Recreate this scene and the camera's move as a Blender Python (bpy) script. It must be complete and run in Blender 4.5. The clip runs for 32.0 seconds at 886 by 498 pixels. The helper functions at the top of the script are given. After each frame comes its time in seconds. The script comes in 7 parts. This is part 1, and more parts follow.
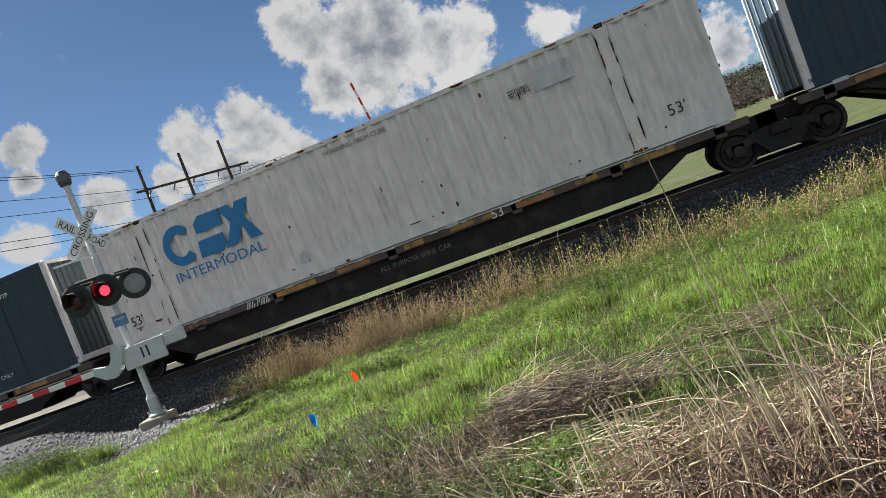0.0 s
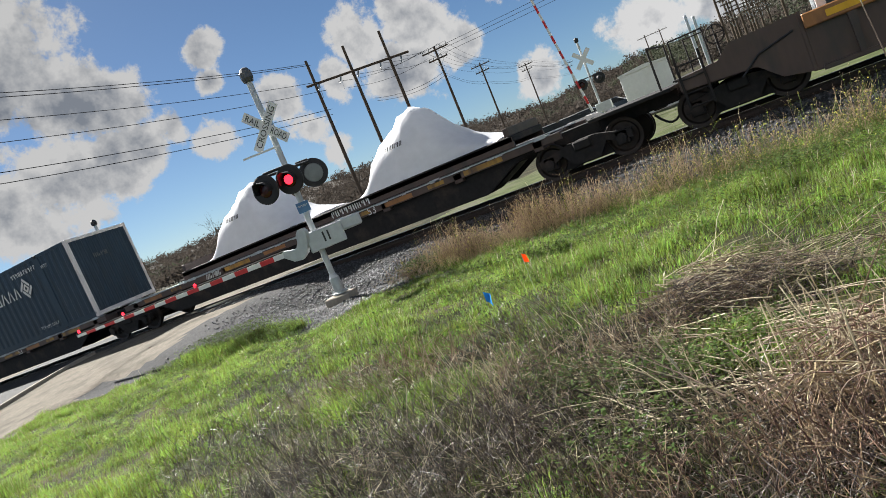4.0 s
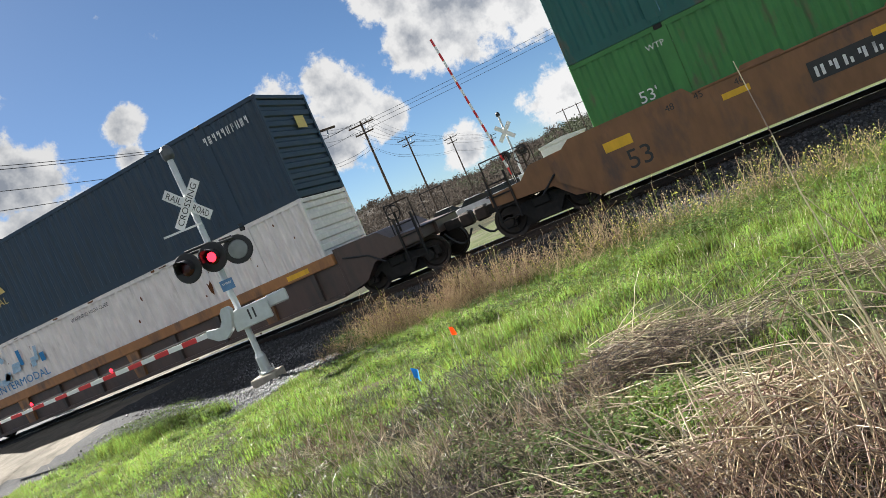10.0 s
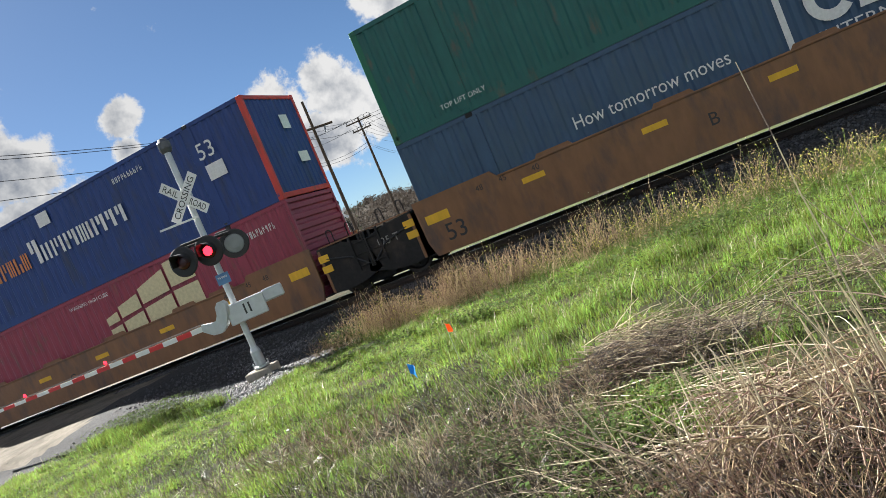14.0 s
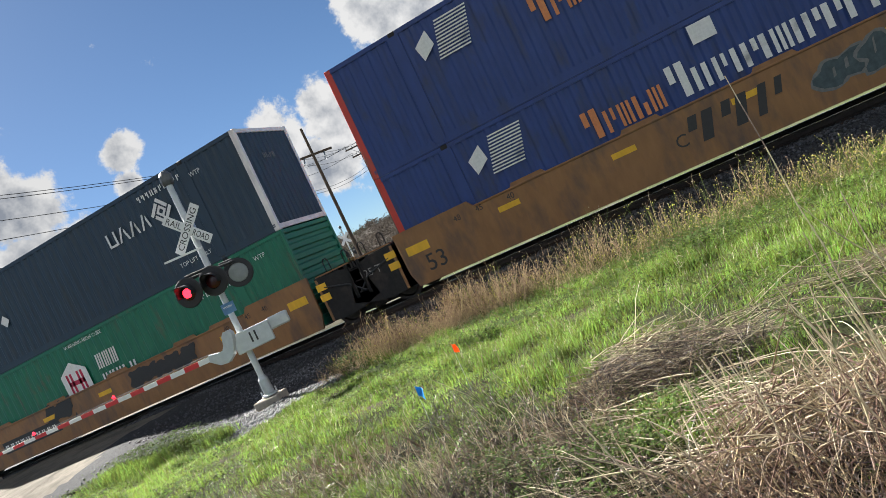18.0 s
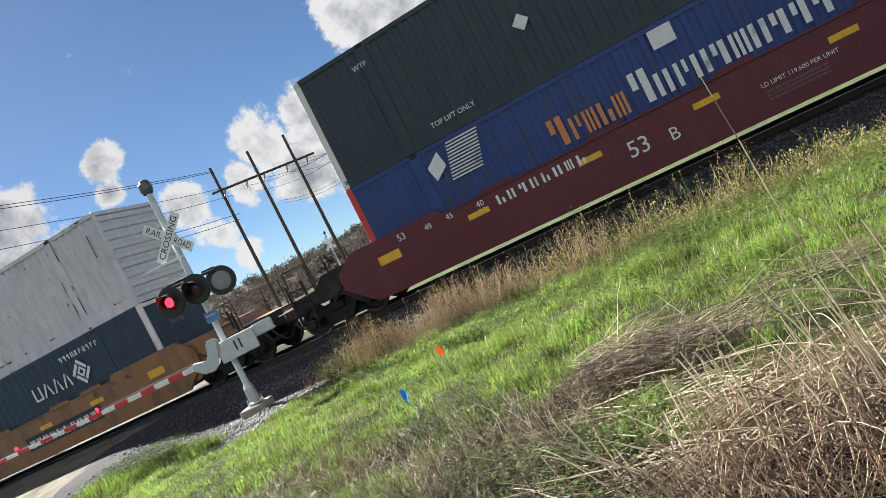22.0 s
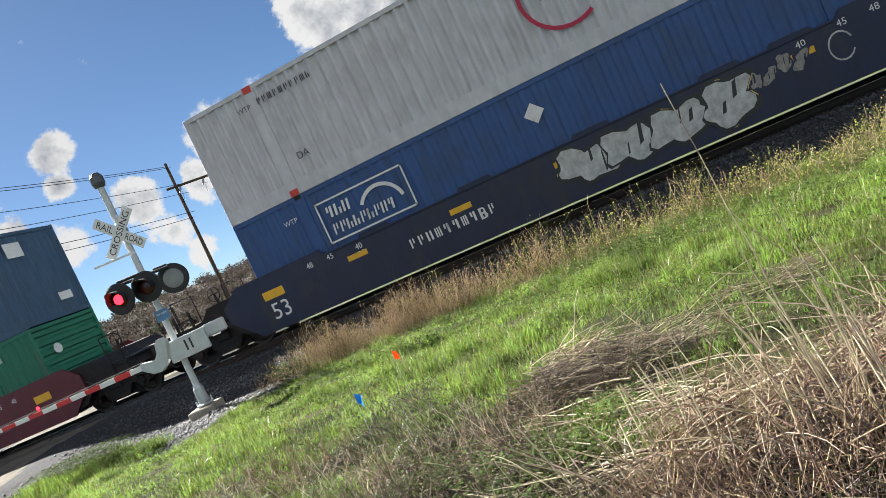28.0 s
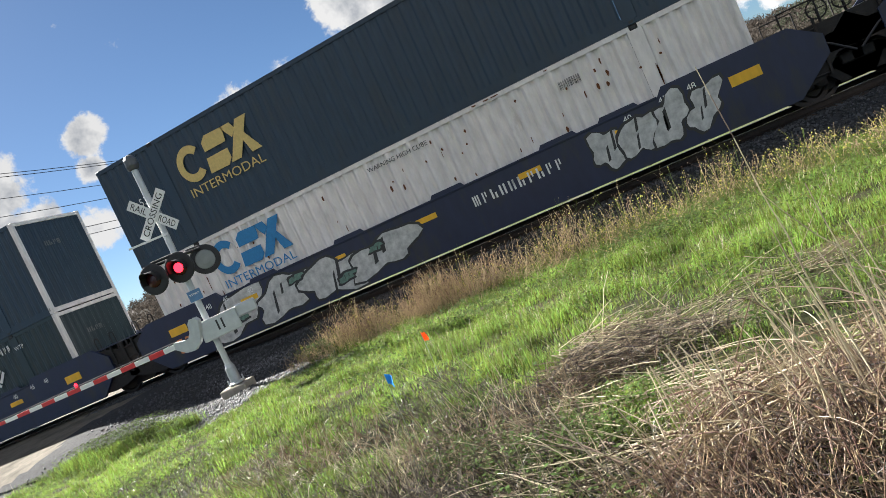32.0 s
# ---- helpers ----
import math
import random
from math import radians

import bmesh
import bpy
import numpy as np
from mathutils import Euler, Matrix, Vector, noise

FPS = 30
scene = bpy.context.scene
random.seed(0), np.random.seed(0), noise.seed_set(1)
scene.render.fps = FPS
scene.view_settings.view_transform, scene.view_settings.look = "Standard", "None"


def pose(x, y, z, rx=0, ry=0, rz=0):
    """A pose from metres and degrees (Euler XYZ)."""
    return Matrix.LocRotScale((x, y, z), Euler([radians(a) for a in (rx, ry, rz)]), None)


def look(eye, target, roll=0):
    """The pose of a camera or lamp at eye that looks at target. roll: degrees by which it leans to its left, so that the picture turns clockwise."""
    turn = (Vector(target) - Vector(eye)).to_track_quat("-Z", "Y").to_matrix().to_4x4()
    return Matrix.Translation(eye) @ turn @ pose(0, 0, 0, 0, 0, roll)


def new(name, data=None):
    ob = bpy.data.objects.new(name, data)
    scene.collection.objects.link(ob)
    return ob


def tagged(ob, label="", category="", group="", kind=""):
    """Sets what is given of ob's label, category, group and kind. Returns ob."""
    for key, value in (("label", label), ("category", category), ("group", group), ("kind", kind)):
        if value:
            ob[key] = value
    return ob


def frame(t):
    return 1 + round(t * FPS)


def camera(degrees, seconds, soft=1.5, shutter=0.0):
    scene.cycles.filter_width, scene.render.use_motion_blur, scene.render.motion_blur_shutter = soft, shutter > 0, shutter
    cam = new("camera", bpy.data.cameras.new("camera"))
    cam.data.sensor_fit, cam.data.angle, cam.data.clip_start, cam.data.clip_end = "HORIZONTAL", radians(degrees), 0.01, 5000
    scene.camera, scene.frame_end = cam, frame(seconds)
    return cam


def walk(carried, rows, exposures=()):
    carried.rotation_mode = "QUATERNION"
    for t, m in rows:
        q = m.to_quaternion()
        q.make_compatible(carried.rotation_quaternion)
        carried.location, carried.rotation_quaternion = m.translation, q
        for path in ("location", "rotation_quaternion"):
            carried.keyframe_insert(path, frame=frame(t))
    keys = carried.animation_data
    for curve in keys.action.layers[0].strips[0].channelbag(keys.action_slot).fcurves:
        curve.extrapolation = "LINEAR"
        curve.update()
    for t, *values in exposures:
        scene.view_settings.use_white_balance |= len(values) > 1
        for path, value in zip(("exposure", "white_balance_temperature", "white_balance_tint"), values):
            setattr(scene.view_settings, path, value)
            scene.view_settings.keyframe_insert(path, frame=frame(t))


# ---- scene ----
cam = camera(63.7, 32.0, soft=0.65)
PATH = [
    (0, (-0.002, 0.017, 1.377), (-0.4953, 1.9533, 1.2889), -20.77),
    (0.5, (-0.001, 0.022, 1.364), (-0.4776, 1.9613, 1.2564), -21.62),
    (1, (0.000, 0.018, 1.365), (-0.5101, 1.9465, 1.2198), -22.56),
    (1.5, (-0.025, -0.006, 1.360), (-0.6390, 1.8874, 1.1641), -23.01),
    (2, (-0.043, -0.010, 1.367), (-0.7518, 1.8445, 1.1225), -22.81),
    (2.5, (-0.061, -0.058, 1.363), (-0.9305, 1.7208, 1.0807), -22.73),
    (3, (-0.095, -0.103, 1.369), (-1.1434, 1.5688, 1.0468), -22.66),
    (3.5, (-0.087, -0.097, 1.375), (-1.1458, 1.5764, 1.0940), -22.80),
    (4, (-0.076, -0.075, 1.378), (-1.0557, 1.6554, 1.1631), -22.56),
    (4.5, (-0.065, -0.054, 1.389), (-0.9754, 1.7181, 1.2077), -22.64),
    (6.5, (-0.046, -0.055, 1.404), (-0.9517, 1.7264, 1.3109), -23.50),
    (7, (-0.028, -0.062, 1.406), (-0.9223, 1.7250, 1.3181), -24.36),
    (7.5, (-0.022, -0.049, 1.409), (-0.8993, 1.7459, 1.3253), -25.05),
    (8, (-0.021, -0.045, 1.405), (-0.8581, 1.7695, 1.3229), -24.56),
    (8.5, (-0.030, -0.042, 1.403), (-0.8166, 1.7944, 1.3100), -23.80),
    (9, (-0.034, -0.041, 1.402), (-0.8007, 1.8034, 1.3078), -23.59),
    (9.5, (-0.032, -0.038, 1.401), (-0.7949, 1.8079, 1.3021), -23.74),
    (10, (-0.026, -0.030, 1.392), (-0.7808, 1.8188, 1.2817), -23.78),
    (10.5, (-0.026, -0.035, 1.397), (-0.7711, 1.8168, 1.2720), -23.69),
    (11, (-0.031, -0.042, 1.397), (-0.7731, 1.8102, 1.2591), -23.31),
    (11.5, (-0.032, -0.036, 1.396), (-0.7710, 1.8171, 1.2523), -22.92),
    (12, (-0.035, -0.042, 1.403), (-0.7685, 1.8144, 1.2806), -22.50),
    (12.5, (-0.038, -0.056, 1.408), (-0.7759, 1.8010, 1.3142), -22.37),
    (13, (-0.038, -0.052, 1.398), (-0.7792, 1.8036, 1.3065), -22.54),
    (13.5, (-0.043, -0.045, 1.394), (-0.7857, 1.8084, 1.2864), -22.73),
    (15.5, (-0.040, -0.053, 1.399), (-0.7890, 1.7973, 1.2697), -23.61),
    (16, (-0.029, -0.061, 1.402), (-0.7587, 1.7975, 1.2825), -24.24),
    (16.5, (-0.027, -0.065, 1.400), (-0.7527, 1.7955, 1.2891), -24.49),
    (17, (-0.014, -0.062, 1.393), (-0.7384, 1.7994, 1.2913), -25.21),
    (17.5, (-0.020, -0.070, 1.399), (-0.7440, 1.7919, 1.3084), -25.54),
    (18, (-0.022, -0.074, 1.401), (-0.7561, 1.7855, 1.3350), -25.24),
    (18.5, (-0.025, -0.079, 1.402), (-0.7616, 1.7798, 1.3451), -25.32),
    (19, (-0.018, -0.062, 1.389), (-0.7444, 1.8003, 1.3254), -25.72),
    (19.5, (-0.019, -0.058, 1.392), (-0.7359, 1.8074, 1.3172), -26.26),
    (20, (-0.020, -0.046, 1.388), (-0.7413, 1.8173, 1.3048), -26.50),
    (20.5, (-0.021, -0.047, 1.385), (-0.7471, 1.8143, 1.2940), -26.40),
    (21, (-0.015, -0.052, 1.385), (-0.7290, 1.8138, 1.2973), -26.44),
    (21.5, (-0.011, -0.052, 1.389), (-0.7139, 1.8191, 1.3053), -26.47),
    (22, (-0.003, -0.042, 1.376), (-0.6994, 1.8311, 1.2998), -26.56),
    (22.5, (0.002, -0.045, 1.376), (-0.6883, 1.8311, 1.3014), -26.79),
    (23, (-0.002, -0.048, 1.386), (-0.6848, 1.8301, 1.3152), -26.71),
    (23.5, (-0.005, -0.056, 1.377), (-0.6801, 1.8260, 1.3191), -26.27),
    (24, (-0.010, -0.057, 1.382), (-0.6814, 1.8258, 1.3245), -26.00),
    (24.5, (-0.009, -0.050, 1.377), (-0.6719, 1.8357, 1.3135), -25.89),
    (25, (-0.008, -0.046, 1.375), (-0.6633, 1.8425, 1.3038), -25.87),
    (25.5, (-0.008, -0.041, 1.372), (-0.6639, 1.8460, 1.2870), -25.73),
    (27.5, (-0.018, -0.032, 1.376), (-0.6252, 1.8709, 1.2774), -24.69),
    (28, (-0.025, -0.030, 1.378), (-0.6140, 1.8781, 1.2634), -24.65),
    (28.5, (-0.016, -0.028, 1.368), (-0.6158, 1.8764, 1.2508), -25.08),
    (29, (-0.013, -0.029, 1.364), (-0.6249, 1.8716, 1.2529), -25.10),
    (29.5, (-0.007, -0.043, 1.364), (-0.6366, 1.8526, 1.2579), -25.12),
    (30, (-0.010, -0.064, 1.374), (-0.6878, 1.8153, 1.2833), -25.57),
    (30.5, (-0.028, -0.088, 1.381), (-0.7636, 1.7698, 1.2944), -25.13),
    (31, (-0.035, -0.101, 1.380), (-0.7777, 1.7529, 1.2804), -24.73),
    (31.5, (-0.029, -0.086, 1.400), (-0.7391, 1.7798, 1.2755), -25.38),
    (32, (-0.035, -0.080, 1.394), (-0.7068, 1.7998, 1.2653), -24.56),
]
walk(cam, [(t, look(eye, target, roll)) for t, eye, target, roll in PATH], [(0.0, 1.72), (1.0, 1.9), (2.2, 1.94), (3.2, 1.8), (4.0, 1.7), (7.0, 2.06), (12.0, 2.1), (32.0, 2.16)])

YC = 17.27           # centre line of the track; rail heads at z = 0
SPEED = 10.85        # train, metres per second towards -x
END = 32.0

# ---- light ----
SUN_AZ, SUN_EL = -66.0, 37.0
sun = new("sun", bpy.data.lights.new("sun", "SUN"))
sun.data.energy, sun.data.angle, sun.data.color = 5.0, radians(0.5), (1.0, 0.965, 0.91)
sun_way = Vector((math.sin(radians(SUN_AZ)) * math.cos(radians(SUN_EL)), math.cos(radians(SUN_AZ)) * math.cos(radians(SUN_EL)), math.sin(radians(SUN_EL))))
sun.matrix_basis = look(sun_way * 60, (0, 0, 0))

# clouds: azimuth, elevation, spread (degrees), weight; the last four are unseen, added as fill light
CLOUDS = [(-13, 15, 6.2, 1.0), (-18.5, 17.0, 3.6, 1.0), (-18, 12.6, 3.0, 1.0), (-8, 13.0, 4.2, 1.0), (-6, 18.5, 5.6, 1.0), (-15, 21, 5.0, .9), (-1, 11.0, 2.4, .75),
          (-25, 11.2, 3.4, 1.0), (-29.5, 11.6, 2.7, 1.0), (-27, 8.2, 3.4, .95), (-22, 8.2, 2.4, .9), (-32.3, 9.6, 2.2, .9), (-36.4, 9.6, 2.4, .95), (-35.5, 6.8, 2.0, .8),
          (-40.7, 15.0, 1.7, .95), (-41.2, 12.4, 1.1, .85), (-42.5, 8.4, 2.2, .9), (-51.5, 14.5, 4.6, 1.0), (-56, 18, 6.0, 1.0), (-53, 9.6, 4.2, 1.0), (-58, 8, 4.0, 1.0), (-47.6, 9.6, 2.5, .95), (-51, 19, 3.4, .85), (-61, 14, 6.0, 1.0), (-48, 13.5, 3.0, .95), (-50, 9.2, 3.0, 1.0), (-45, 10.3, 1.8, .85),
          # ends with four clouds out of view that brighten the train's shaded side
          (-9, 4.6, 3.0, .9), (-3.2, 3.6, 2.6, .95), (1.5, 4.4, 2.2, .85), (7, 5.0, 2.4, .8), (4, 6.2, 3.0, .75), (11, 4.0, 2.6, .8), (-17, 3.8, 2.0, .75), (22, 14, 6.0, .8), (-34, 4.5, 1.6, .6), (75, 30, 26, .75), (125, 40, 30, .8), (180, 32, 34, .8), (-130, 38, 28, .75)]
world = bpy.data.worlds.new("sky")
scene.world = world
world.use_nodes = True
wt = world.node_tree
wt.nodes.clear()


def wmath(op, a, b=None, c=None):
    n = wt.nodes.new("ShaderNodeMath")
    n.operation = op
    for i, v in enumerate((a, b, c)):
        if v is None:
            continue
        if isinstance(v, (int, float)):
            n.inputs[i].default_value = v
        else:
            wt.links.new(v, n.inputs[i])
    return n.outputs[0]


coord = wt.nodes.new("ShaderNodeTexCoord").outputs["Generated"]
total = None
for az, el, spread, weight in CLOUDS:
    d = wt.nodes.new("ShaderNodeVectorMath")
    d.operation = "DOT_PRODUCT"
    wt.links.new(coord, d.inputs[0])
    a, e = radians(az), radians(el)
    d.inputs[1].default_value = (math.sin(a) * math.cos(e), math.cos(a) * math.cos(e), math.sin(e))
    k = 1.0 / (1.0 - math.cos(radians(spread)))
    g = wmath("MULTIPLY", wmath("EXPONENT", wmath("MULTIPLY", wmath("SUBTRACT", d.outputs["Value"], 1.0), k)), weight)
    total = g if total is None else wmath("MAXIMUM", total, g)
def wnoise(vec, scale, detail, rough):
    n = wt.nodes.new("ShaderNodeTexNoise")
    wt.links.new(vec, n.inputs["Vector"])
    n.inputs["Scale"].default_value, n.inputs["Detail"].default_value, n.inputs["Roughness"].default_value = scale, detail, rough
    return n.outputs["Fac"]


# the same billows a little nearer the sun give each cloud its bright side
nearer = wt.nodes.new("ShaderNodeVectorMath")
nearer.operation = "ADD"
wt.links.new(coord, nearer.inputs[0])
nearer.inputs[1].default_value = sun_way * 0.022
billow, beyond = wnoise(coord, 13.0, 12.0, 0.66), wnoise(nearer.outputs[0], 13.0, 5.0, 0.6)
dens = wmath("ADD", wmath("MULTIPLY", total, 0.92), wmath("MULTIPLY", wmath("SUBTRACT", billow, 0.5), 1.8))
ramp = wt.nodes.new("ShaderNodeMapRange")
ramp.interpolation_type = "SMOOTHSTEP"
wt.links.new(dens, ramp.inputs["Value"])
ramp.inputs["From Min"].default_value, ramp.inputs["From Max"].default_value = 0.35, 0.56
lit = wmath("MULTIPLY_ADD", wmath("SUBTRACT", billow, beyond), 3.6, 0.98)
lit = wmath("SUBTRACT", lit, wmath("MULTIPLY", wmath("SUBTRACT", dens, 0.5), 1.35))
tone = wt.nodes.new("ShaderNodeValToRGB")
wt.links.new(lit, tone.inputs["Fac"])
tone.color_ramp.elements[0].position, tone.color_ramp.elements[0].color = 0.12, (0.36, 0.40, 0.47, 1)
tone.color_ramp.elements[1].position, tone.color_ramp.elements[1].color = 0.92, (1.0, 1.0, 1.0, 1)
sky = wt.nodes.new("ShaderNodeTexSky")
sky.sky_type, sky.sun_disc = "NISHITA", False
sky.sun_elevation, sky.sun_rotation = radians(SUN_EL), radians(SUN_AZ)
sky.air_density, sky.dust_density, sky.ozone_density = 0.7, 0.22, 4.0
bg1, bg2 = wt.nodes.new("ShaderNodeBackground"), wt.nodes.new("ShaderNodeBackground")
deep = wt.nodes.new("ShaderNodeHueSaturation")
deep.inputs["Saturation"].default_value, deep.inputs["Value"].default_value = 1.0, 0.6
wt.links.new(sky.outputs[0], deep.inputs["Color"])
blue = wt.nodes.new("ShaderNodeMix")
blue.data_type, blue.blend_type = "RGBA", "MULTIPLY"
blue.inputs["Factor"].default_value = 1.0
wt.links.new(deep.outputs[0], blue.inputs["A"])
blue.inputs["B"].default_value = (0.86, 0.965, 1.0, 1)
wt.links.new(blue.outputs["Result"], bg1.inputs["Color"])
bg1.inputs["Strength"].default_value = 0.0395
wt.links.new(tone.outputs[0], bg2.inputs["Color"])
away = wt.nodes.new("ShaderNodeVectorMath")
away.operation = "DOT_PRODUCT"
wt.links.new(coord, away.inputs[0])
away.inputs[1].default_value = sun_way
# cloud glow is set stronger opposite the sun, as if lit full in the face
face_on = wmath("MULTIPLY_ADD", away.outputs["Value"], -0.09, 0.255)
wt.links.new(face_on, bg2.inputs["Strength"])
blend = wt.nodes.new("ShaderNodeMixShader")
wt.links.new(ramp.outputs[0], blend.inputs[0])
wt.links.new(bg1.outputs[0], blend.inputs[1])
wt.links.new(bg2.outputs[0], blend.inputs[2])
out = wt.nodes.new("ShaderNodeOutputWorld")
wt.links.new(blend.outputs[0], out.inputs[0])


# ---- materials ----
def mat(name, col, rough=0.6, metal=0.0, vary=0.15, scale=6.0, bump=0.0, bscale=40.0, dirt=None, dirt_amount=0.0, dscale=1.5, stretch=(1, 1, 1), back=0.0, each=0.0):
    """A surface with grain at one scale, stains at another, and fine relief. back: light through thin leaves. each: variation from piece to piece."""
    m = bpy.data.materials.new(name)
    m.use_nodes = True
    nt = m.node_tree
    p = nt.nodes["Principled BSDF"]
    p.inputs["Roughness"].default_value, p.inputs["Metallic"].default_value = rough, metal
    if rough >= 0.85:
        p.inputs["Specular IOR Level"].default_value = 0.08
    if back and rough < 0.85:
        p.inputs["Specular IOR Level"].default_value = 0.2
    co = nt.nodes.new("ShaderNodeTexCoord").outputs["Object"]
    mp = nt.nodes.new("ShaderNodeMapping")
    mp.inputs["Scale"].default_value = stretch
    nt.links.new(co, mp.inputs[0])

    def noise_tex(s, detail=5.0):
        n = nt.nodes.new("ShaderNodeTexNoise")
        n.inputs["Scale"].default_value, n.inputs["Detail"].default_value, n.inputs["Roughness"].default_value = s, detail, 0.6
        nt.links.new(mp.outputs[0], n.inputs["Vector"])
        return n.outputs["Fac"]

    hsv = nt.nodes.new("ShaderNodeHueSaturation")
    hsv.inputs["Color"].default_value = (*col, 1)
    mr = nt.nodes.new("ShaderNodeMapRange")
    nt.links.new(noise_tex(scale), mr.inputs["Value"])
    mr.inputs["From Min"].default_value, mr.inputs["From Max"].default_value = 0.3, 0.7
    mr.inputs["To Min"].default_value, mr.inputs["To Max"].default_value = 1 - vary, 1 + vary
    value = mr.outputs[0]
    if each:
        geo = nt.nodes.new("ShaderNodeNewGeometry")
        mr2 = nt.nodes.new("ShaderNodeMapRange")
        nt.links.new(geo.outputs["Random Per Island"], mr2.inputs["Value"])
        mr2.inputs["To Min"].default_value, mr2.inputs["To Max"].default_value = 1 - each, 1 + each
        mul = nt.nodes.new("ShaderNodeMath")
        mul.operation = "MULTIPLY"
        nt.links.new(value, mul.inputs[0])
        nt.links.new(mr2.outputs[0], mul.inputs[1])
        value = mul.outputs[0]
        mr3 = nt.nodes.new("ShaderNodeMapRange")
        nt.links.new(geo.outputs["Random Per Island"], mr3.inputs["Value"])
        mr3.inputs["To Min"].default_value, mr3.inputs["To Max"].default_value = 0.5 - each * 0.08, 0.5 + each * 0.06
        nt.links.new(mr3.outputs[0], hsv.inputs["Hue"])
    nt.links.new(value, hsv.inputs["Value"])
    colour = hsv.outputs[0]
    if dirt:
        mx = nt.nodes.new("ShaderNodeMix")
        mx.data_type = "RGBA"
        dr = nt.nodes.new("ShaderNodeMapRange")
        nt.links.new(noise_tex(dscale, 8.0), dr.inputs["Value"])
        dr.inputs["From Min"].default_value, dr.inputs["From Max"].default_value = 0.62 - 0.3 * dirt_amount, 0.78 - 0.2 * dirt_amount
        nt.links.new(dr.outputs[0], mx.inputs["Factor"])
        nt.links.new(colour, mx.inputs["A"])
        mx.inputs["B"].default_value = (*dirt, 1)
        colour = mx.outputs["Result"]
    nt.links.new(colour, p.inputs["Base Color"])
    if bump:
        b = nt.nodes.new("ShaderNodeBump")
        b.inputs["Strength"].default_value, b.inputs["Distance"].default_value = bump, 0.02
        nt.links.new(noise_tex(bscale), b.inputs["Height"])
        nt.links.new(b.outputs[0], p.inputs["Normal"])
    if back:
        tr = nt.nodes.new("ShaderNodeBsdfTranslucent")
        nt.links.new(colour, tr.inputs["Color"])
        ms = nt.nodes.new("ShaderNodeMixShader")
        ms.inputs[0].default_value = back
        nt.links.new(p.outputs[0], ms.inputs[1])
        nt.links.new(tr.outputs[0], ms.inputs[2])
        nt.links.new(ms.outputs[0], nt.nodes["Material Output"].inputs[0])
    return m


def glow(name, col, strength):
    m = bpy.data.materials.new(name)
    m.use_nodes = True
    p = m.node_tree.nodes["Principled BSDF"]
    p.inputs["Base Color"].default_value = (*col, 1)
    p.inputs["Emission Color"].default_value = (*col, 1)
    p.inputs["Emission Strength"].default_value = strength
    return m


PAINT = {}


def paint(name, col, dirt=(0.12, 0.08, 0.05), amount=0.25, rough=0.45):
    """Weathered paint on steel: streaks that run down, grime."""
    if name not in PAINT:
        PAINT[name] = mat(name, col, rough, 0.0, 0.14, 5.0, 0.15, 60.0, dirt, amount, 2.2, stretch=(1, 1, 0.35))
    return PAINT[name]


NAVY = paint("navy_paint", (0.0155, 0.035, 0.058), (0.022, 0.035, 0.048), 0.4)
DARK = paint("dark_green_paint", (0.013, 0.030, 0.036), (0.024, 0.036, 0.04), 0.4)
WHITE = paint("old_white_paint", (0.73, 0.685, 0.655), (0.45, 0.4, 0.36), 0.0)
GREY = paint("light_grey_paint", (0.54, 0.54, 0.555), (0.38, 0.37, 0.35), 0.1)
EMPG = paint("emerald_paint", (0.008, 0.14, 0.075), amount=0.1)
TEAL = paint("teal_paint", (0.006, 0.10, 0.085), amount=0.1)
LIME = paint("leaf_green_paint", (0.045, 0.20, 0.045), amount=0.1)
BLUE = paint("royal_blue_paint", (0.016, 0.043, 0.175), (0.03, 0.04, 0.09), 0.3)
STEELB = paint("steel_blue_paint", (0.034, 0.078, 0.145), (0.045, 0.085, 0.13), 0.4)
APLB = paint("cobalt_paint", (0.024, 0.075, 0.22), (0.03, 0.06, 0.14), 0.4)
MAROON = paint("maroon_paint", (0.26, 0.035, 0.06), amount=0.12)
RED = paint("signal_red_paint", (0.55, 0.05, 0.03), amount=0.1)
OCHRE = paint("ochre_car_paint", (0.255, 0.122, 0.042), (0.12, 0.07, 0.045), 0.45)
UMBER = paint("umber_car_paint", (0.215, 0.1, 0.042), (0.1, 0.06, 0.045), 0.4)
RUSTC = paint("rusty_chord_paint", (0.34, 0.15, 0.05), (0.1, 0.06, 0.04), 0.4)
RUSTP = paint("brown_panel_paint", (0.085, 0.055, 0.045), (0.05, 0.04, 0.035), 0.4)
OXIDE = paint("oxblood_car_paint", (0.105, 0.012, 0.02), (0.1, 0.03, 0.03), 0.2)
INDIGO = paint("indigo_car_paint", (0.012, 0.018, 0.05), (0.03, 0.03, 0.03), 0.3)
WORNY = paint("worn_yellow_edge", (0.5, 0.27, 0.04), (0.1, 0.06, 0.04), 0.75)
YELLOW = paint("reflective_yellow", (0.75, 0.42, 0.02), amount=0.05)
BLACKS = mat("grimy_black_steel", (0.02, 0.018, 0.017), 0.75, 0.3, 0.3, 8.0, 0.3, 40.0, (0.07, 0.05, 0.04), 0.3)
WHEELM = mat("wheel_steel", (0.05, 0.04, 0.035), 0.5, 0.7, 0.2)
RAILM = mat("rusty_rail", (0.06, 0.042, 0.034), 0.7, 0.4, 0.2, 20.0)
RAILTOP = mat("bright_rail_head", (0.6, 0.58, 0.55), 0.22, 1.0, 0.1)
TIE = mat("creosoted_wood", (0.06, 0.045, 0.035), 0.9, 0, 0.3, 12.0, 0.5, 30.0)
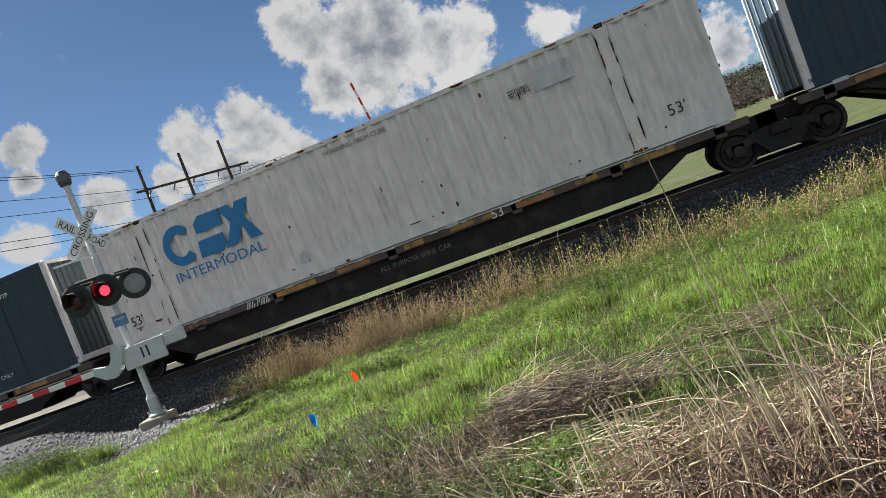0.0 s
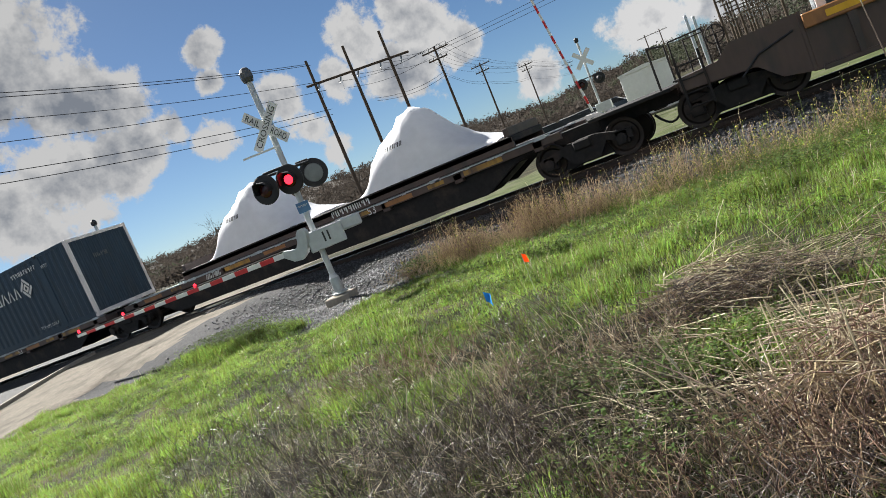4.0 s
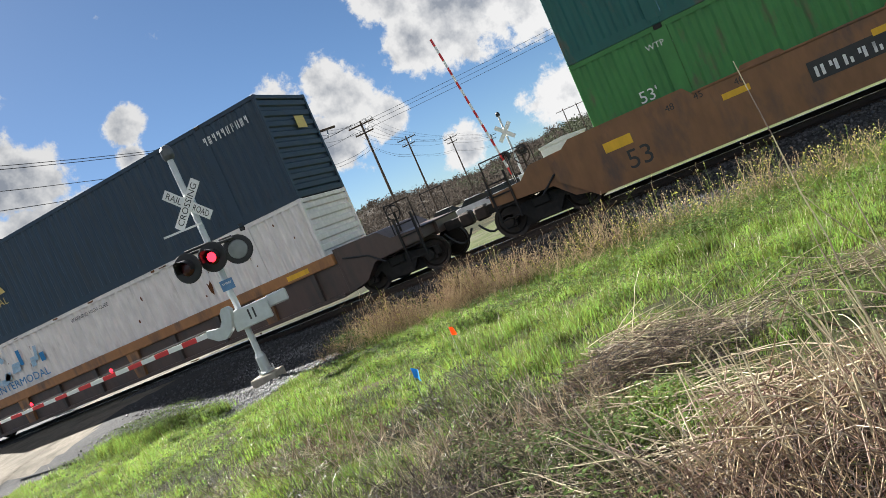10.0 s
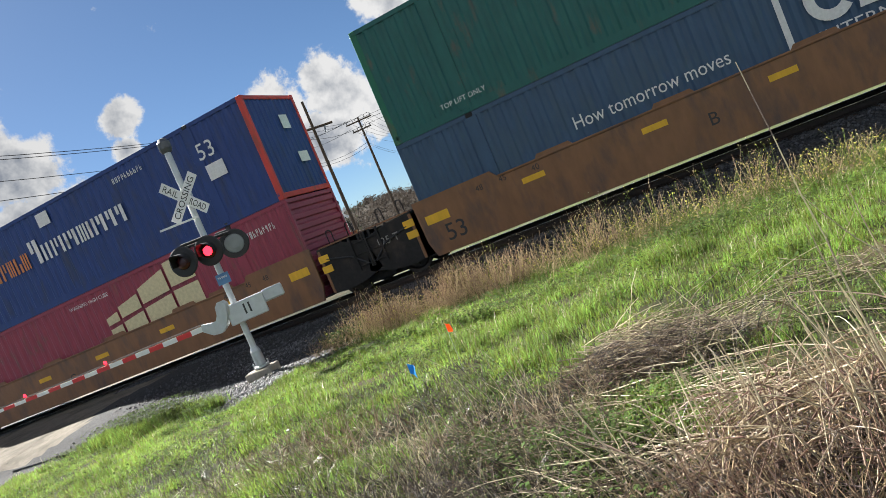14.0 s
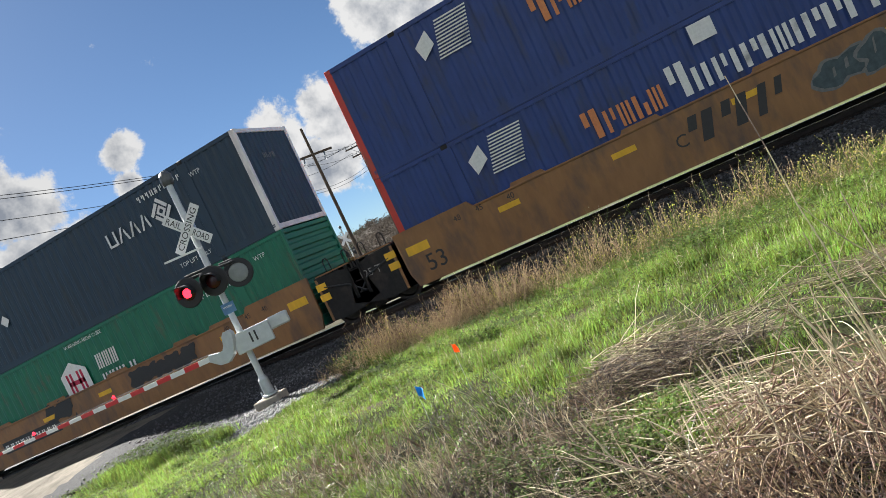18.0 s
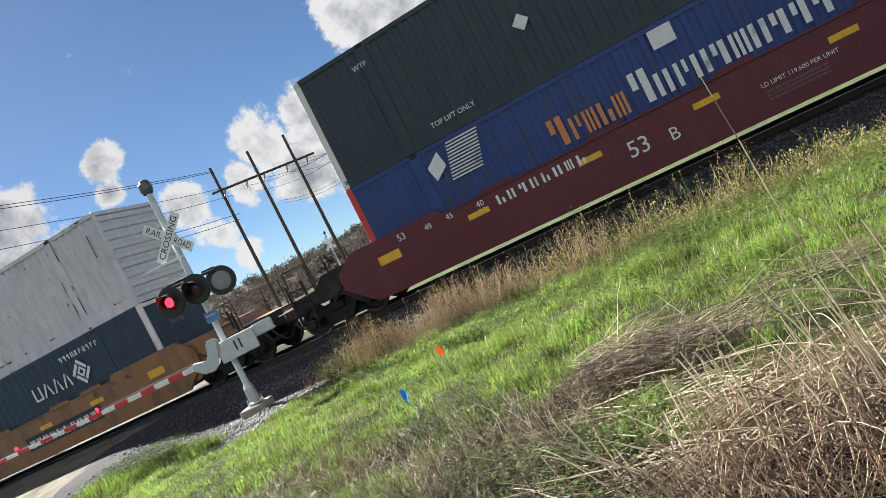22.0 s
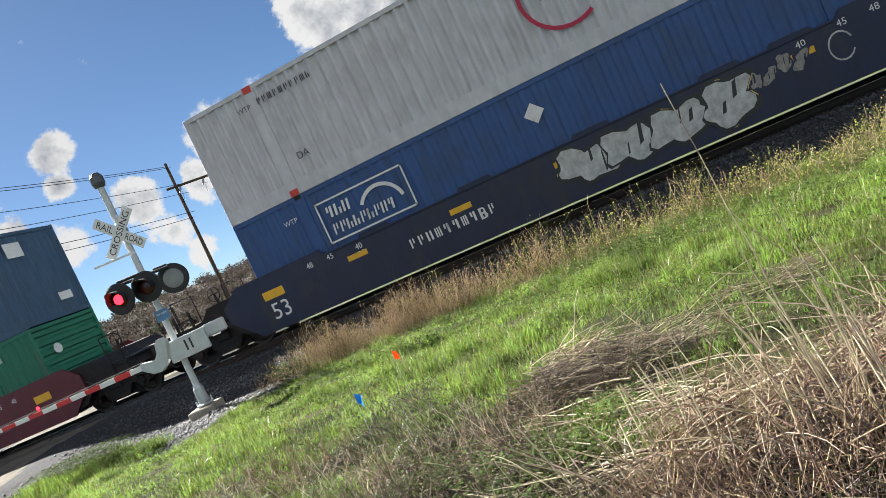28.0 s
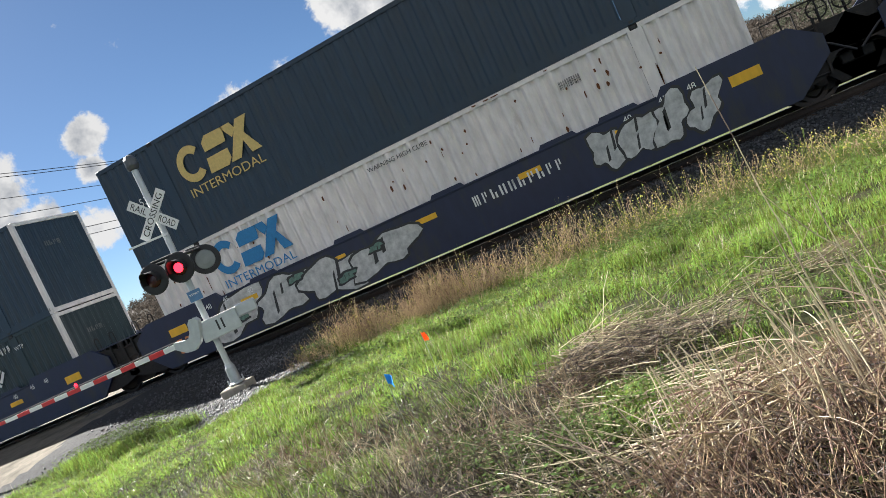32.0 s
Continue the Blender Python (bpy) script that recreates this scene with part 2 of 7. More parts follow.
MARKD = mat("dim_grey_stencil", (0.16, 0.16, 0.15), 0.7, 0, 0.2, 14.0)
MARKW = mat("white_stencil", (0.72, 0.72, 0.70), 0.6, 0, 0.1, 14.0, 0, 40, (0.3, 0.3, 0.3), 0.15)
MARKY = mat("yellow_stencil", (0.62, 0.46, 0.16), 0.6, 0, 0.12, 14.0)
MARKB = mat("blue_stencil", (0.02, 0.19, 0.42), 0.6, 0, 0.12, 14.0)
MARKK = mat("black_stencil", (0.03, 0.03, 0.03), 0.6, 0, 0.12, 14.0)
MARKR = mat("red_stencil", (0.45, 0.02, 0.06), 0.6, 0, 0.12, 14.0)
MARKO = mat("orange_stencil", (0.6, 0.22, 0.08), 0.6, 0, 0.12, 14.0)
MARKG = mat("green_spray", (0.11, 0.19, 0.15), 0.6, 0, 0.3, 14.0)
MARKT = mat("slate_spray", (0.05, 0.075, 0.08), 0.6, 0, 0.35, 7.0)
SPRAY = mat("silver_spray", (0.46, 0.46, 0.44), 0.5, 0, 0.35, 5.0)
WRAP = mat("white_plastic_wrap", (0.78, 0.79, 0.82), 0.4, 0, 0.05, 3.0, 0.3, 8.0, back=0.25)
GALV = mat("galvanised_steel", (0.5, 0.52, 0.53), 0.42, 0.7, 0.12, 8.0)
ALU = mat("silver_painted_metal", (0.55, 0.57, 0.57), 0.45, 0.35, 0.1, 6.0, 0.1)
LAMPB = mat("matt_black_shield", (0.018, 0.018, 0.02), 0.6, 0, 0.2)
GLASSD = mat("dark_red_lens", (0.05, 0.008, 0.008), 0.2)
GLASSC = mat("back_of_lamp_grey", (0.22, 0.24, 0.24), 0.5)
REDON = glow("lit_red_lamp", (1.0, 0.015, 0.03), 1.6)
SIGNW = mat("reflective_white_sheet", (0.78, 0.78, 0.76), 0.4, 0, 0.05)
GATER = mat("reflective_red_sheet", (0.6, 0.03, 0.03), 0.4, 0, 0.06)
CONC = mat("weathered_concrete", (0.33, 0.30, 0.25), 0.9, 0, 0.15, 8.0, 0.4, 50.0, (0.2, 0.18, 0.15), 0.2)
WOODP = mat("weathered_pole_wood", (0.085, 0.065, 0.05), 0.9, 0, 0.25, 10.0, 0.4, 30.0, stretch=(1, 1, 0.1))
WIRE = mat("line_wire", (0.02, 0.02, 0.022), 0.6)
SOIL = mat("grassy_soil", (0.022, 0.024, 0.011), 0.95, 0, 0.4, 3.0, 0.8, 25.0, (0.08, 0.062, 0.038), 0.45, 0.9)
GRAVEL = mat("ballast_gravel_bed", (0.045, 0.046, 0.048), 0.9, 0, 0.5, 22.0, 1.0, 30.0, (0.06, 0.058, 0.055), 0.4, 6.0)
# stone with the sun's glint put into a paler colour
GLINT = mat("sunglint_stone", (0.14, 0.142, 0.15), 0.6, 0, 0.2, 20.0, 0.3, 60.0, each=0.6)
STONE = mat("ballast_stone", (0.052, 0.054, 0.058), 0.7, 0, 0.2, 20.0, 0.3, 60.0, each=0.75)
ASPH = mat("worn_asphalt", (0.048, 0.05, 0.052), 0.85, 0, 0.2, 30.0, 0.5, 120.0, (0.08, 0.078, 0.075), 0.3, 0.7)
DIRT = mat("pale_gravel_shoulder", (0.15, 0.133, 0.108), 0.95, 0, 0.25, 9.0, 0.6, 50.0, (0.085, 0.078, 0.062), 0.55, 1.2)
LINEW = mat("worn_white_line", (0.4, 0.4, 0.38), 0.8, 0, 0.2, 20.0, 0, 40, (0.08, 0.08, 0.08), 0.55, 5.0)
FARG = mat("thin_grass_and_gravel", (0.062, 0.075, 0.03), 0.95, 0, 0.4, 2.0, 0.5, 30.0, (0.085, 0.08, 0.06), 0.45, 0.5)
GRASS = mat("fresh_grass", (0.156, 0.224, 0.042), 0.55, 0, 0.5, 1.3, back=0.6, each=0.7)
LEAF = mat("broad_weed_leaf", (0.068, 0.1, 0.03), 0.86, 0, 0.2, 2.0, back=0.4, each=0.4)
STRAW = mat("dry_reed_straw", (0.4, 0.335, 0.24), 0.42, 0, 0.25, 6.0, back=0.1, each=0.5)
REED = mat("brown_dead_reed", (0.215, 0.15, 0.1), 0.42, 0, 0.25, 6.0, back=0.08, each=0.6)
TWIG = mat("dead_brush_twig", (0.06, 0.043, 0.034), 0.4, 0, 0.2, 4.0, each=0.9)
TANW = mat("dry_weed_stem", (0.40, 0.31, 0.21), 0.5, 0, 0.2, 4.0, back=0.5, each=0.5)
GSTEM = mat("green_weed_stem", (0.13, 0.16, 0.04), 0.55, 0, 0.2, 4.0, back=0.4, each=0.5)
FLOWER = mat("mustard_flower", (0.55, 0.52, 0.13), 0.6, 0, 0.1, 4.0, back=0.4, each=0.3)
SCRUB = mat("hill_scrub_foliage", (0.072, 0.061, 0.051), 0.9, 0, 0.15, 0.08, back=0.3, each=0.12)
EVERG = mat("evergreen_foliage", (0.055, 0.062, 0.04), 0.8, 0, 0.2, 0.08, back=0.4, each=0.25)
HILLM = mat("hill_soil", (0.046, 0.039, 0.033), 0.95, 0, 0.3, 0.05, 0, 40, (0.03, 0.03, 0.022), 0.5, 0.03)
FLAGO = mat("orange_vinyl", (0.85, 0.2, 0.04), 0.4, back=0.5)
FLAGP = mat("blue_plate_paint", (0.1, 0.22, 0.4), 0.5)
FLAGB = mat("blue_vinyl", (0.06, 0.38, 0.8), 0.4, back=0.5)
GLASSW = mat("dark_car_glass", (0.02, 0.025, 0.03), 0.1)
TYRE = mat("black_rubber", (0.02, 0.02, 0.02), 0.8)
BARK = mat("grey_bark", (0.13, 0.11, 0.09), 0.9, 0, 0.3, 6.0)


# ---- mesh helpers ----
class Shape:
    """Collects faces of one part."""

    def __init__(self):
        self.v, self.f = [], []

    def add(self, verts, faces, m=None):
        n = len(self.v)
        self.v += [tuple(m @ Vector(p)) if m else tuple(p) for p in verts]
        self.f += [tuple(i + n for i in q) for q in faces]
        return self

    def box(self, x0, x1, y0, y1, z0, z1, m=None, b=0.0):
        if b <= 0:
            p = [(x, y, z) for x in (x0, x1) for y in (y0, y1) for z in (z0, z1)]
            return self.add(p, [(0, 1, 3, 2), (4, 6, 7, 5), (0, 4, 5, 1), (2, 3, 7, 6), (0, 2, 6, 4), (1, 5, 7, 3)], m)
        bm = bmesh.new()
        bmesh.ops.create_cube(bm, size=1.0)
        for w in bm.verts:
            w.co = ((x0 + x1) / 2 + w.co.x * (x1 - x0), (y0 + y1) / 2 + w.co.y * (y1 - y0), (z0 + z1) / 2 + w.co.z * (z1 - z0))
        bmesh.ops.bevel(bm, geom=bm.edges[:], offset=b, segments=1, affect="EDGES")
        bm.verts.index_update()
        self.add([w.co[:] for w in bm.verts], [[w.index for w in q.verts] for q in bm.faces], m)
        bm.free()
        return self

    def prism(self, poly, y0, y1, m=None):
        """A polygon in x and z, drawn from y0 to y1."""
        n = len(poly)
        v = [(x, y0, z) for x, z in poly] + [(x, y1, z) for x, z in poly]
        f = [tuple(range(n)), tuple(range(2 * n - 1, n - 1, -1))]
        f += [(i, i + n, (i + 1) % n + n, (i + 1) % n) for i in range(n)]
        return self.add(v, f, m)

    def tube(self, a, b, r0, r1=None, sides=8, caps=True):
        a, b = Vector(a), Vector(b)
        r1 = r0 if r1 is None else r1
        q = (b - a).to_track_quat("Z", "Y").to_matrix()
        v = []
        for c, r in ((a, r0), (b, r1)):
            v += [c + q @ Vector((r * math.cos(t), r * math.sin(t), 0)) for t in [2 * math.pi * i / sides for i in range(sides)]]
        f = [(i, (i + 1) % sides, (i + 1) % sides + sides, i + sides) for i in range(sides)]
        if caps:
            f += [tuple(range(sides - 1, -1, -1)), tuple(range(sides, 2 * sides))]
        return self.add([p[:] for p in v], f)

    def lathe(self, profile, sides=16, m=None, caps=True):
        """Pairs of radius and height, turned about z."""
        v = [(r * math.cos(2 * math.pi * i / sides), r * math.sin(2 * math.pi * i / sides), z) for r, z in profile for i in range(sides)]
        f = [(k * sides + i, k * sides + (i + 1) % sides, (k + 1) * sides + (i + 1) % sides, (k + 1) * sides + i) for k in range(len(profile) - 1) for i in range(sides)]
        if caps:
            f += [tuple(range(sides - 1, -1, -1)), tuple(range((len(profile) - 1) * sides, len(profile) * sides))]
        return self.add(v, f, m)

    def mesh(self, name, material=None):
        me = bpy.data.meshes.new(name)
        me.from_pydata(self.v, [], self.f)
        if material:
            me.materials.append(material)
        return me


def part(name, shape, material, parent, label="", m=None):
    me = shape.mesh(name, material) if isinstance(shape, Shape) else shape
    ob = new(name, me)
    ob.parent = parent
    if m:
        ob.matrix_basis = m
    if label:
        ob["label"] = label
    return ob


def thing(name, label, category, group="", m=None, kind=""):
    ob = new(name)
    tagged(ob, label, category, group, kind)
    if m:
        ob.matrix_basis = m
    return ob


def solid(name, shape, material, label="", category="", group="", kind="", m=None):
    ob = new(name, shape.mesh(name, material) if isinstance(shape, Shape) else shape)
    tagged(ob, label, category, group, kind)
    if m:
        ob.matrix_basis = m
    return ob


def np_mesh(name, verts, polys, material):
    """A mesh from arrays: polys has three or four corners a row."""
    me = bpy.data.meshes.new(name)
    n, k = polys.shape
    me.vertices.add(len(verts))
    me.vertices.foreach_set("co", np.ascontiguousarray(verts, np.float32).ravel())
    me.loops.add(n * k)
    me.loops.foreach_set("vertex_index", np.ascontiguousarray(polys, np.int32).ravel())
    me.polygons.add(n)
    me.polygons.foreach_set("loop_start", np.arange(0, n * k, k, dtype=np.int32))
    me.update(calc_edges=True)
    me.materials.append(material)
    return me


def text_meshes(words):
    """Flat meshes of words in the built-in font, cap height about 1, from x = 0."""
    obs = []
    for w in words:
        cu = bpy.data.curves.new("word", "FONT")
        cu.body, cu.size, cu.resolution_u = w, 1.4, 3
        obs.append(new("word", cu))
    deps = bpy.context.evaluated_depsgraph_get()
    made = {w: bpy.data.meshes.new_from_object(o.evaluated_get(deps)) for w, o in zip(words, obs)}
    for o in obs:
        cu = o.data
        bpy.data.objects.remove(o)
        bpy.data.curves.remove(cu)
    return made


WORDS = text_meshes(["53'", "53", "48", "45", "40", "20", "WARNING HIGH CUBE", "TOP LIFT ONLY", "WTP", "DA", "125 T", "A", "B", "C", "RAIL", "ROAD", "CROSSING",
                     "ALL PURPOSE SPINE CAR", "INTERMODAL", "How tomorrow moves", "LD LIMIT 119,600 PER UNIT", "11", "PLATE H"])
WORDCACHE = {}


def word(text, material, parent, x, y, z, height, name="lettering", m=None, width=None):
    """A word on a face that looks towards -y, its lower left corner at (x, y, z)."""
    key = (text, material.name)
    if key not in WORDCACHE:
        me = WORDS[text].copy()
        me.materials.clear()
        me.materials.append(material)
        WORDCACHE[key] = me
    me = WORDCACHE[key]
    ob = new(name, me)
    ob.parent = parent
    sx = height if width is None else width / max(v.co.x for v in me.vertices)
    ob.matrix_basis = (m or Matrix()) @ pose(x, y, z, 90, 0, 0) @ Matrix.Diagonal((sx, height, 1, 1))
    return ob


# uprights and cross strokes, as shares of one place in the line
BARS = (((0.0, 0.3, 0, 1), (0.6, 0.9, 0, 1)), ((0.1, 0.36, 0, 1), (0.62, 0.84, 0.45, 1)), ((0.0, 0.32, 0, 1), (0.6, 0.9, 0, 0.55)), ((0.0, 0.22, 0, 1), (0.36, 0.56, 0, 1), (0.7, 0.92, 0, 1)), ((0.05, 0.34, 0.5, 1), (0.5, 0.85, 0, 1)))


def bars(n, w, h, seed=0, slant=0.0, gap=0.28):
    """Plain bars that stand in for a line of writing: n places over a width w, each with one to three strokes."""
    rnd = random.Random(seed)
    s, step = Shape(), w / n
    for i in range(n):
        a, wide = i * step, step * (1 - gap * rnd.uniform(0.6, 0.9))
        for p0, p1, q0, q1 in BARS[rnd.randrange(len(BARS))]:
            x0, x1, z0, z1 = a + p0 * wide, a + p1 * wide, q0 * h, q1 * h
            s.prism([(x0 + slant * z0, z0), (x1 + slant * z0, z0), (x1 + slant * z1, z1), (x0 + slant * z1, z1)], -0.004, 0)
    return s


def ring(r, t, a0, a1, n=18, sx=1.0, ox=0.0, oz=0.0):
    s = Shape()
    for i in range(n):
        p = [radians(a0 + (a1 - a0) * (i + k) / n) for k in (0, 1)]
        s.prism([(ox + sx * rr * math.cos(a), oz + rr * math.sin(a)) for rr, a in ((r, p[0]), (r - t, p[0]), (r - t, p[1]), (r, p[1]))], -0.004, 0)
    return s


# ---- ground ----
def smooth(a, b, v):
    t = np.clip((v - a) / (b - a), 0, 1)
    return t * t * (3 - 2 * t)


def wob(x, y, s, seed=0.0):
    """A soft uneven swell, about -1 to 1."""
    return (np.sin(x * 1.7 * s + 1.3 * y * s + seed) + np.sin(2.9 * s * x - 1.1 * s * y + 2 * seed) + np.sin(0.7 * s * x + 3.1 * s * y + 3 * seed + 1)) / 3


def road_left(y):
    return -34.5 - 0.06 * (y - 10)


def road_right(y):
    return -22.0 - 0.25 * (np.minimum(y, 17.0) - 10)


def height(x, y):
    """Height of the ground."""
    x, y = np.asarray(x, float), np.asarray(y, float)
    near = -0.24 - 0.21 * smooth(6.5, 12.5, y) + 0.05 * wob(x, y, 0.55, 1.0) * smooth(2, 4, y) + 0.10 * smooth(-1, 3, x) * (1 - smooth(5, 8, y))
    near = near - 0.12 * smooth(-5, -10, x) + 0.04 * wob(x, y, 1.7, 2.3) * smooth(3, 5, y) * (1 - smooth(10.5, 12, y))
    near = near + 0.15 * np.exp(-(((x + 11.3) / 1.2) ** 2) - ((y - 10.35) / 0.4) ** 2)
    near = near + 0.11 * np.exp(-(((x + 9.4) / 1.1) ** 2) - ((y - 11.5) / 0.7) ** 2)
    far = -0.16 - 0.3 * smooth(24, 30, y) + 0.55 * smooth(38, 54, y) + 0.2 * smooth(60, 130, y)
    g = np.where(y < YC, near, far)
    off = np.abs(y - YC)
    drop = 0.62 + 0.15 * smooth(-9, 0, x)
    bed = -0.19 - np.clip((off - 1.95) / 1.7, 0, 1) * drop
    ditch = np.where(y < YC, smooth(12.3, 13.8, y), 1 - smooth(18.6, 19.4, y))
    g = g * (1 - ditch) + bed * ditch
    up = smooth(-10.6, -15.0, x) * (1 - smooth(-40, -44, x)) * (1 - (1 - smooth(10.2, 11.5, y)) * (1 - smooth(-15.5, -17.5, x)))
    road = -0.02 - 0.33 * smooth(2.2, 9.0, off)
    return g * (1 - up) + (road - 0.012) * up


def axis(inner0, inner1, step, reach):
    mid = np.arange(inner0, inner1 + 1e-6, step)
    out, d = [], step
    a = inner1
    while a < reach:
        d *= 1.35
        a += d
        out.append(a)
    low, d, a = [], step, inner0
    while a > -reach:
        d *= 1.35
        a -= d
        low.append(a)
    return np.concatenate([low[::-1], mid, out])


def sheet(xs, ys, fz, keep=None):
    gx, gy = np.meshgrid(xs, ys)
    v = np.stack([gx, gy, fz(gx, gy)], -1).reshape(-1, 3)
    nx, ny = len(xs), len(ys)
    i = np.arange(nx - 1)[None, :] + nx * np.arange(ny - 1)[:, None]
    q = np.stack([i, i + 1, i + 1 + nx, i + nx], -1).reshape(-1, 4)
    return v, q


gx, gy = axis(-34, 12, 0.3, 2500), axis(-2, 27, 0.22, 2500)
gv, gq = sheet(gx, gy, height)
ground_me = np_mesh("ground", gv, gq, SOIL)
ground_me.materials.append(GRAVEL)
ground_me.materials.append(DIRT)
ground_me.materials.append(FARG)
gc = gv[gq].mean(1)
edge = 13.0 + 0.5 * np.sin(gc[:, 0] * 0.8) + 0.3 * np.sin(gc[:, 0] * 2.1) - 2.9 * smooth(-6.2, -8.4, gc[:, 0])
slot = np.where((gc[:, 1] > edge) & (gc[:, 1] < 18.9), 1, 0)
slot = np.where((gc[:, 0] < -16.3 - 0.1 * (gc[:, 1] - 10) + 0.4 * np.sin(gc[:, 1])) & (gc[:, 0] > -42) & (gc[:, 1] > 3.0), 2, slot)
slot = np.where((gc[:, 0] < -15.4 - 0.4 * np.sin(gc[:, 1] * 2)) & (gc[:, 0] > -42) & (gc[:, 1] > 10.9 + 0.25 * np.sin(gc[:, 0] * 2)) & (gc[:, 1] < 15.3), 2, slot)
slot = np.where((gc[:, 1] > 18.9) & (gc[:, 0] > -11.5), 3, slot)
ground_me.polygons.foreach_set("material_index", slot.astype(np.int32))
ground_me.polygons.foreach_set("use_smooth", np.ones(len(slot), bool))
tagged(new("ground", ground_me), "grassy ground falling to a gravel track bed", "ground", kind="structure")

# road across the track
ry = np.concatenate([np.arange(-30, 8, 1.0), np.arange(8, 27, 0.25), np.arange(27, 140, 4.0)])
rv, rq = [], []
for y in ry:
    for k in range(13):
        x = road_left(y) + (road_right(y) - road_left(y)) * k / 12
        off = abs(y - YC)
        rv.append((x, y, float(-0.02 - 0.33 * smooth(2.2, 9.0, off)) + (0.0 if y < 30 else 0.05) + 0.55 * float(smooth(38, 54, y))))
rv = np.array(rv)
rq = np.array([[j * 13 + k, j * 13 + k + 1, j * 13 + k + 14, j * 13 + k + 13] for j in range(len(ry) - 1) for k in range(12)])
tagged(new("road", np_mesh("road", rv, rq, ASPH)), "worn grey asphalt road over the level crossing", "road", kind="structure")


def road_line(name, fx, w, y0, y1, material, label):
    ys = np.arange(y0, y1, 0.5)
    v = np.array([(fx(y) + s * w / 2, y, float(-0.02 - 0.33 * smooth(2.2, 9.0, abs(y - YC))) + 0.005) for y in ys for s in (-1, 1)])
    q = np.array([[2 * i, 2 * i + 1, 2 * i + 3, 2 * i + 2] for i in range(len(ys) - 1)])
    return tagged(new(name, np_mesh(name, v, q, material)), label, "road marking", kind="structure")


road_line("edge_line", lambda y: road_left(y) + 0.5, 0.12, 2, 15.2, LINEW, "faded white edge line on the asphalt")
road_line("edge_line", lambda y: road_right(y) - 0.45, 0.12, 2, 15.2, LINEW, "faded white edge line on the asphalt")
road_line("centre_line", lambda y: (road_left(y) + road_right(y)) / 2, 0.14, 2, 13.0, YELLOW, "worn yellow centre line on the asphalt")
kerb = Shape()
for k in range(14):
    y0 = 2.0 + k * 0.95
    kerb.prism([(road_right(y0), y0), (road_right(y0) + 0.16, y0), (road_right(y0 + 0.94) + 0.16, y0 + 0.94), (road_right(y0 + 0.94), y0 + 0.94)], 0, 1)
kerb.v = [(x, z, (float(-0.02 - 0.33 * smooth(2.2, 9.0, abs(z - YC))) + (0.1 if y > 0.5 else -0.2))) for x, y, z in kerb.v]
solid("kerb", kerb, CONC, "low pale concrete kerb along the edge of the road", "kerb", kind="structure")

# ---- track ----
RAILX0, RAILX1 = -140.0, 110.0
rail_profile = [(-0.07, -0.17), (0.07, -0.17), (0.07, -0.155), (0.012, -0.13), (0.012, -0.045), (0.036, -0.035), (0.036, -0.004), (0.028, 0.0), (-0.028, 0.0), (-0.036, -0.004), (-0.036, -0.035), (-0.012, -0.045), (-0.012, -0.13), (-0.07, -0.155)]
for side in (-1, 1):
    r = thing("rail", "rusty steel rail with a bright worn head on wooden ties", "rail", "rails of the track", pose(0, YC + side * 0.753, 0), "structure")
    s = Shape()
    n = len(rail_profile)
    s.add([(x, a, b) for x in (RAILX0, RAILX1) for a, b in rail_profile], [(i, (i + 1) % n, (i + 1) % n + n, i + n) for i in range(n)] + [tuple(range(n))[::-1], tuple(range(n, 2 * n))])
    part("rail_body", s, RAILM, r)
    part("rail_head", Shape().box(RAILX0, RAILX1, -0.026, 0.026, 0.0, 0.003), RAILTOP, r, "polished rail head")
tie_me = Shape().box(-0.115, 0.115, -1.3, 1.3, -0.36, -0.172, b=0.012).mesh("tie", TIE)
track_ties = thing("track_ties", "row of dark creosoted wooden ties in the ballast", "railway ties", kind="structure")
for i in range(150):
    part("tie", tie_me, TIE, track_ties, m=pose(-60 + i * 0.53 + random.uniform(-0.03, 0.03), YC + random.uniform(-0.04, 0.04), 0, 0, 0, random.uniform(-1, 1)))
panel_me = Shape().box(-1.2, 1.2, -0.62, 0.62, -0.2, -0.012, b=0.015).mesh("crossing_panel", ASPH)
crossing = thing("crossing_deck", "flat concrete and asphalt panels between the rails at the crossing", "crossing deck", kind="structure")
for i in range(6):
    part("crossing_panel", panel_me, ASPH, crossing, m=pose(-35.6 + i * 2.42, YC, 0))
    part("crossing_panel", Shape().box(-1.2, 1.2, -0.45, 0.45, -0.2, -0.012, b=0.015), ASPH, crossing, m=pose(-35.6 + i * 2.42, YC - 1.3, 0))
# loose ballast stones on the shoulders
nb = 42000
bx = np.random.uniform(-17.5, 9, nb)
by = np.random.uniform(9.6, 16.3, nb)
keep = (by > 12.9 + 0.45 * np.sin(bx * 0.8) - 2.9 * smooth(-6.2, -8.4, bx)) & ((bx > -12.9 - 0.4 * np.sin(by * 2) - 1.8 * np.random.random(nb) ** 2) | (by > 15.2))
bx, by = bx[keep], by[keep]
bz = height(bx, by)
r = np.random.uniform(0.018, 0.042, len(bx))
octa = np.array([[1, 0, 0], [-1, 0, 0], [0, 1, 0], [0, -1, 0], [0, 0, 1], [0, 0, -1]], float)
face = np.array([[0, 2, 4], [2, 1, 4], [1, 3, 4], [3, 0, 4], [2, 0, 5], [1, 2, 5], [3, 1, 5], [0, 3, 5]])
th = np.random.uniform(0, 6.3, len(bx))
sv = octa[None] * np.random.uniform(0.55, 1.25, (len(bx), 6, 1)) * r[:, None, None]
c, s_ = np.cos(th)[:, None], np.sin(th)[:, None]
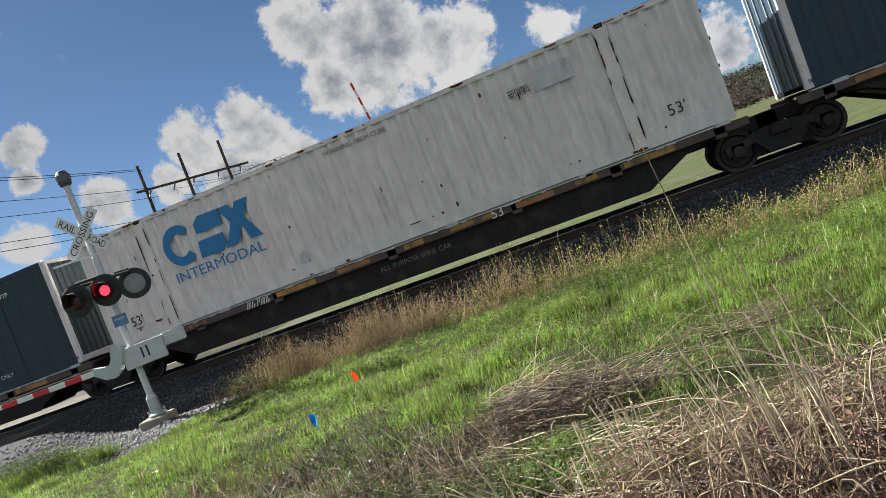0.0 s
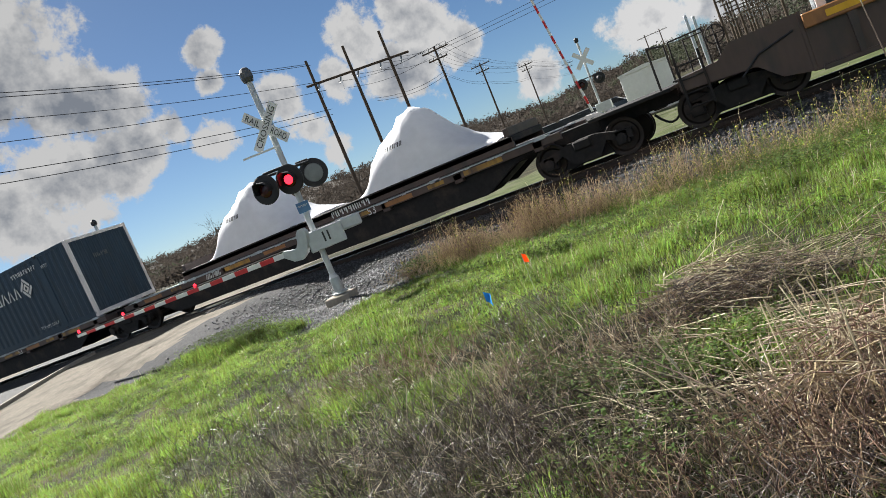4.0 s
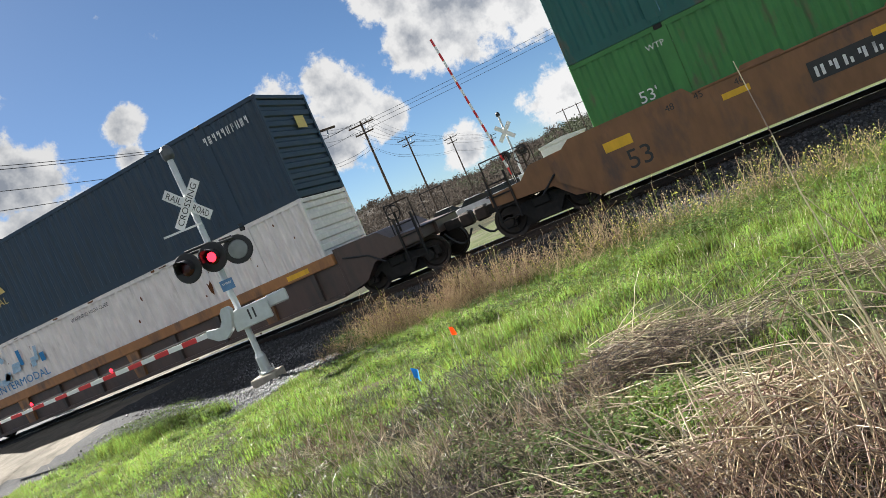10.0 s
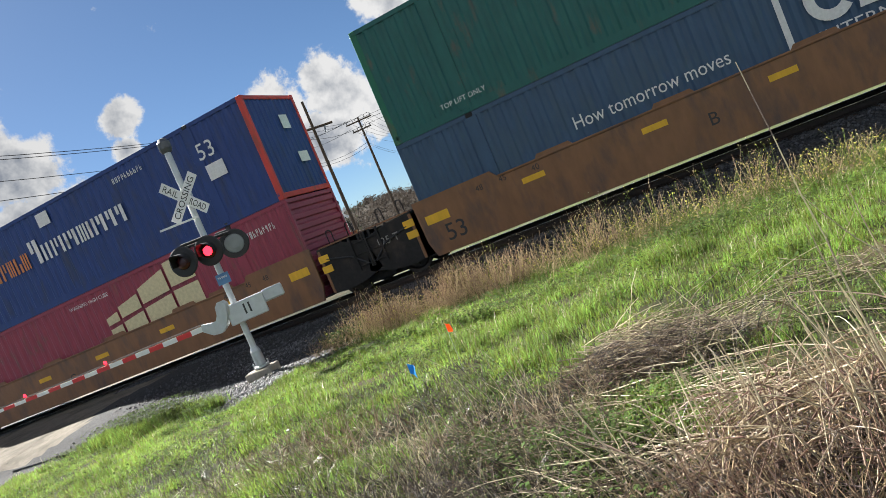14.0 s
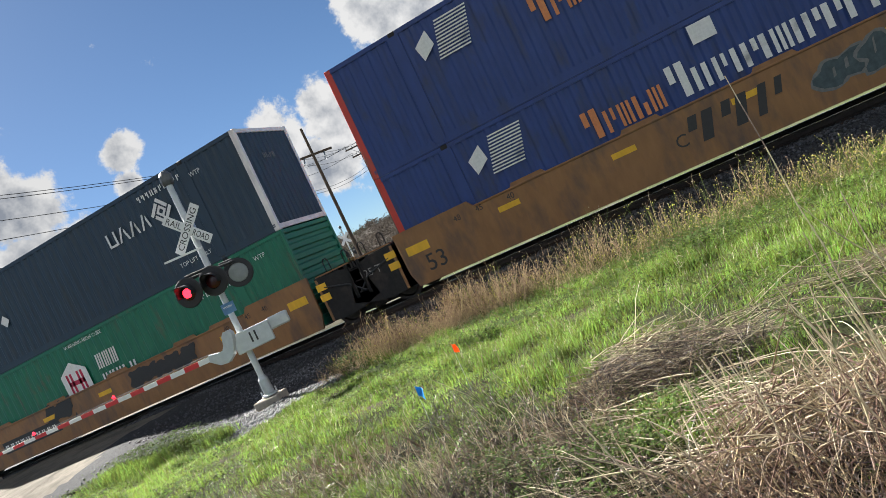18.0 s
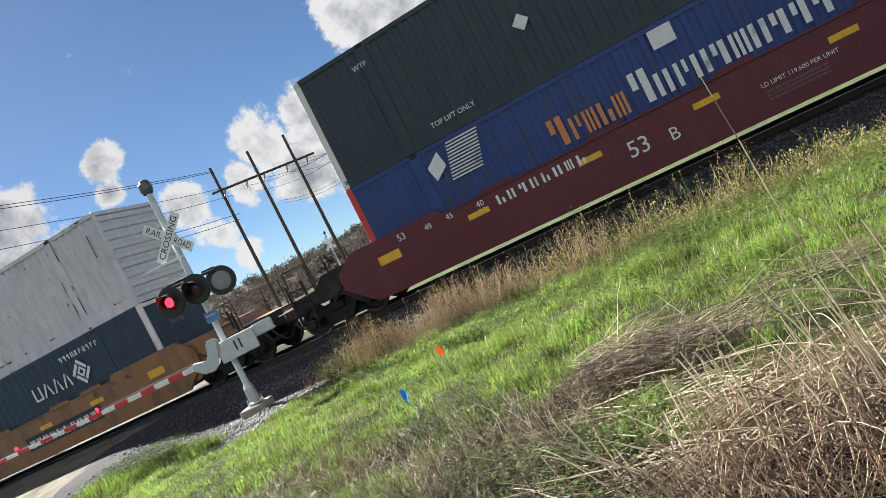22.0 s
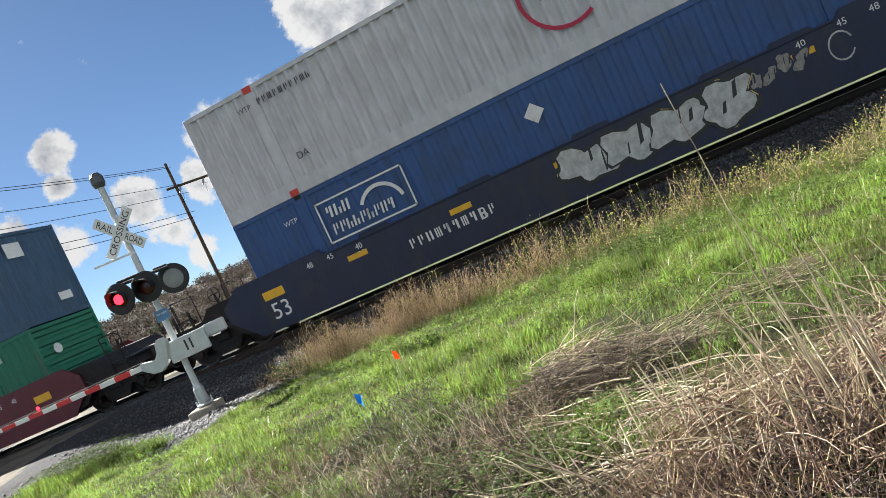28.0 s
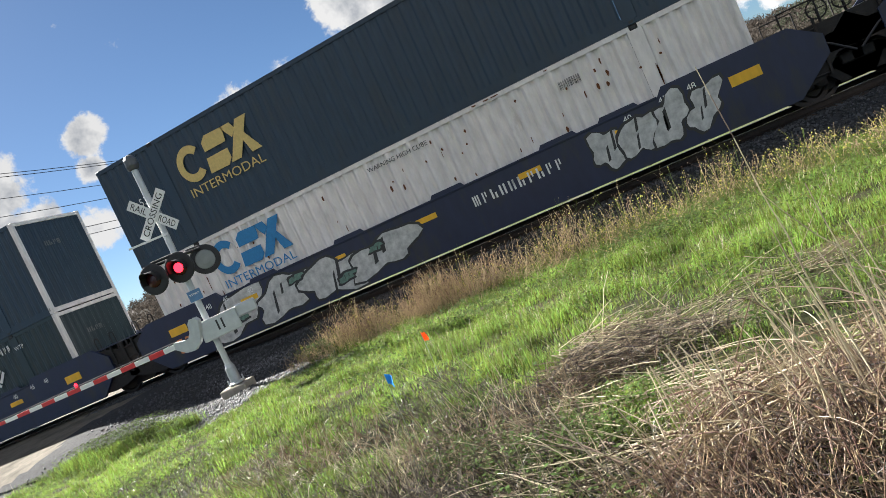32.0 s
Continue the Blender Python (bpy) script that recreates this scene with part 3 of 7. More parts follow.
sv = np.stack([sv[..., 0] * c - sv[..., 1] * s_, sv[..., 0] * s_ + sv[..., 1] * c + 0.3 * sv[..., 2], sv[..., 2] * 0.8 + 0.35 * sv[..., 0]], -1)
sv += np.stack([bx, by, bz + r * 0.35], -1)[:, None]
tagged(new("ballast_stones", np_mesh("ballast_stones", sv.reshape(-1, 3), (face[None] + 6 * np.arange(len(bx))[:, None, None]).reshape(-1, 3), STONE)), "loose grey crushed stone ballast beside the rails", "gravel", kind="stuff")
# coarse rubble where ballast meets bank; sun glints are put into its pale colour
RB = np.random.default_rng(77)
spots = ((-10.6, 14.5, 0.9, 0.28, 420), (-11.6, 14.2, 0.6, 0.3, 200), (-9.75, 12.5, 0.55, 0.3, 260), (-10.6, 12.9, 0.6, 0.3, 200), (-8.9, 14.1, 0.4, 0.3, 130), (-8.5, 10.9, 0.7, 0.3, 320), (-7.7, 11.4, 0.5, 0.4, 160))
bx = np.concatenate([RB.normal(q[0], q[2] * 0.6, q[4]) for q in spots])
by = np.concatenate([RB.normal(q[1], q[3] * 0.6, q[4]) for q in spots])
r = RB.uniform(0.014, 0.036, len(bx))
sv = octa[None] * RB.uniform(0.5, 1.2, (len(bx), 6, 1)) * r[:, None, None]
th = RB.uniform(0, 6.3, len(bx))
c, s_ = np.cos(th)[:, None], np.sin(th)[:, None]
sv = np.stack([sv[..., 0] * c - sv[..., 1] * s_, sv[..., 0] * s_ + sv[..., 1] * c + 0.3 * sv[..., 2], sv[..., 2] * 0.8 + 0.35 * sv[..., 0]], -1)
sv += np.stack([bx, by, height(bx, by) + r * 0.4], -1)[:, None]
tagged(new("glint_rubble", np_mesh("glint_rubble", sv.reshape(-1, 3), (face[None] + 6 * np.arange(len(bx))[:, None, None]).reshape(-1, 3), GLINT)), "coarse rubble coloured pale for sun glints along the ballast edge", "gravel", kind="stuff")

# ---- train ----
TRAIN = []           # things and their x at the start
CL, CW, CH = 16.15, 2.59, 2.896
MESH = {}


def cached(key, make):
    if key not in MESH:
        MESH[key] = make()
    return MESH[key]


def corrugated(x0, x1, z0, z1, y, depth=0.029, period=0.31, flat=0.34):
    s = Shape()
    n = max(1, round((x1 - x0) / period))
    p = (x1 - x0) / n
    xs = []
    for i in range(n):
        a = x0 + i * p
        xs += [(a, y), (a + flat * p, y), (a + 0.5 * p, y + depth), (a + (0.5 + flat) * p, y + depth)]
    xs.append((x1, y))
    v = [(x, yy, z) for x, yy in xs for z in (z0, z1)]
    return s.add(v, [(2 * i, 2 * i + 2, 2 * i + 3, 2 * i + 1) for i in range(len(xs) - 1)])


def container(u, z, col, post, label, end="ribs", group="containers on the train", back=None):
    """A 53-foot container, its lower left corner at u along the train."""
    root = thing("shipping_container", label, "shipping container", group)
    h, w, k = CL / 2, CW / 2, (col.name, post.name, end)
    P = 12.19 / 2
    foot = 0.34 if col in (WHITE, GREY) else 0.2
    low = 0.12 if z < 1 else 0.0         # boxes down in a well stand on its floor

    def p(name, key, make, material, lab="", m=None):
        return part(name, cached((name, key, material.name), lambda: make().mesh(name, material)), material, root, lab, m)

    def side():
        s = Shape()
        for a, b in ((-h + 0.1, -P - 0.172), (-P + 0.172, P - 0.172), (P + 0.172, h - 0.1)):
            c = corrugated(a, b, foot, CH - 0.11, -w + 0.012, 0.066 if foot > 0.3 else 0.028, 0.36 if z < 2 and z > 1 else 0.3, 0.24 if foot > 0.3 else 0.32)
            s.add(c.v, c.f)
        return s

    p("side_panel", (foot, z), side, col)
    p("side_panel", (foot, z), side, col, m=pose(0, 0, 0, 0, 0, 180))
    p("roof", "r", lambda: Shape().box(-h + 0.05, h - 0.05, -w + 0.06, w - 0.06, CH - 0.06, CH - 0.02), col)
    p("floor", low, lambda: Shape().box(-h + 0.05, h - 0.05, -w + 0.06, w - 0.06, 0.1 + low, 0.15 + low), BLACKS)
    for sy in (-1, 1):
        p("top_rail", sy, lambda: Shape().box(-h + 0.09, h - 0.09, min(sy * w, sy * (w - 0.07)), max(sy * w, sy * (w - 0.07)), CH - 0.11, CH - 0.003), col)
        p("bottom_rail", (sy, foot, low), lambda: Shape().box(-h + 0.09, h - 0.09, min(sy * w, sy * (w - 0.09)), max(sy * w, sy * (w - 0.09)), 0.004 + low, foot + low * 0.5), col)
        for sx in (-1, 1):
            cw = 0.17 if post is not col else 0.1
            p("corner_post", (sx, sy, cw, low), lambda: Shape().box(min(sx * h, sx * (h - cw)), max(sx * h, sx * (h - cw)), min(sy * w, sy * (w - 0.1)), max(sy * w, sy * (w - 0.1)), 0.1 + low, CH - 0.1, b=0.01), post)
            p("lift_post", (sx, sy, low), lambda: Shape().box(sx * P - 0.165, sx * P + 0.165, min(sy * (w + 0.008), sy * (w - 0.06)), max(sy * (w + 0.008), sy * (w - 0.06)), 0.1 + low, CH - 0.08, b=0.01), col)
            for zz in (low, CH - 0.115):
                p("corner_casting", (sx, sy, zz), lambda: Shape().box(min(sx * (h + 0.003), sx * (h - 0.17)), max(sx * (h + 0.003), sx * (h - 0.17)), min(sy * (w + 0.004), sy * (w - 0.15)), max(sy * (w + 0.004), sy * (w - 0.15)), zz, zz + 0.115, b=0.012), post)
                p("lift_casting", (sx, sy, zz), lambda: Shape().box(sx * P - 0.09, sx * P + 0.09, min(sy * (w + 0.012), sy * (w - 0.1)), max(sy * (w + 0.012), sy * (w - 0.1)), zz, zz + 0.115, b=0.012), BLACKS if zz > 1 else col)
                if sx > 0:
                    p("casting_hole", (sy, zz), lambda: Shape().box(P - 0.05, P + 0.05, min(sy * (w + 0.015), sy * w), max(sy * (w + 0.015), sy * w), zz + 0.03, zz + 0.085), MARKK)

    def wall():
        s = Shape()
        if end == "ribs":
            s.box(h - 0.12, h - 0.07, -w + 0.08, w - 0.08, 0.13, CH - 0.08)
        else:
            c = corrugated(-w + 0.1, w - 0.1, 0.15, CH - 0.1, 0, 0.03, 0.22)
            s.add([(h - 0.03 - y, x, z) for x, y, z in c.v], c.f)
            s.box(h - 0.14, h - 0.09, -w + 0.08, w - 0.08, 0.1, CH - 0.08)
        return s

    back = back or col
    ew = p("end_wall", end, wall, back)
    if end == "ribs":
        for i in range(9):
            part("end_rib", cached(("end_rib", back.name), lambda: Shape().prism([(-0.075, 0.0), (-0.02, 0.04), (-0.02, 0.17), (-0.075, 0.21)], -w + 0.1, w - 0.1).mesh("end_rib", back)), back, ew, m=pose(h, 0, 0.2 + i * 0.295))
    p("end_sill", low, lambda: Shape().box(h - 0.1, h - 0.005, -w + 0.1, w - 0.1, 0.02 + low, 0.16 + low, b=0.01), post)
    p("end_header", "e", lambda: Shape().box(h - 0.1, h - 0.005, -w + 0.1, w - 0.1, CH - 0.12, CH - 0.01, b=0.01), post)
    for sy in (-1, 1):
        p("door", sy, lambda: Shape().box(-h + 0.02, -h + 0.07, min(sy * 0.01, sy * (w - 0.1)), max(sy * 0.01, sy * (w - 0.1)), 0.12, CH - 0.1, b=0.01), col)
        for q in (0.35, 0.85):
            p("lock_rod", (sy, q), lambda: Shape().tube((-h, sy * q, 0.15), (-h, sy * q, CH - 0.15), 0.02, sides=6), GALV)
    TRAIN.append((root, u + h, z))
    return root


def facing(root, x, z, proud=0.0):
    """A place on the near side of a container: x from its left end, z from its floor."""
    return pose(x - CL / 2, -CW / 2 - 0.013 - proud, z)


def mark(root, shape, material, x, z, name="painted_mark", label=""):
    return part(name, shape, material, root, label, facing(root, x, z))


def says(root, text, x, z, height_, material=None, width=None):
    return word(text, material or MARKW, root, x - CL / 2, -CW / 2 - 0.0145, z, height_, width=width)


def diamond(r=0.28):
    return Shape().prism([(-r, 0), (0, -r), (r, 0), (0, r)], -0.004, 0)


def square(a, b, slant=0.0):
    return Shape().prism([(0, 0), (a, 0), (a + slant, b), (slant, b)], -0.004, 0)


def logo_block(root, x, z, s, material, inner=None):
    """An open ring, a pair of stepped slabs and two crossing wedges."""
    mark(root, ring(0.52 * s, 0.23 * s, 42, 318, 22, 0.92, 0.47 * s, 0.5 * s), material, x, z, "logo_shape")
    slabs = ([(0.1, 0.6), (0.84, 0.6), (0.9, 1.0), (0.28, 1.02), (0.1, 0.86)], [(0.0, 0.0), (0.64, -0.02), (0.8, 0.14), (0.8, 0.42), (0.06, 0.42)])
    for q in slabs:
        mark(root, Shape().prism([(a * s, d * s) for a, d in q], -0.004, 0), inner or material, x + 0.93 * s, z, "logo_shape")
    for q in ([(0.0, 0.0), (0.34, 0.0), (1.0, 1.0), (0.62, 1.0)], [(0.08, 1.0), (0.42, 1.0), (0.51, 0.8), (0.33, 0.6)], [(0.6, 0.4), (0.72, 0.58), (1.06, 0.0), (0.72, 0.0)]):
        mark(root, Shape().prism([(a * s, d * s) for a, d in q], -0.004, 0), material, x + 1.68 * s, z, "logo_shape")


def freight_logo(root, x, z, s, material, inner=None):
    logo_block(root, x, z + 0.38 * s, s, material, inner)
    says(root, "INTERMODAL", x + 0.02, z, 0.26 * s, material, 2.65 * s)


def woven_logo(root, x, z):
    """Bars beside a diamond of four folded strips."""
    for k, (a, b) in enumerate(((0.0, 0.36), (0.42, 0.84), (0.9, 1.26), (1.34, 1.7))):
        t = 0.07
        if k == 0:
            mark(root, Shape().box(a, a + t, -0.004, 0, 0.061, 0.42).box(b - t, b, -0.004, 0, 0.061, 0.42).box(a, b, -0.004, 0, 0, 0.06), MARKW, x, z, "logo_shape")
        else:
            mid = (a + b) / 2
            mark(root, Shape().prism([(a, 0), (a + t, 0), (mid + t / 2, 0.42), (mid - t / 2, 0.42)], -0.004, 0), MARKW, x, z, "logo_shape")
            mark(root, Shape().prism([(mid + 0.05, 0.26), (b - t, 0), (b, 0), (mid + 0.09, 0.36)], -0.004, 0), MARKW, x, z, "logo_shape")
    for k in range(4):
        s = Shape().box(-0.28, 0.13, -0.004, 0, 0.18, 0.28).box(-0.13, 0.06, -0.004, 0, 0.06, 0.13)
        part("logo_shape", s, MARKW, root, m=facing(root, x + 2.2, z + 0.24) @ pose(0, 0, 0, 0, 45 + 90 * k, 0))


def hub_logo(root, x, z, s=1.0):
    hexa = [(s * 0.66 * math.sin(radians(60 * k)), s * 0.66 * math.cos(radians(60 * k))) for k in range(6)]
    mark(root, Shape().prism(hexa, -0.004, 0), MARKW, x, z, "logo_shape")
    b = Shape()
    for a in (-0.36, -0.2, 0.11, 0.27):
        b.box(a * s, (a + 0.09) * s, -0.007, -0.004, -0.33 * s, 0.33 * s)
    b.box(-0.36 * s, 0.36 * s, -0.007, -0.004, -0.07 * s, 0.07 * s)
    mark(root, b, MARKR, x, z, "logo_shape")
    mark(root, bars(3, 0.92 * s, 0.46 * s, 21, 0.1, 0.15), MARKW, x + 1.05 * s, z + 0.06 * s, "logo_shape")
    mark(root, bars(5, 1.5 * s, 0.4 * s, 22, 0.1, 0.15), MARKW, x + 1.0 * s, z - 0.5 * s, "logo_shape")


def panel_logo(root, x, z, w=1.55, h=0.95):
    mark(root, square(w, h), MARKY, x, z, "logo_panel", "yellow sign panel")
    part("logo_shape", square(0.3, 0.62, 0.05), MARKK, root, m=facing(root, x + 0.2, z + 0.15, 0.005))
    part("logo_shape", square(0.38, 0.5, 0.08), MARKB, root, m=facing(root, x + 0.6, z + 0.2, 0.005))
    part("logo_shape", square(0.28, 0.56, 0.08), MARKB, root, m=facing(root, x + 1.08, z + 0.16, 0.005))


def train_logo(root, x, z, first=MARKO):
    """A long line of heavy bars, the first few of another colour, after a striped emblem."""
    mark(root, bars(1, 0.46, 0.66, 40, 0.0, 0.1), first, x, z, "logo_shape")
    mark(root, bars(4, 1.4, 0.5, 41, 0.0, 0.16), first, x + 0.45, z, "logo_shape")
    mark(root, bars(1, 0.5, 0.74, 44, 0.0, 0.1), MARKW, x + 1.95, z, "logo_shape")
    mark(root, bars(9, 3.6, 0.5, 42, 0.0, 0.16), MARKW, x + 2.45, z, "logo_shape")


def emblem(root, x, z):
    s = Shape()
    for i in range(12):
        zz = i * 0.075
        s.box(0.32 + 0.02 * i, 1.15 + 0.02 * i, -0.004, 0, zz, zz + 0.035)
    mark(root, s, MARKW, x + 0.1, z + 0.16, "logo_shape")
    part("logo_shape", Shape().prism([(0.0, 0.42), (0.1, 0.05), (0.46, 0.3), (0.38, 0.68)], -0.004, 0), MARKW, root, m=facing(root, x - 0.02, z + 0.25, 0.005))


def numbers(root, x, z, w=1.7, h=0.2, material=None, seed=1):
    mark(root, bars(10, w, h * 0.85, seed, 0.0, 0.45), material or MARKW, x, z, "number_bars")


def dark_box(u, z, name="navy", posts=True, logo=10.75, extra=True):
    col = NAVY if name == "navy" else DARK
    c = container(u, z, col, WHITE if posts else col, ("very dark navy" if name == "navy" else "very dark green") + " corrugated container with " + ("white corner posts" if posts else "dark corner posts"), "vertical")
    if logo:
        woven_logo(c, logo, 1.72)
        numbers(c, logo + 1.6, 2.45, 1.7, 0.19, seed=3)
    if extra:
        says(c, "TOP LIFT ONLY", 2.72, 0.3, 0.12)
        says(c, "TOP LIFT ONLY", 12.72, 0.3, 0.12)
        says(c, "WTP", 1.6, 2.35, 0.13)
        says(c, "WTP", 14.3, 2.35, 0.13)
        mark(c, diamond(0.2), MARKW, 5.6, 1.4)
    part("door_label", bars(4, 0.62, 0.15, 6), MARKD, c, m=pose(CL / 2 + 0.01, -0.5, 2.0, 0, 0, 90))
    return c


def streaks(root, n, material, seed, z0=0.2, z1=2.6):
    """Scraped and rusted patches on the ribs."""
    rnd = random.Random(seed)
    for k in range(n):
        x, z, w, h2 = rnd.uniform(0.4, CL - 0.4), rnd.uniform(z0, z1), rnd.uniform(0.01, 0.045), rnd.uniform(0.02, 0.12)
        pts = [(w * math.cos(a) * rnd.uniform(0.5, 1), h2 * math.sin(a) * rnd.uniform(0.5, 1)) for a in [2 * math.pi * i / 8 for i in range(8)]]
        mark(root, Shape().prism(pts, -0.0035, 0), material, x, z, "scrape")


RUSTE = mat("rust_stained_end_panel", (0.2, 0.17, 0.155), 0.8, 0, 0.3, 5.0, 0.2, 30.0, (0.08, 0.045, 0.03), 0.5, 2.5)
MARKF = mat("faded_grey_stencil", (0.26, 0.24, 0.22), 0.8, 0, 0.4, 9.0)
MARKN = mat("navy_stencil", (0.03, 0.05, 0.14), 0.6, 0, 0.12, 14.0)


def edge_rust(root, n, seed):
    """Rust eaten into the rails, posts and lower ribs."""
    rnd = random.Random(seed)
    for k in range(n):
        w, hh = rnd.uniform(0.02, 0.35), rnd.uniform(0.012, 0.05)
        kind = rnd.randrange(4)
        if kind == 0:
            x, z = rnd.uniform(0.2, CL - 0.6), rnd.choice((0.03, 0.29, 0.3))
        elif kind == 1:
            x, z = rnd.uniform(0.2, CL - 0.6), CH - 0.06
        else:
            x = CL / 2 + rnd.choice((-1, 1)) * 6.095 + rnd.choice((-0.16, 0.12))
            z, w, hh = rnd.uniform(0.1, 2.6), rnd.uniform(0.015, 0.04), rnd.uniform(0.08, 0.4)
        s = Shape().prism([(0, 0), (w * 0.6, -0.3 * hh), (w, 0.1 * hh), (w * 0.9, hh), (w * 0.4, hh * 0.8), (0.05 * w, hh * 1.1)], -0.0035, 0)
        part("rust_patch", s, RUST, root, m=facing(root, x, z, 0.008))


RUST = mat("bare_rust", (0.14, 0.055, 0.025), 0.9, 0, 0.3, 12.0)
SPINE_Z, WELL_Z, SEAM_Z = 1.13, 0.16, 3.06

# spine car loads
c = dark_box(-30.56, SPINE_Z, "dark")
c = container(-13.34, SPINE_Z, WHITE, WHITE, "scuffed off-white container with a blue freight logo on a spine car", back=RUSTE)
for k, yy in enumerate((-0.95, -0.4, 0.4, 0.95)):
    part("lock_rod", Shape().tube((CL / 2 + 0.03, yy, 0.2), (CL / 2 + 0.03, yy, CH - 0.2), 0.025, sides=6), RUSTP, c)
    for zz in (0.5, 1.1, 1.7, 2.3):
        part("hinge", Shape().box(CL / 2 - 0.03, CL / 2 + 0.06, yy - 0.16, yy + 0.16, zz, zz + 0.07), RUSTP, c)
freight_logo(c, 2.45, 1.0, 1.0, MARKB)
says(c, "53'", 0.75, 0.38, 0.25, MARKK)
says(c, "53'", 14.9, 0.5, 0.25, MARKK)
says(c, "WARNING HIGH CUBE", 7.35, 2.53, 0.115, MARKK)
numbers(c, 11.9, 2.1, 0.5, 0.22, MARKK, 8)
mark(c, square(0.9, 0.45), GREY, 12.5, 2.05)
mark(c, diamond(0.17), GREY, 6.0, 0.5)
streaks(c, 16, RUST, 2)
edge_rust(c, 70, 41)
c = dark_box(4.2, SPINE_Z, "navy")
# double stacks: upper boxes
for u, kind in ((43.85, "dark"), (63.4, "navy")):
    dark_box(u, SEAM_Z, kind)
dark_box(43.85, WELL_Z, "dark")
c = container(63.4, WELL_Z, EMPG, EMPG, "emerald green container with a yellow sign panel in a well car")
panel_logo(c, 10.1, 1.5)
mark(c, diamond(0.26), MARKW, 12.1, 2.15)
says(c, "53'", 1.0, 1.75, 0.26)
says(c, "53'", 14.7, 1.85, 0.26)
numbers(c, 14.2, 2.27, 1.6, 0.2, seed=9)
says(c, "WARNING HIGH CUBE", 7.65, 2.38, 0.115)
says(c, "WTP", 2.3, 2.35, 0.13)
says(c, "WTP", 13.3, 2.42, 0.13)
c = container(82.7, SEAM_Z, NAVY, NAVY, "very dark navy container with a tan logo above a white one")
freight_logo(c, 2.5, 1.05, 0.93, MARKY)
says(c, "53'", 0.8, 1.5, 0.22)
part("door_label", square(0.5, 0.35), MARKY, c, m=pose(CL / 2 + 0.01, 0.2, 1.9, 0, 0, 90))
numbers(c, 14.2, 2.3, 1.6, 0.25, seed=11)
c = container(82.7, WELL_Z, WHITE, WHITE, "dented white container with a peeling blue logo in a well car")
FADEB = mat("faded_blue_film", (0.30, 0.45, 0.58), 0.6, 0, 0.2, 9.0, 0, 40, (0.6, 0.6, 0.6), 0.35, 3.0)
mark(c, ring(0.52, 0.2, 30, 330, 22, 0.95), FADEB, 3.2, 2.12, "peeling_logo", "faded blue ring of the old logo")
for k, (x0, z0, w_, h_) in enumerate(((2.95, 2.42, 0.36, 0.16), (3.3, 1.72, 0.3, 0.24), (3.75, 1.85, 0.4, 0.3), (4.25, 2.0, 0.16, 0.5), (4.7, 1.8, 0.22, 0.3), (4.95, 1.95, 0.14, 0.45), (5.2, 1.85, 0.2, 0.28))):
    mark(c, square(w_, h_, 0.06 * (k % 3)), FADEB if k % 3 else MARKB, x0, z0, "peeling_logo")
says(c, "INTERMODAL", 2.72, 1.4, 0.25, MARKB, 2.6)
says(c, "WARNING HIGH CUBE", 7.05, 2.53, 0.115, MARKK)
numbers(c, 12.3, 2.35, 2.0, 0.2, MARKK, 12)
streaks(c, 18, RUST, 5, 1.4)
edge_rust(c, 40, 42)
mark(c, Shape().prism([(-0.05, -0.12), (0.03, -0.22), (0.09, 0.05), (0.06, 0.2), (-0.02, 0.08), (-0.08, 0.17)], -0.0035, 0), RUST, 12.4, 1.75, "rust_hole")
c = container(106.35, SEAM_Z, TEAL, TEAL, "dark teal container with a white hexagon logo stacked on another")
hub_logo(c, 7.2, 1.55)
says(c, "53'", 1.0, 1.75, 0.26)
says(c, "DA", 2.6, 0.9, 0.2)
says(c, "DA", 12.6, 0.9, 0.2)
says(c, "WTP", 1.5, 2.5, 0.13)
c = container(106.35, WELL_Z, LIME, LIME, "leaf green container with a white hexagon logo in a well car")
hub_logo(c, 7.25, 1.7)
says(c, "53'", 1.1, 1.5, 0.26)
says(c, "53'", 14.8, 1.45, 0.26)
says(c, "WARNING HIGH CUBE", 7.65, 2.48, 0.115)
says(c, "WTP", 1.6, 2.45, 0.13)
says(c, "WTP", 13.6, 2.3, 0.13)
numbers(c, 12.1, 2.28, 1.7, 0.2, seed=14)
c = container(125.72, SEAM_Z, BLUE, RED, "royal blue container with red corner posts and a long white slogan", "vertical")
train_logo(c, 5.2, 1.35)
emblem(c, 2.6, 1.6)
mark(c, square(0.5, 0.4), MARKW, 7.95, 2.3)
says(c, "53", 14.2, 1.85, 0.45)
mark(c, square(0.6, 0.42), MARKW, 14.3, 1.25)
numbers(c, 11.2, 2.4, 1.2, 0.18, seed=15)
part("door_label", square(0.4, 0.4), MARKW, c, m=pose(CL / 2 + 0.01, 0.1, 1.9, 0, 0, 90))
part("door_label", square(0.5, 0.3), MARKW, c, m=pose(CL / 2 + 0.01, 0.3, 0.9, 0, 0, 90))
c = container(125.72, WELL_Z, MAROON, MAROON, "faded maroon container with a cream pane emblem in a well car")
CREAM = mat("cream_stencil", (0.62, 0.55, 0.33), 0.6, 0, 0.15, 10.0)
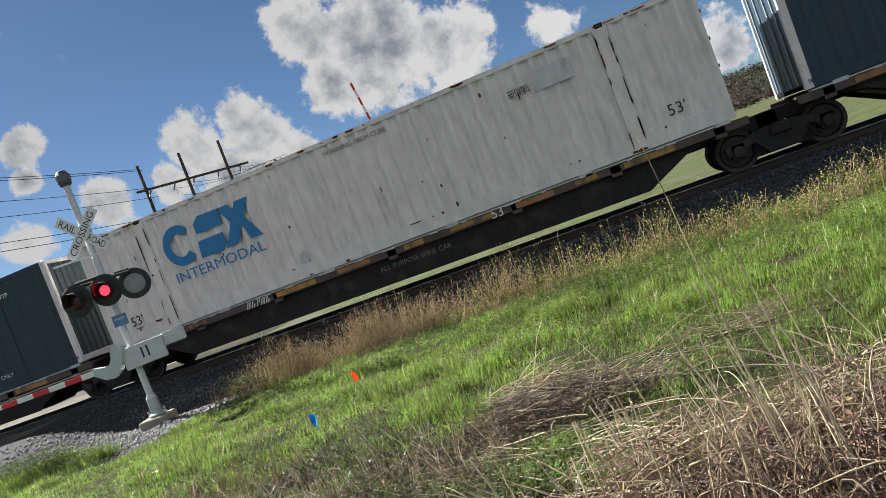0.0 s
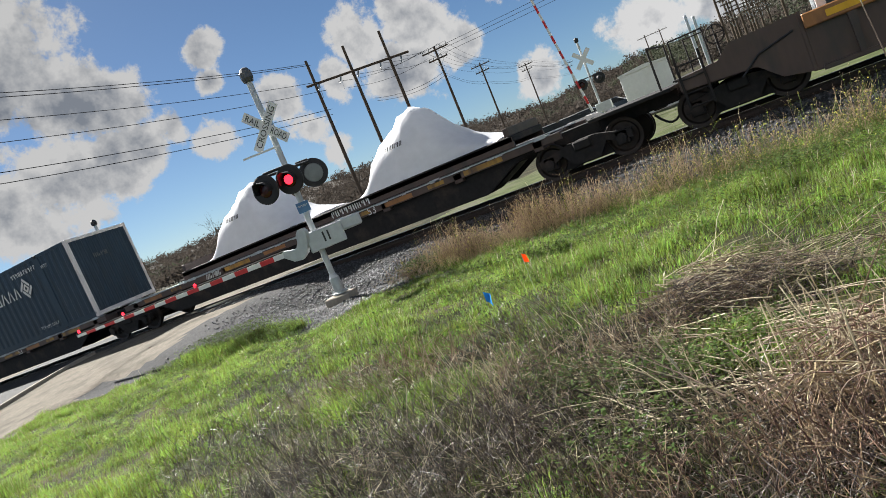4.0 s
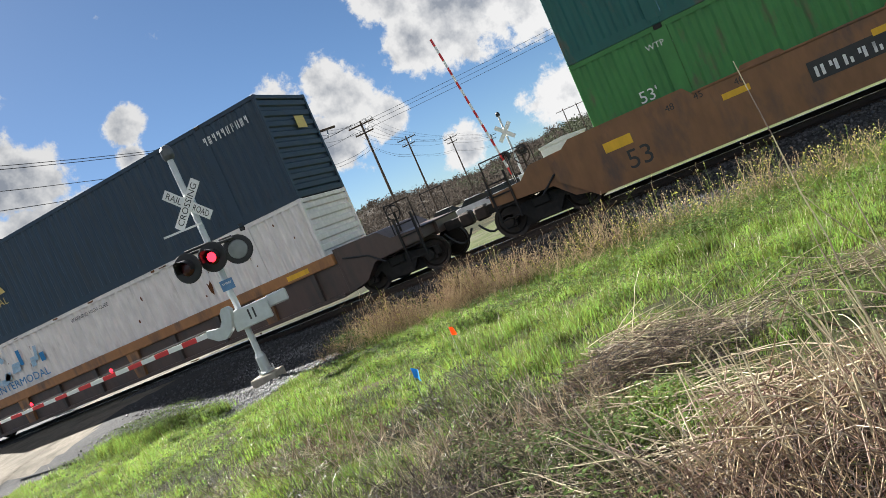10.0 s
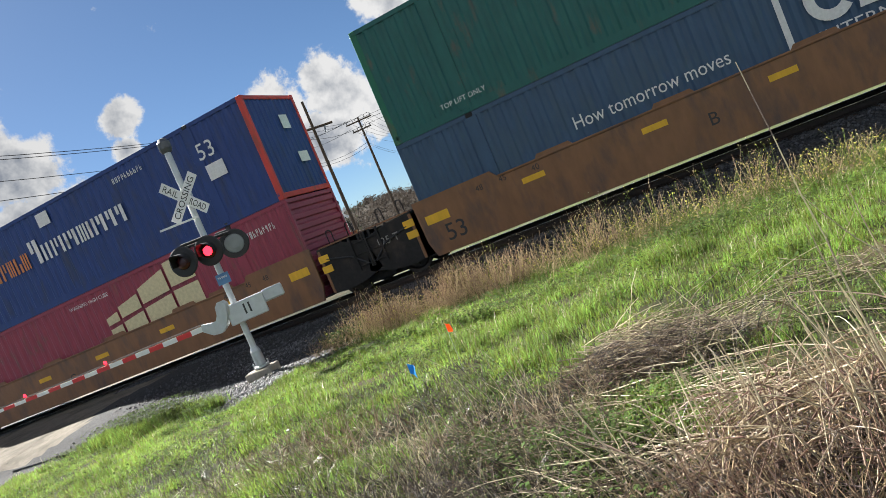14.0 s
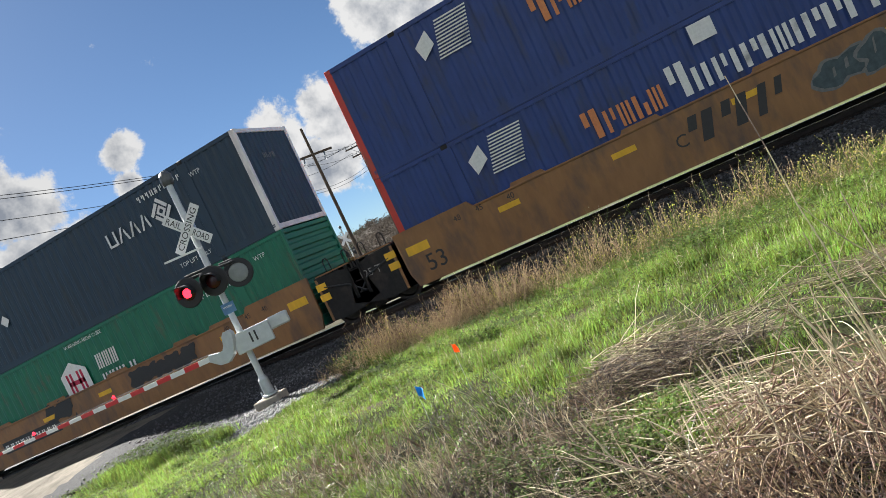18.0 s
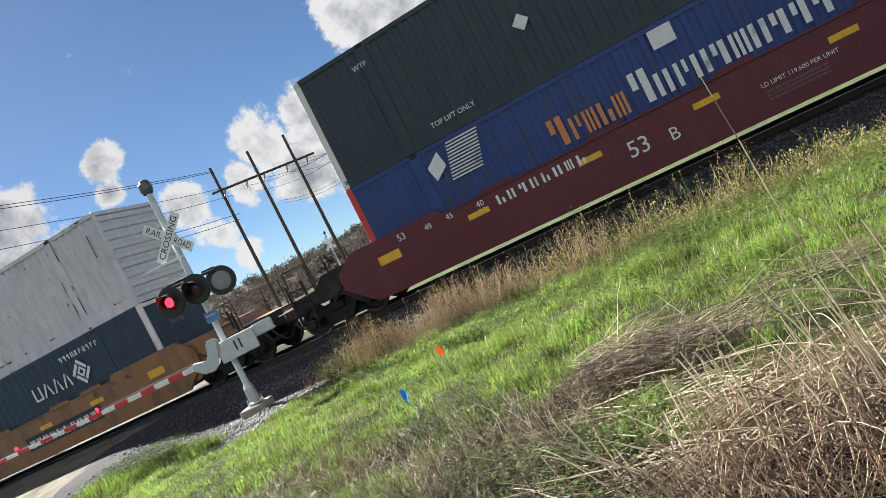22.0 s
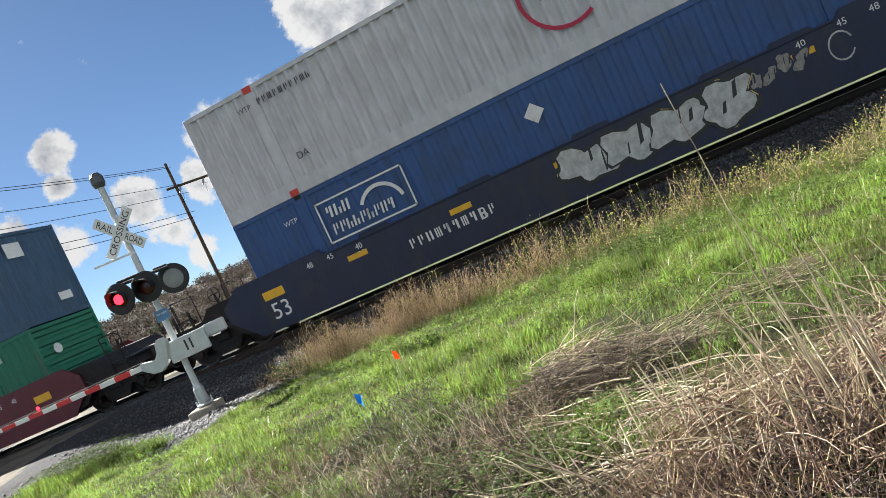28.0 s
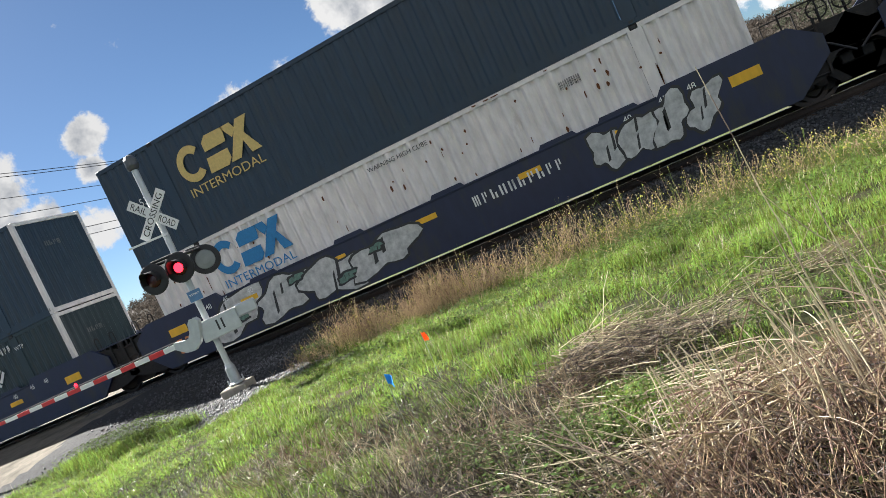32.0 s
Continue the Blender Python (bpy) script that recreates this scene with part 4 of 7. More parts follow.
for x0, x1, za, zb, zc, zd in ((8.1, 8.6, 1.3, 1.3, 1.55, 1.6), (8.7, 9.55, 1.3, 1.3, 1.62, 1.72), (9.65, 10.75, 1.3, 1.3, 1.75, 1.85), (10.85, 11.8, 1.3, 1.3, 1.88, 1.9),
                               (8.1, 8.6, 1.68, 1.72, 1.9, 2.0), (8.7, 9.55, 1.75, 1.82, 2.1, 2.25), (9.65, 10.75, 1.88, 1.95, 2.35, 2.6), (10.85, 11.8, 2.0, 2.02, 2.72, 2.78)):
    mark(c, Shape().prism([(0, za), (x1 - x0, zb), (x1 - x0, zd), (0, zc)], -0.004, 0), CREAM, x0 + 0.75, 0, "logo_shape")
says(c, "WARNING HIGH CUBE", 7.65, 2.53, 0.115)
numbers(c, 14.5, 2.3, 1.1, 0.22, seed=16)
mark(c, square(0.6, 0.28), MARKW, 13.4, 2.3)
part("number_bars", bars(4, 0.5, 0.2, 4), MARKK, c, m=facing(c, 13.44, 2.34, 0.005))
c = container(145.3, SEAM_Z, TEAL, EMPG, "emerald green container with a yellow panel stacked on a blue one")
panel_logo(c, 8.6, 1.25)
mark(c, diamond(0.26), MARKW, 10.9, 2.0)
says(c, "TOP LIFT ONLY", 13.72, 0.3, 0.12)
says(c, "TOP LIFT ONLY", 1.42, 0.3, 0.12)
numbers(c, 13.5, 2.4, 1.6, 0.2, seed=17)
says(c, "53'", 14.2, 1.9, 0.26)
says(c, "WTP", 12.2, 2.3, 0.13)
says(c, "DA", 12.6, 0.5, 0.2)


def bracket_logo(c, x, z, light, slogan):
    for k, sgn, cut in ((0, 1, 0.5), (3.55, -1, 0.8)):
        a, b = (0, 0.35) if sgn > 0 else (-0.23, 0.12)
        mark(c, Shape().box(0, 0.12, -0.004, 0, cut, 1.38).box(a, b, -0.004, 0, 1.381, 1.5), MARKW, x + k, z, "logo_shape")
        mark(c, Shape().box(0, 0.12, -0.004, 0, 0.12, cut).box(a, b, -0.004, 0, 0, 0.119), light, x + k, z, "logo_shape")
    logo_block(c, x + 0.5, z + 0.5, 0.93, MARKW, light)
    says(c, "INTERMODAL", x + 0.55, z + 0.14, 0.24, light, 2.4)
    for k in (0.3, 0.75, 2.7, 3.15):
        mark(c, ring(0.13, 0.13, 0, 360, 14), light, x + k, z - 0.2, "logo_shape")
    if slogan:
        says(c, "How tomorrow moves", x - 4.45, z + 0.5, 0.3, MARKW, 3.4)


c = container(145.3, WELL_Z, STEELB, STEELB, "steel blue container with a bracketed white logo in a well car", "vertical")
bracket_logo(c, 8.55, 1.05, MARKW, True)
numbers(c, 12.9, 2.3, 1.7, 0.22, seed=18)
part("door_label", square(0.9, 0.8), MARKW, c, m=pose(CL / 2 + 0.01, -0.4, 1.6, 0, 0, 90))
dark_box(168.9, SEAM_Z, "navy")
c = container(168.9, WELL_Z, EMPG, EMPG, "emerald green container with a white hexagon logo in a well car")
hub_logo(c, 7.25, 1.6)
says(c, "WARNING HIGH CUBE", 7.35, 2.63, 0.115)
numbers(c, 12.4, 2.17, 1.7, 0.2, seed=19)
says(c, "WTP", 15.0, 2.45, 0.13)
for z in (SEAM_Z, WELL_Z):
    c = container(188.07, z, BLUE, RED, "royal blue container with red corner posts and a long white slogan", "vertical")
    train_logo(c, 5.1, 1.35 if z > 1 else 1.45)
    emblem(c, 2.4, 1.6)
    mark(c, square(0.5, 0.4), MARKW, 7.8, 2.35)
    says(c, "53", 13.8, 2.2, 0.45)
    mark(c, square(0.7, 0.5), MARKW, 13.9, 1.55)
    numbers(c, 11.6, 2.4, 1.2, 0.18, seed=20)
    if z > 1:
        mark(c, diamond(0.24), MARKW, 10.7, 1.5)
    part("door_label", square(0.35, 0.45), MARKW, c, m=pose(CL / 2 + 0.01, 0.2, 1.9, 0, 0, 90))
    part("door_label", square(0.5, 0.3), MARKW, c, m=pose(CL / 2 + 0.01, 0.3, 1.0, 0, 0, 90))
c = container(207.65, SEAM_Z, GREY, GREY, "light grey scuffed container stacked on a dark navy one", "ribs")
streaks(c, 34, RUST, 7)
edge_rust(c, 50, 43)
mark(c, Shape().prism([(0, 0), (0.03, 0), (0.03, 0.7), (0, 0.7)], -0.004, 0), RUST, 15.6, 1.7)
c = dark_box(207.65, WELL_Z, "navy", True, 10.9, False)
says(c, "WTP", 2.0, 2.45, 0.13)
mark(c, diamond(0.26), MARKW, 6.9, 1.9)
c = dark_box(231.12, SEAM_Z, "dark")
c = container(231.12, WELL_Z, BLUE, RED, "royal blue container with red corner posts in an oxblood car", "vertical")
train_logo(c, 5.1, 1.45)
emblem(c, 2.2, 1.75)
mark(c, square(0.5, 0.4), MARKW, 7.8, 2.38)
says(c, "53", 13.8, 2.2, 0.45)
mark(c, square(0.7, 0.5), MARKW, 13.9, 1.6)
numbers(c, 11.6, 2.4, 1.2, 0.18, seed=24)
part("door_label", square(0.4, 0.4), MARKW, c, m=pose(CL / 2 + 0.01, 0.1, 1.9, 0, 0, 90))
for u, z, logo in ((250.7, SEAM_Z, 1), (270.45, SEAM_Z, 2)):
    c = container(u, z, STEELB, STEELB, "steel blue container with a bracketed white and yellow logo", "vertical")
    bracket_logo(c, 8.65 if logo == 1 else 9.4, 0.95, MARKY, True)
    says(c, "WARNING HIGH CUBE", 6.75, 2.58, 0.115)
    says(c, "53'", 0.95, 0.68, 0.26)
    says(c, "53'", 14.7, 0.68, 0.26)
    says(c, "DA", 2.4, 0.76, 0.18)
    numbers(c, 13.0, 2.4, 1.7, 0.2, seed=25)
    part("door_label", square(0.6, 0.45), MARKW, c, m=pose(CL / 2 + 0.01, -0.8, 2.1, 0, 0, 90))
    part("door_label", square(0.5, 0.25), MARKW, c, m=pose(CL / 2 + 0.01, 0.3, 0.5, 0, 0, 90))
c = container(250.7, WELL_Z, EMPG, EMPG, "emerald green container with a yellow panel in an oxblood car")
panel_logo(c, 6.4, 1.5, 1.75, 1.0)
mark(c, diamond(0.26), MARKW, 11.15, 2.1)
numbers(c, 12.2, 2.4, 1.7, 0.2, seed=26)
says(c, "WARNING HIGH CUBE", 7.05, 2.63, 0.115)
says(c, "53'", 14.8, 1.5, 0.26)
says(c, "WTP", 1.6, 2.4, 0.13)
says(c, "WTP", 14.0, 2.4, 0.13)
part("logo_panel", square(0.8, 0.7), MARKY, c, "yellow sign panel", pose(CL / 2 + 0.01, -0.3, 1.7, 0, 0, 90))
c = container(270.45, WELL_Z, EMPG, EMPG, "emerald green container with a white hexagon in an oxblood car")
hub_logo(c, 8.1, 1.95)
says(c, "WARNING HIGH CUBE", 8.45, 2.65, 0.115)
says(c, "WTP", 1.3, 2.26, 0.13)
says(c, "53'", 0.8, 1.43, 0.26)
numbers(c, 13.2, 2.35, 1.7, 0.22, seed=27)
part("door_label", ring(0.16, 0.16, 0, 360, 8), MARKW, c, m=pose(CL / 2 + 0.01, -0.6, 2.1, 0, 0, 90))
c = container(294.0, SEAM_Z, GREY, GREY, "light grey container with a red arc logo on a blue one")
mark(c, ring(0.95, 0.09, 70, 300, 20, 1.0), MARKR, 9.6, 1.55, "logo_shape")
mark(c, bars(3, 1.3, 0.5, 51, 0, 0.18), MARKN, 8.95, 1.4, "logo_shape")
mark(c, bars(9, 3.3, 0.42, 52, 0, 0.18), MARKN, 10.3, 1.4, "logo_shape")
numbers(c, 2.1, 2.36, 1.6, 0.19, MARKK, 28)
says(c, "DA", 2.45, 0.75, 0.18, MARKK)
says(c, "WTP", 1.5, 2.35, 0.13, MARKK)
part("door_label", bars(3, 1.2, 0.32, 9), MARKB, c, m=pose(CL / 2 + 0.01, -0.6, 2.3, 0, 0, 90))
part("door_label", square(1.3, 0.1), MARKK, c, m=pose(CL / 2 + 0.01, -0.6, 1.0, 0, 0, 90))
for sx in (-1, 1):
    part("lift_mark", Shape().box(-0.12, 0.12, -0.006, 0, 0, 0.16), RED, c, "red painted casting", pose(sx * 6.095, -CW / 2 - 0.014, CH - 0.17))
    part("lift_mark", Shape().box(-0.12, 0.12, -0.006, 0, 0, 0.16), RED, c, "red painted casting", pose(sx * 6.095, -CW / 2 - 0.014, 0.0))
c = container(294.0, WELL_Z, APLB, APLB, "cobalt blue container with a framed white logo in an indigo car", "vertical")
frame_ = Shape()
for a in ((0, 2.45, 0, 0.045), (0, 2.45, 1.005, 1.05), (0, 0.045, 0, 1.05), (2.405, 2.45, 0, 1.05)):
    frame_.box(a[0], a[1], -0.004, 0, a[2], a[3])
mark(c, frame_, MARKW, 2.3, 1.45, "logo_frame")
mark(c, bars(3, 0.7, 0.27, 61, 0.12, 0.18), MARKW, 2.5, 2.05, "logo_shape")
mark(c, bars(9, 1.75, 0.26, 62, 0.12, 0.18), MARKW, 2.5, 1.62, "logo_shape")
mark(c, ring(0.62, 0.09, 10, 150, 14, 1.0), MARKW, 3.95, 1.72, "logo_shape")
mark(c, diamond(0.24), MARKW, 8.05, 2.2)
says(c, "WTP", 1.35, 2.3, 0.13)
says(c, "53", 15.25, 1.7, 0.4)
part("lettering", bars(2, 0.7, 0.4, 10), MARKW, c, m=pose(CL / 2 + 0.01, -0.3, 1.7, 0, 0, 90))
c = dark_box(313.47, SEAM_Z, "navy")
c = dark_box(313.47, WELL_Z, "dark", True, 10.7, False)
numbers(c, 12.3, 2.5, 1.7, 0.19, seed=30)
says(c, "WTP", 1.3, 2.2, 0.15)
says(c, "WTP", 14.1, 2.4, 0.13)
c = container(333.15, SEAM_Z, NAVY, NAVY, "very dark navy container with a tan logo above a white one")
freight_logo(c, 2.5, 1.05, 0.93, MARKY)
says(c, "53'", 0.9, 1.5, 0.22)
c = container(333.15, WELL_Z, WHITE, WHITE, "rust-flecked white container with a blue logo in an indigo car")
freight_logo(c, 2.25, 1.42, 0.88, MARKB)
says(c, "WARNING HIGH CUBE", 7.35, 2.53, 0.115, MARKK)
numbers(c, 12.3, 2.3, 0.5, 0.22, MARKK, 31)
streaks(c, 40, RUST, 8, 1.4)
edge_rust(c, 30, 44)
dark_box(352.6, SEAM_Z, "navy")
dark_box(352.6, WELL_Z, "navy")

# ---- cars ----
WHEELS = []          # wheelset, x of its car at the start, x on the car
WR = 0.42


def wheel_mesh():
    s = Shape()
    for sy in (-1, 1):
        prof = [(0.10, -0.07), (0.20, -0.05), (0.34, -0.03), (0.36, -0.065), (WR + 0.0, -0.065), (WR, 0.03), (WR + 0.028, 0.045), (WR + 0.02, 0.07), (0.36, 0.06), (0.32, 0.02), (0.15, 0.02), (0.10, 0.05)]
        prof = [(r, -z) for r, z in prof] if sy < 0 else prof
        s.lathe(prof, 28, pose(0, -sy * 0.76, 0, 90, 0, 0) if sy > 0 else pose(0, 0.76, 0, 90, 0, 0))
        for k in range(3):
            a = 2 * math.pi * k / 3
            s.tube((0.24 * math.cos(a), -sy * 0.82, 0.24 * math.sin(a)), (0.24 * math.cos(a), -sy * 0.79, 0.24 * math.sin(a)), 0.035, sides=6)
    s.tube((0, -1.1, 0), (0, 1.1, 0), 0.075, sides=10)
    return s.mesh("wheelset", WHEELM)


def truck_mesh():
    s = Shape()
    for sy in (-1, 1):
        y0, y1 = sorted((sy * 0.93, sy * 1.08))
        s.prism([(-1.15, 0.36), (-1.15, 0.56), (-0.75, 0.62), (-0.35, 0.72), (0.35, 0.72), (0.75, 0.62), (1.15, 0.56), (1.15, 0.36), (0.8, 0.38), (0.55, 0.5), (0.32, 0.2), (-0.32, 0.2), (-0.55, 0.5), (-0.8, 0.38)], y0, y1)
        for x in (-0.9, 0.9):
            s.tube((x, sy * 0.9, WR), (x, sy * 1.16, WR), 0.12, sides=12)
            s.box(x - 0.15, x + 0.15, y0, y1, WR - 0.16, WR + 0.17, b=0.02)
        for x in (-0.13, 0.0, 0.13):
            s.tube((x, sy * 1.0, 0.24), (x, sy * 1.0, 0.5), 0.055, sides=8)
    s.box(-0.22, 0.22, -1.15, 1.15, 0.5, 0.72, b=0.03)
    for sy in (-1, 1):
        s.prism([(-0.62, 0.16), (0.62, 0.16), (0.5, 0.42), (-0.5, 0.42)], sy * 0.86 - 0.03, sy * 0.86 + 0.03)
        s.tube((-0.8, sy * 0.7, 0.3), (0.8, sy * 0.7, 0.3), 0.035, sides=6)
    s.box(-0.6, 0.6, -0.05, 0.05, 0.45, 0.55)
    return s.mesh("truck", BLACKS)


def add_truck(car, x, car_x):
    t = part("truck", cached("truck", truck_mesh), BLACKS, car, "black steel bogie with coil springs", pose(x, 0, 0))
    for dx in (-0.9, 0.9):
        w = part("wheelset", cached("wheelset", wheel_mesh), WHEELM, t, "steel wheelset", pose(dx, 0, WR))
        WHEELS.append((w, car_x + x + dx, dx))
    return t


def coupler(car, x, sgn):
    s = Shape().box(min(x, x + sgn * 0.55), max(x, x + sgn * 0.55), -0.12, 0.12, 0.72, 0.98, b=0.02).box(min(x + sgn * 0.45, x + sgn * 0.8), max(x + sgn * 0.45, x + sgn * 0.8), -0.2, 0.16, 0.66, 1.02, b=0.05)
    part("coupler", s, BLACKS, car)
    h = Shape()
    pts = [Vector((x + sgn * 0.75 * t, -0.35, 0.72 - 0.42 * math.sin(math.pi * min(1, t * 0.9)))) for t in [i / 7 for i in range(8)]]
    for a, b in zip(pts, pts[1:]):
        h.tube(a, b, 0.03, sides=6)
    part("air_hose", h, LAMPB, car, "hanging black rubber air hose")


def tags(car, spots, y):
    for x, z, w, h in spots:
        part("reflector", Shape().box(x, x + w, y - 0.004, y, z, z + h), YELLOW, car, "yellow reflective strip")


def well_unit(u, style, left_end, right_end, gl, gr, letter="", tall=1.56):
    """One platform of a stack car. u: left end of its boxes; gl, gr: truck centres left and right of the unit, None where the next unit carries it."""
    paints = {"rib": (RUSTC, RUSTP), "ochre": (OCHRE, OCHRE), "umber": (UMBER, UMBER), "oxide": (OXIDE, OXIDE), "indigo": (INDIGO, INDIGO)}
    top, body = paints[style]
    names = {"rib": "rusty brown rib-sided well car with an ochre top chord", "ochre": "weathered ochre yellow smooth-sided stack well car", "umber": "grimy umber brown smooth-sided stack well car", "oxide": "clean oxblood red smooth-sided stack well car", "indigo": "dark indigo smooth-sided stack well car with spray paint"}
    car = thing("well_car", names[style], "railway car", "cars of the train")
    L = CL
    for sy in (-1, 1):
        s = Shape()
        if style == "rib":
            s.box(-0.3, L + 0.3, sy * 1.44 - 0.07, sy * 1.44 + 0.07, 1.13, 1.42, b=0.02)
            part("top_chord", s, top, car, "ochre top chord")
            part("side_sheet", Shape().box(-0.3, L + 0.3, sy * 1.38 - 0.015, sy * 1.38 + 0.015, 0.29, 1.14), body, car)
            part("bottom_chord", Shape().box(-0.2, L + 0.2, sy * 1.42 - 0.06, sy * 1.42 + 0.06, 0.26, 0.36, b=0.01), body, car)
            for i in range(10):
                x = 0.5 + i * (L - 1.0) / 9
                wide = 0.16 if i in (2, 5, 8) else 0.05
                part("side_rib", cached(("rib", wide, sy), lambda: Shape().prism([(-wide, 0.35), (wide, 0.35), (wide * 1.5, 1.14), (-wide * 1.5, 1.14)], min(sy * 1.395, sy * 1.49), max(sy * 1.395, sy * 1.49)).mesh("side_rib", RUSTC if wide > 0.1 else RUSTP)), body, car, m=pose(x, 0, 0))
        else:
            t = 1.45
            brown_side = style in ("ochre", "umber")
            low_edge = {"indigo": 0.21, "oxide": 0.25}.get(style, 0.225)
            near_end = lambda is_end: [(0.4, low_edge), (1.15, 0.85), (1.15, 1.25), (0.6, t + 0.18)] if is_end or not brown_side else [(0.0, low_edge), (0.12, 0.6), (0.15, t + 0.18)]
            poly = [(L + a, b) for a, b in near_end(right_end)] + [(L - 1.95, t + 0.18), (L - 2.1, t), (2.1, t), (1.95, t + 0.18)] + [(-a, b) for a, b in near_end(left_end)[::-1]]
            part("side_sill", Shape().prism(poly, min(sy * 1.40, sy * 1.47), max(sy * 1.40, sy * 1.47)), body, car)
            part("sill_lip", Shape().box(2.1, L - 2.1, sy * 1.435 - 0.06, sy * 1.435 + 0.06, t - 0.02, t + 0.03, b=0.01), body, car)
            if sy < 0:
                for x in (3.5, 6.2, 9.0, 11.8, 13.2):
                    part("guide_plate", Shape().prism([(-0.45, t + 0.03), (0.45, t + 0.03), (0.38, t + 0.12), (-0.38, t + 0.12)], -1.44, -1.41), body, car, m=pose(x, 0, 0))
    part("well_floor", Shape().box(-0.2, L + 0.2, -1.38, 1.38, 0.27, 0.3), BLACKS, car)
    y = -1.475
    # end platforms over the trucks
    for sx, g, is_end in ((-1, gl, left_end), (1, gr, right_end)):
        e = -0.3 if sx < 0 else L + 0.3
        reach = 2.6 if is_end else 1.5
        f = lambda a: e + sx * a
        s = Shape().prism([(f(0), 0.55), (f(0), 1.38), (f(0.5), 1.38), (f(1.0), 1.12), (f(reach), 1.12), (f(reach), 0.8), (f(0.9), 0.74)][:: sx], -0.55, 0.55)
        part("end_sill", s, BLACKS if style != "rib" else RUSTP, car)
        part("bulkhead", Shape().box(min(f(0), f(0.08)), max(f(0), f(0.08)), -1.4, 1.4, 0.3, 1.45, b=0.01), body, car)
        low = [(f(reach - 0.1), 0.88), (f(1.0), 0.8), (f(0.6), 0.42)] if is_end else [(f(reach + 0.1), 0.5), (f(1.0), 0.32), (f(0.5), 0.26)]
        part("end_body", Shape().prism(([(f(0), 0.3), (f(0), 1.5)] + ([(f(1.35), 1.46), (f(1.65), 1.2), (f(reach - 0.1), 1.15)] if is_end else [(f(0.7), 1.46), (f(1.1), 1.38), (f(reach - 0.1), 1.3)]) + low)[:: sx], -1.39, 1.39), body if is_end and style in ("rib", "ochre", "umber") else BLACKS, car, "grimy end of the car")
        if not is_end and style in ("ochre", "umber"):
            for zz in (0.86, 1.14):
                part("reflector", Shape().box(min(f(-0.02), f(0.28)), max(f(-0.02), f(0.28)), -1.42, -1.412, zz, zz + 0.18), YELLOW, car, "yellow reflective strip")
            if sx < 0:
                word("125 T", MARKF, car, f(1.15), -1.415, 0.98, 0.2)
        part("end_step", Shape().box(min(f(0.5), f(1.0)), max(f(0.5), f(1.0)), -1.35, 1.35, 1.05, 1.1), BLACKS, car)
        part("brake_pipe", Shape().tube((f(0.2), -1.4, 1.2), (f(0.9), -1.42, 1.02), 0.025, sides=6).tube((f(0.9), -1.42, 1.02), (f(1.3), -1.4, 0.7), 0.025, sides=6), LAMPB, car, "black brake pipe")
        if not is_end:
            part("walkway", Shape().box(min(f(0.05), f(1.3)), max(f(0.05), f(1.3)), -1.36, 1.36, 1.5, 1.535), body if style != "rib" else RUSTC, car, "painted cross walkway")
            for a in (0.15, 0.75, 1.25):
                part("walkway_bracket", Shape().prism([(f(a) - 0.03, 1.2), (f(a) + 0.03, 1.2), (f(a) + 0.03, 1.5), (f(a) - 0.03, 1.5)], -1.37, -1.33), BLACKS, car)
            if style in ("umber", "ochre", "indigo"):
                for a in (0.35, 0.95):
                    h = Shape()
                    loop = [Vector((f(a), -1.2, 1.5)), Vector((f(a), -1.2, 1.8)), Vector((f(a) + 0.04, -1.2, 1.87)), Vector((f(a) + 0.12, -1.2, 1.87)), Vector((f(a) + 0.16, -1.2, 1.8)), Vector((f(a) + 0.16, -1.2, 1.5))]
                    for p0, p1 in zip(loop, loop[1:]):
                        h.tube(p0, p1, 0.017, sides=6)
                    part("grab_loop", h, BLACKS, car, "narrow black grab loop")
        if is_end:
            coupler(car, f(reach), sx)
            part("end_deck", Shape().box(min(f(0.9), f(reach)), max(f(0.9), f(reach)), -1.3, 1.3, 1.12, 1.16, b=0.008), BLACKS, car)
            for yy in (-1.25, 1.25):
                h = Shape()
                for a in (1.75, 2.45):
                    h.tube((f(a), yy, 1.14), (f(a), yy, 1.95), 0.018, sides=6)
                h.tube((f(1.75), yy, 1.95), (f(2.45), yy, 1.95), 0.018, sides=6)
                part("handrail", h, BLACKS, car)
            lad = Shape()
            for a in (1.9, 2.4):
                lad.box(min(f(a), f(a + 0.05)), max(f(a), f(a + 0.05)), -1.44, -1.38, 0.45, 1.6)
            for zz in (0.5, 0.8, 1.1, 1.4):
                lad.tube((f(1.9), -1.41, zz), (f(2.45), -1.41, zz), 0.02, sides=6)
            part("ladder", lad, BLACKS, car)
            bw = Shape().lathe([(0.2, 0), (0.212, 0.01), (0.2, 0.02), (0.182, 0.02), (0.182, 0), (0.2, 0)], 16, pose(f(1.6), -0.5, 1.75, 90, 0, 0), False).box(f(1.6) - 0.19, f(1.6) + 0.19, -0.52, -0.5, 1.74, 1.76).box(f(1.6) - 0.01, f(1.6) + 0.01, -0.52, -0.5, 1.56, 1.94).tube((f(1.6), -0.5, 1.15), (f(1.6), -0.46, 1.75), 0.03, sides=6)
            part("brake_wheel", bw, BLACKS, car)
        else:
            lad = Shape()
            for a in (0.98, 1.36):
                lad.box(min(f(a), f(a + 0.05)), max(f(a), f(a + 0.05)), -1.44, -1.38, 0.6, 1.5)
            for zz in (0.7, 1.0, 1.3):
                lad.tube((f(0.98), -1.41, zz), (f(1.41), -1.41, zz), 0.02, sides=6)
            part("ladder", lad, BLACKS, car)
        if g is not None:
            add_truck(car, g, u)
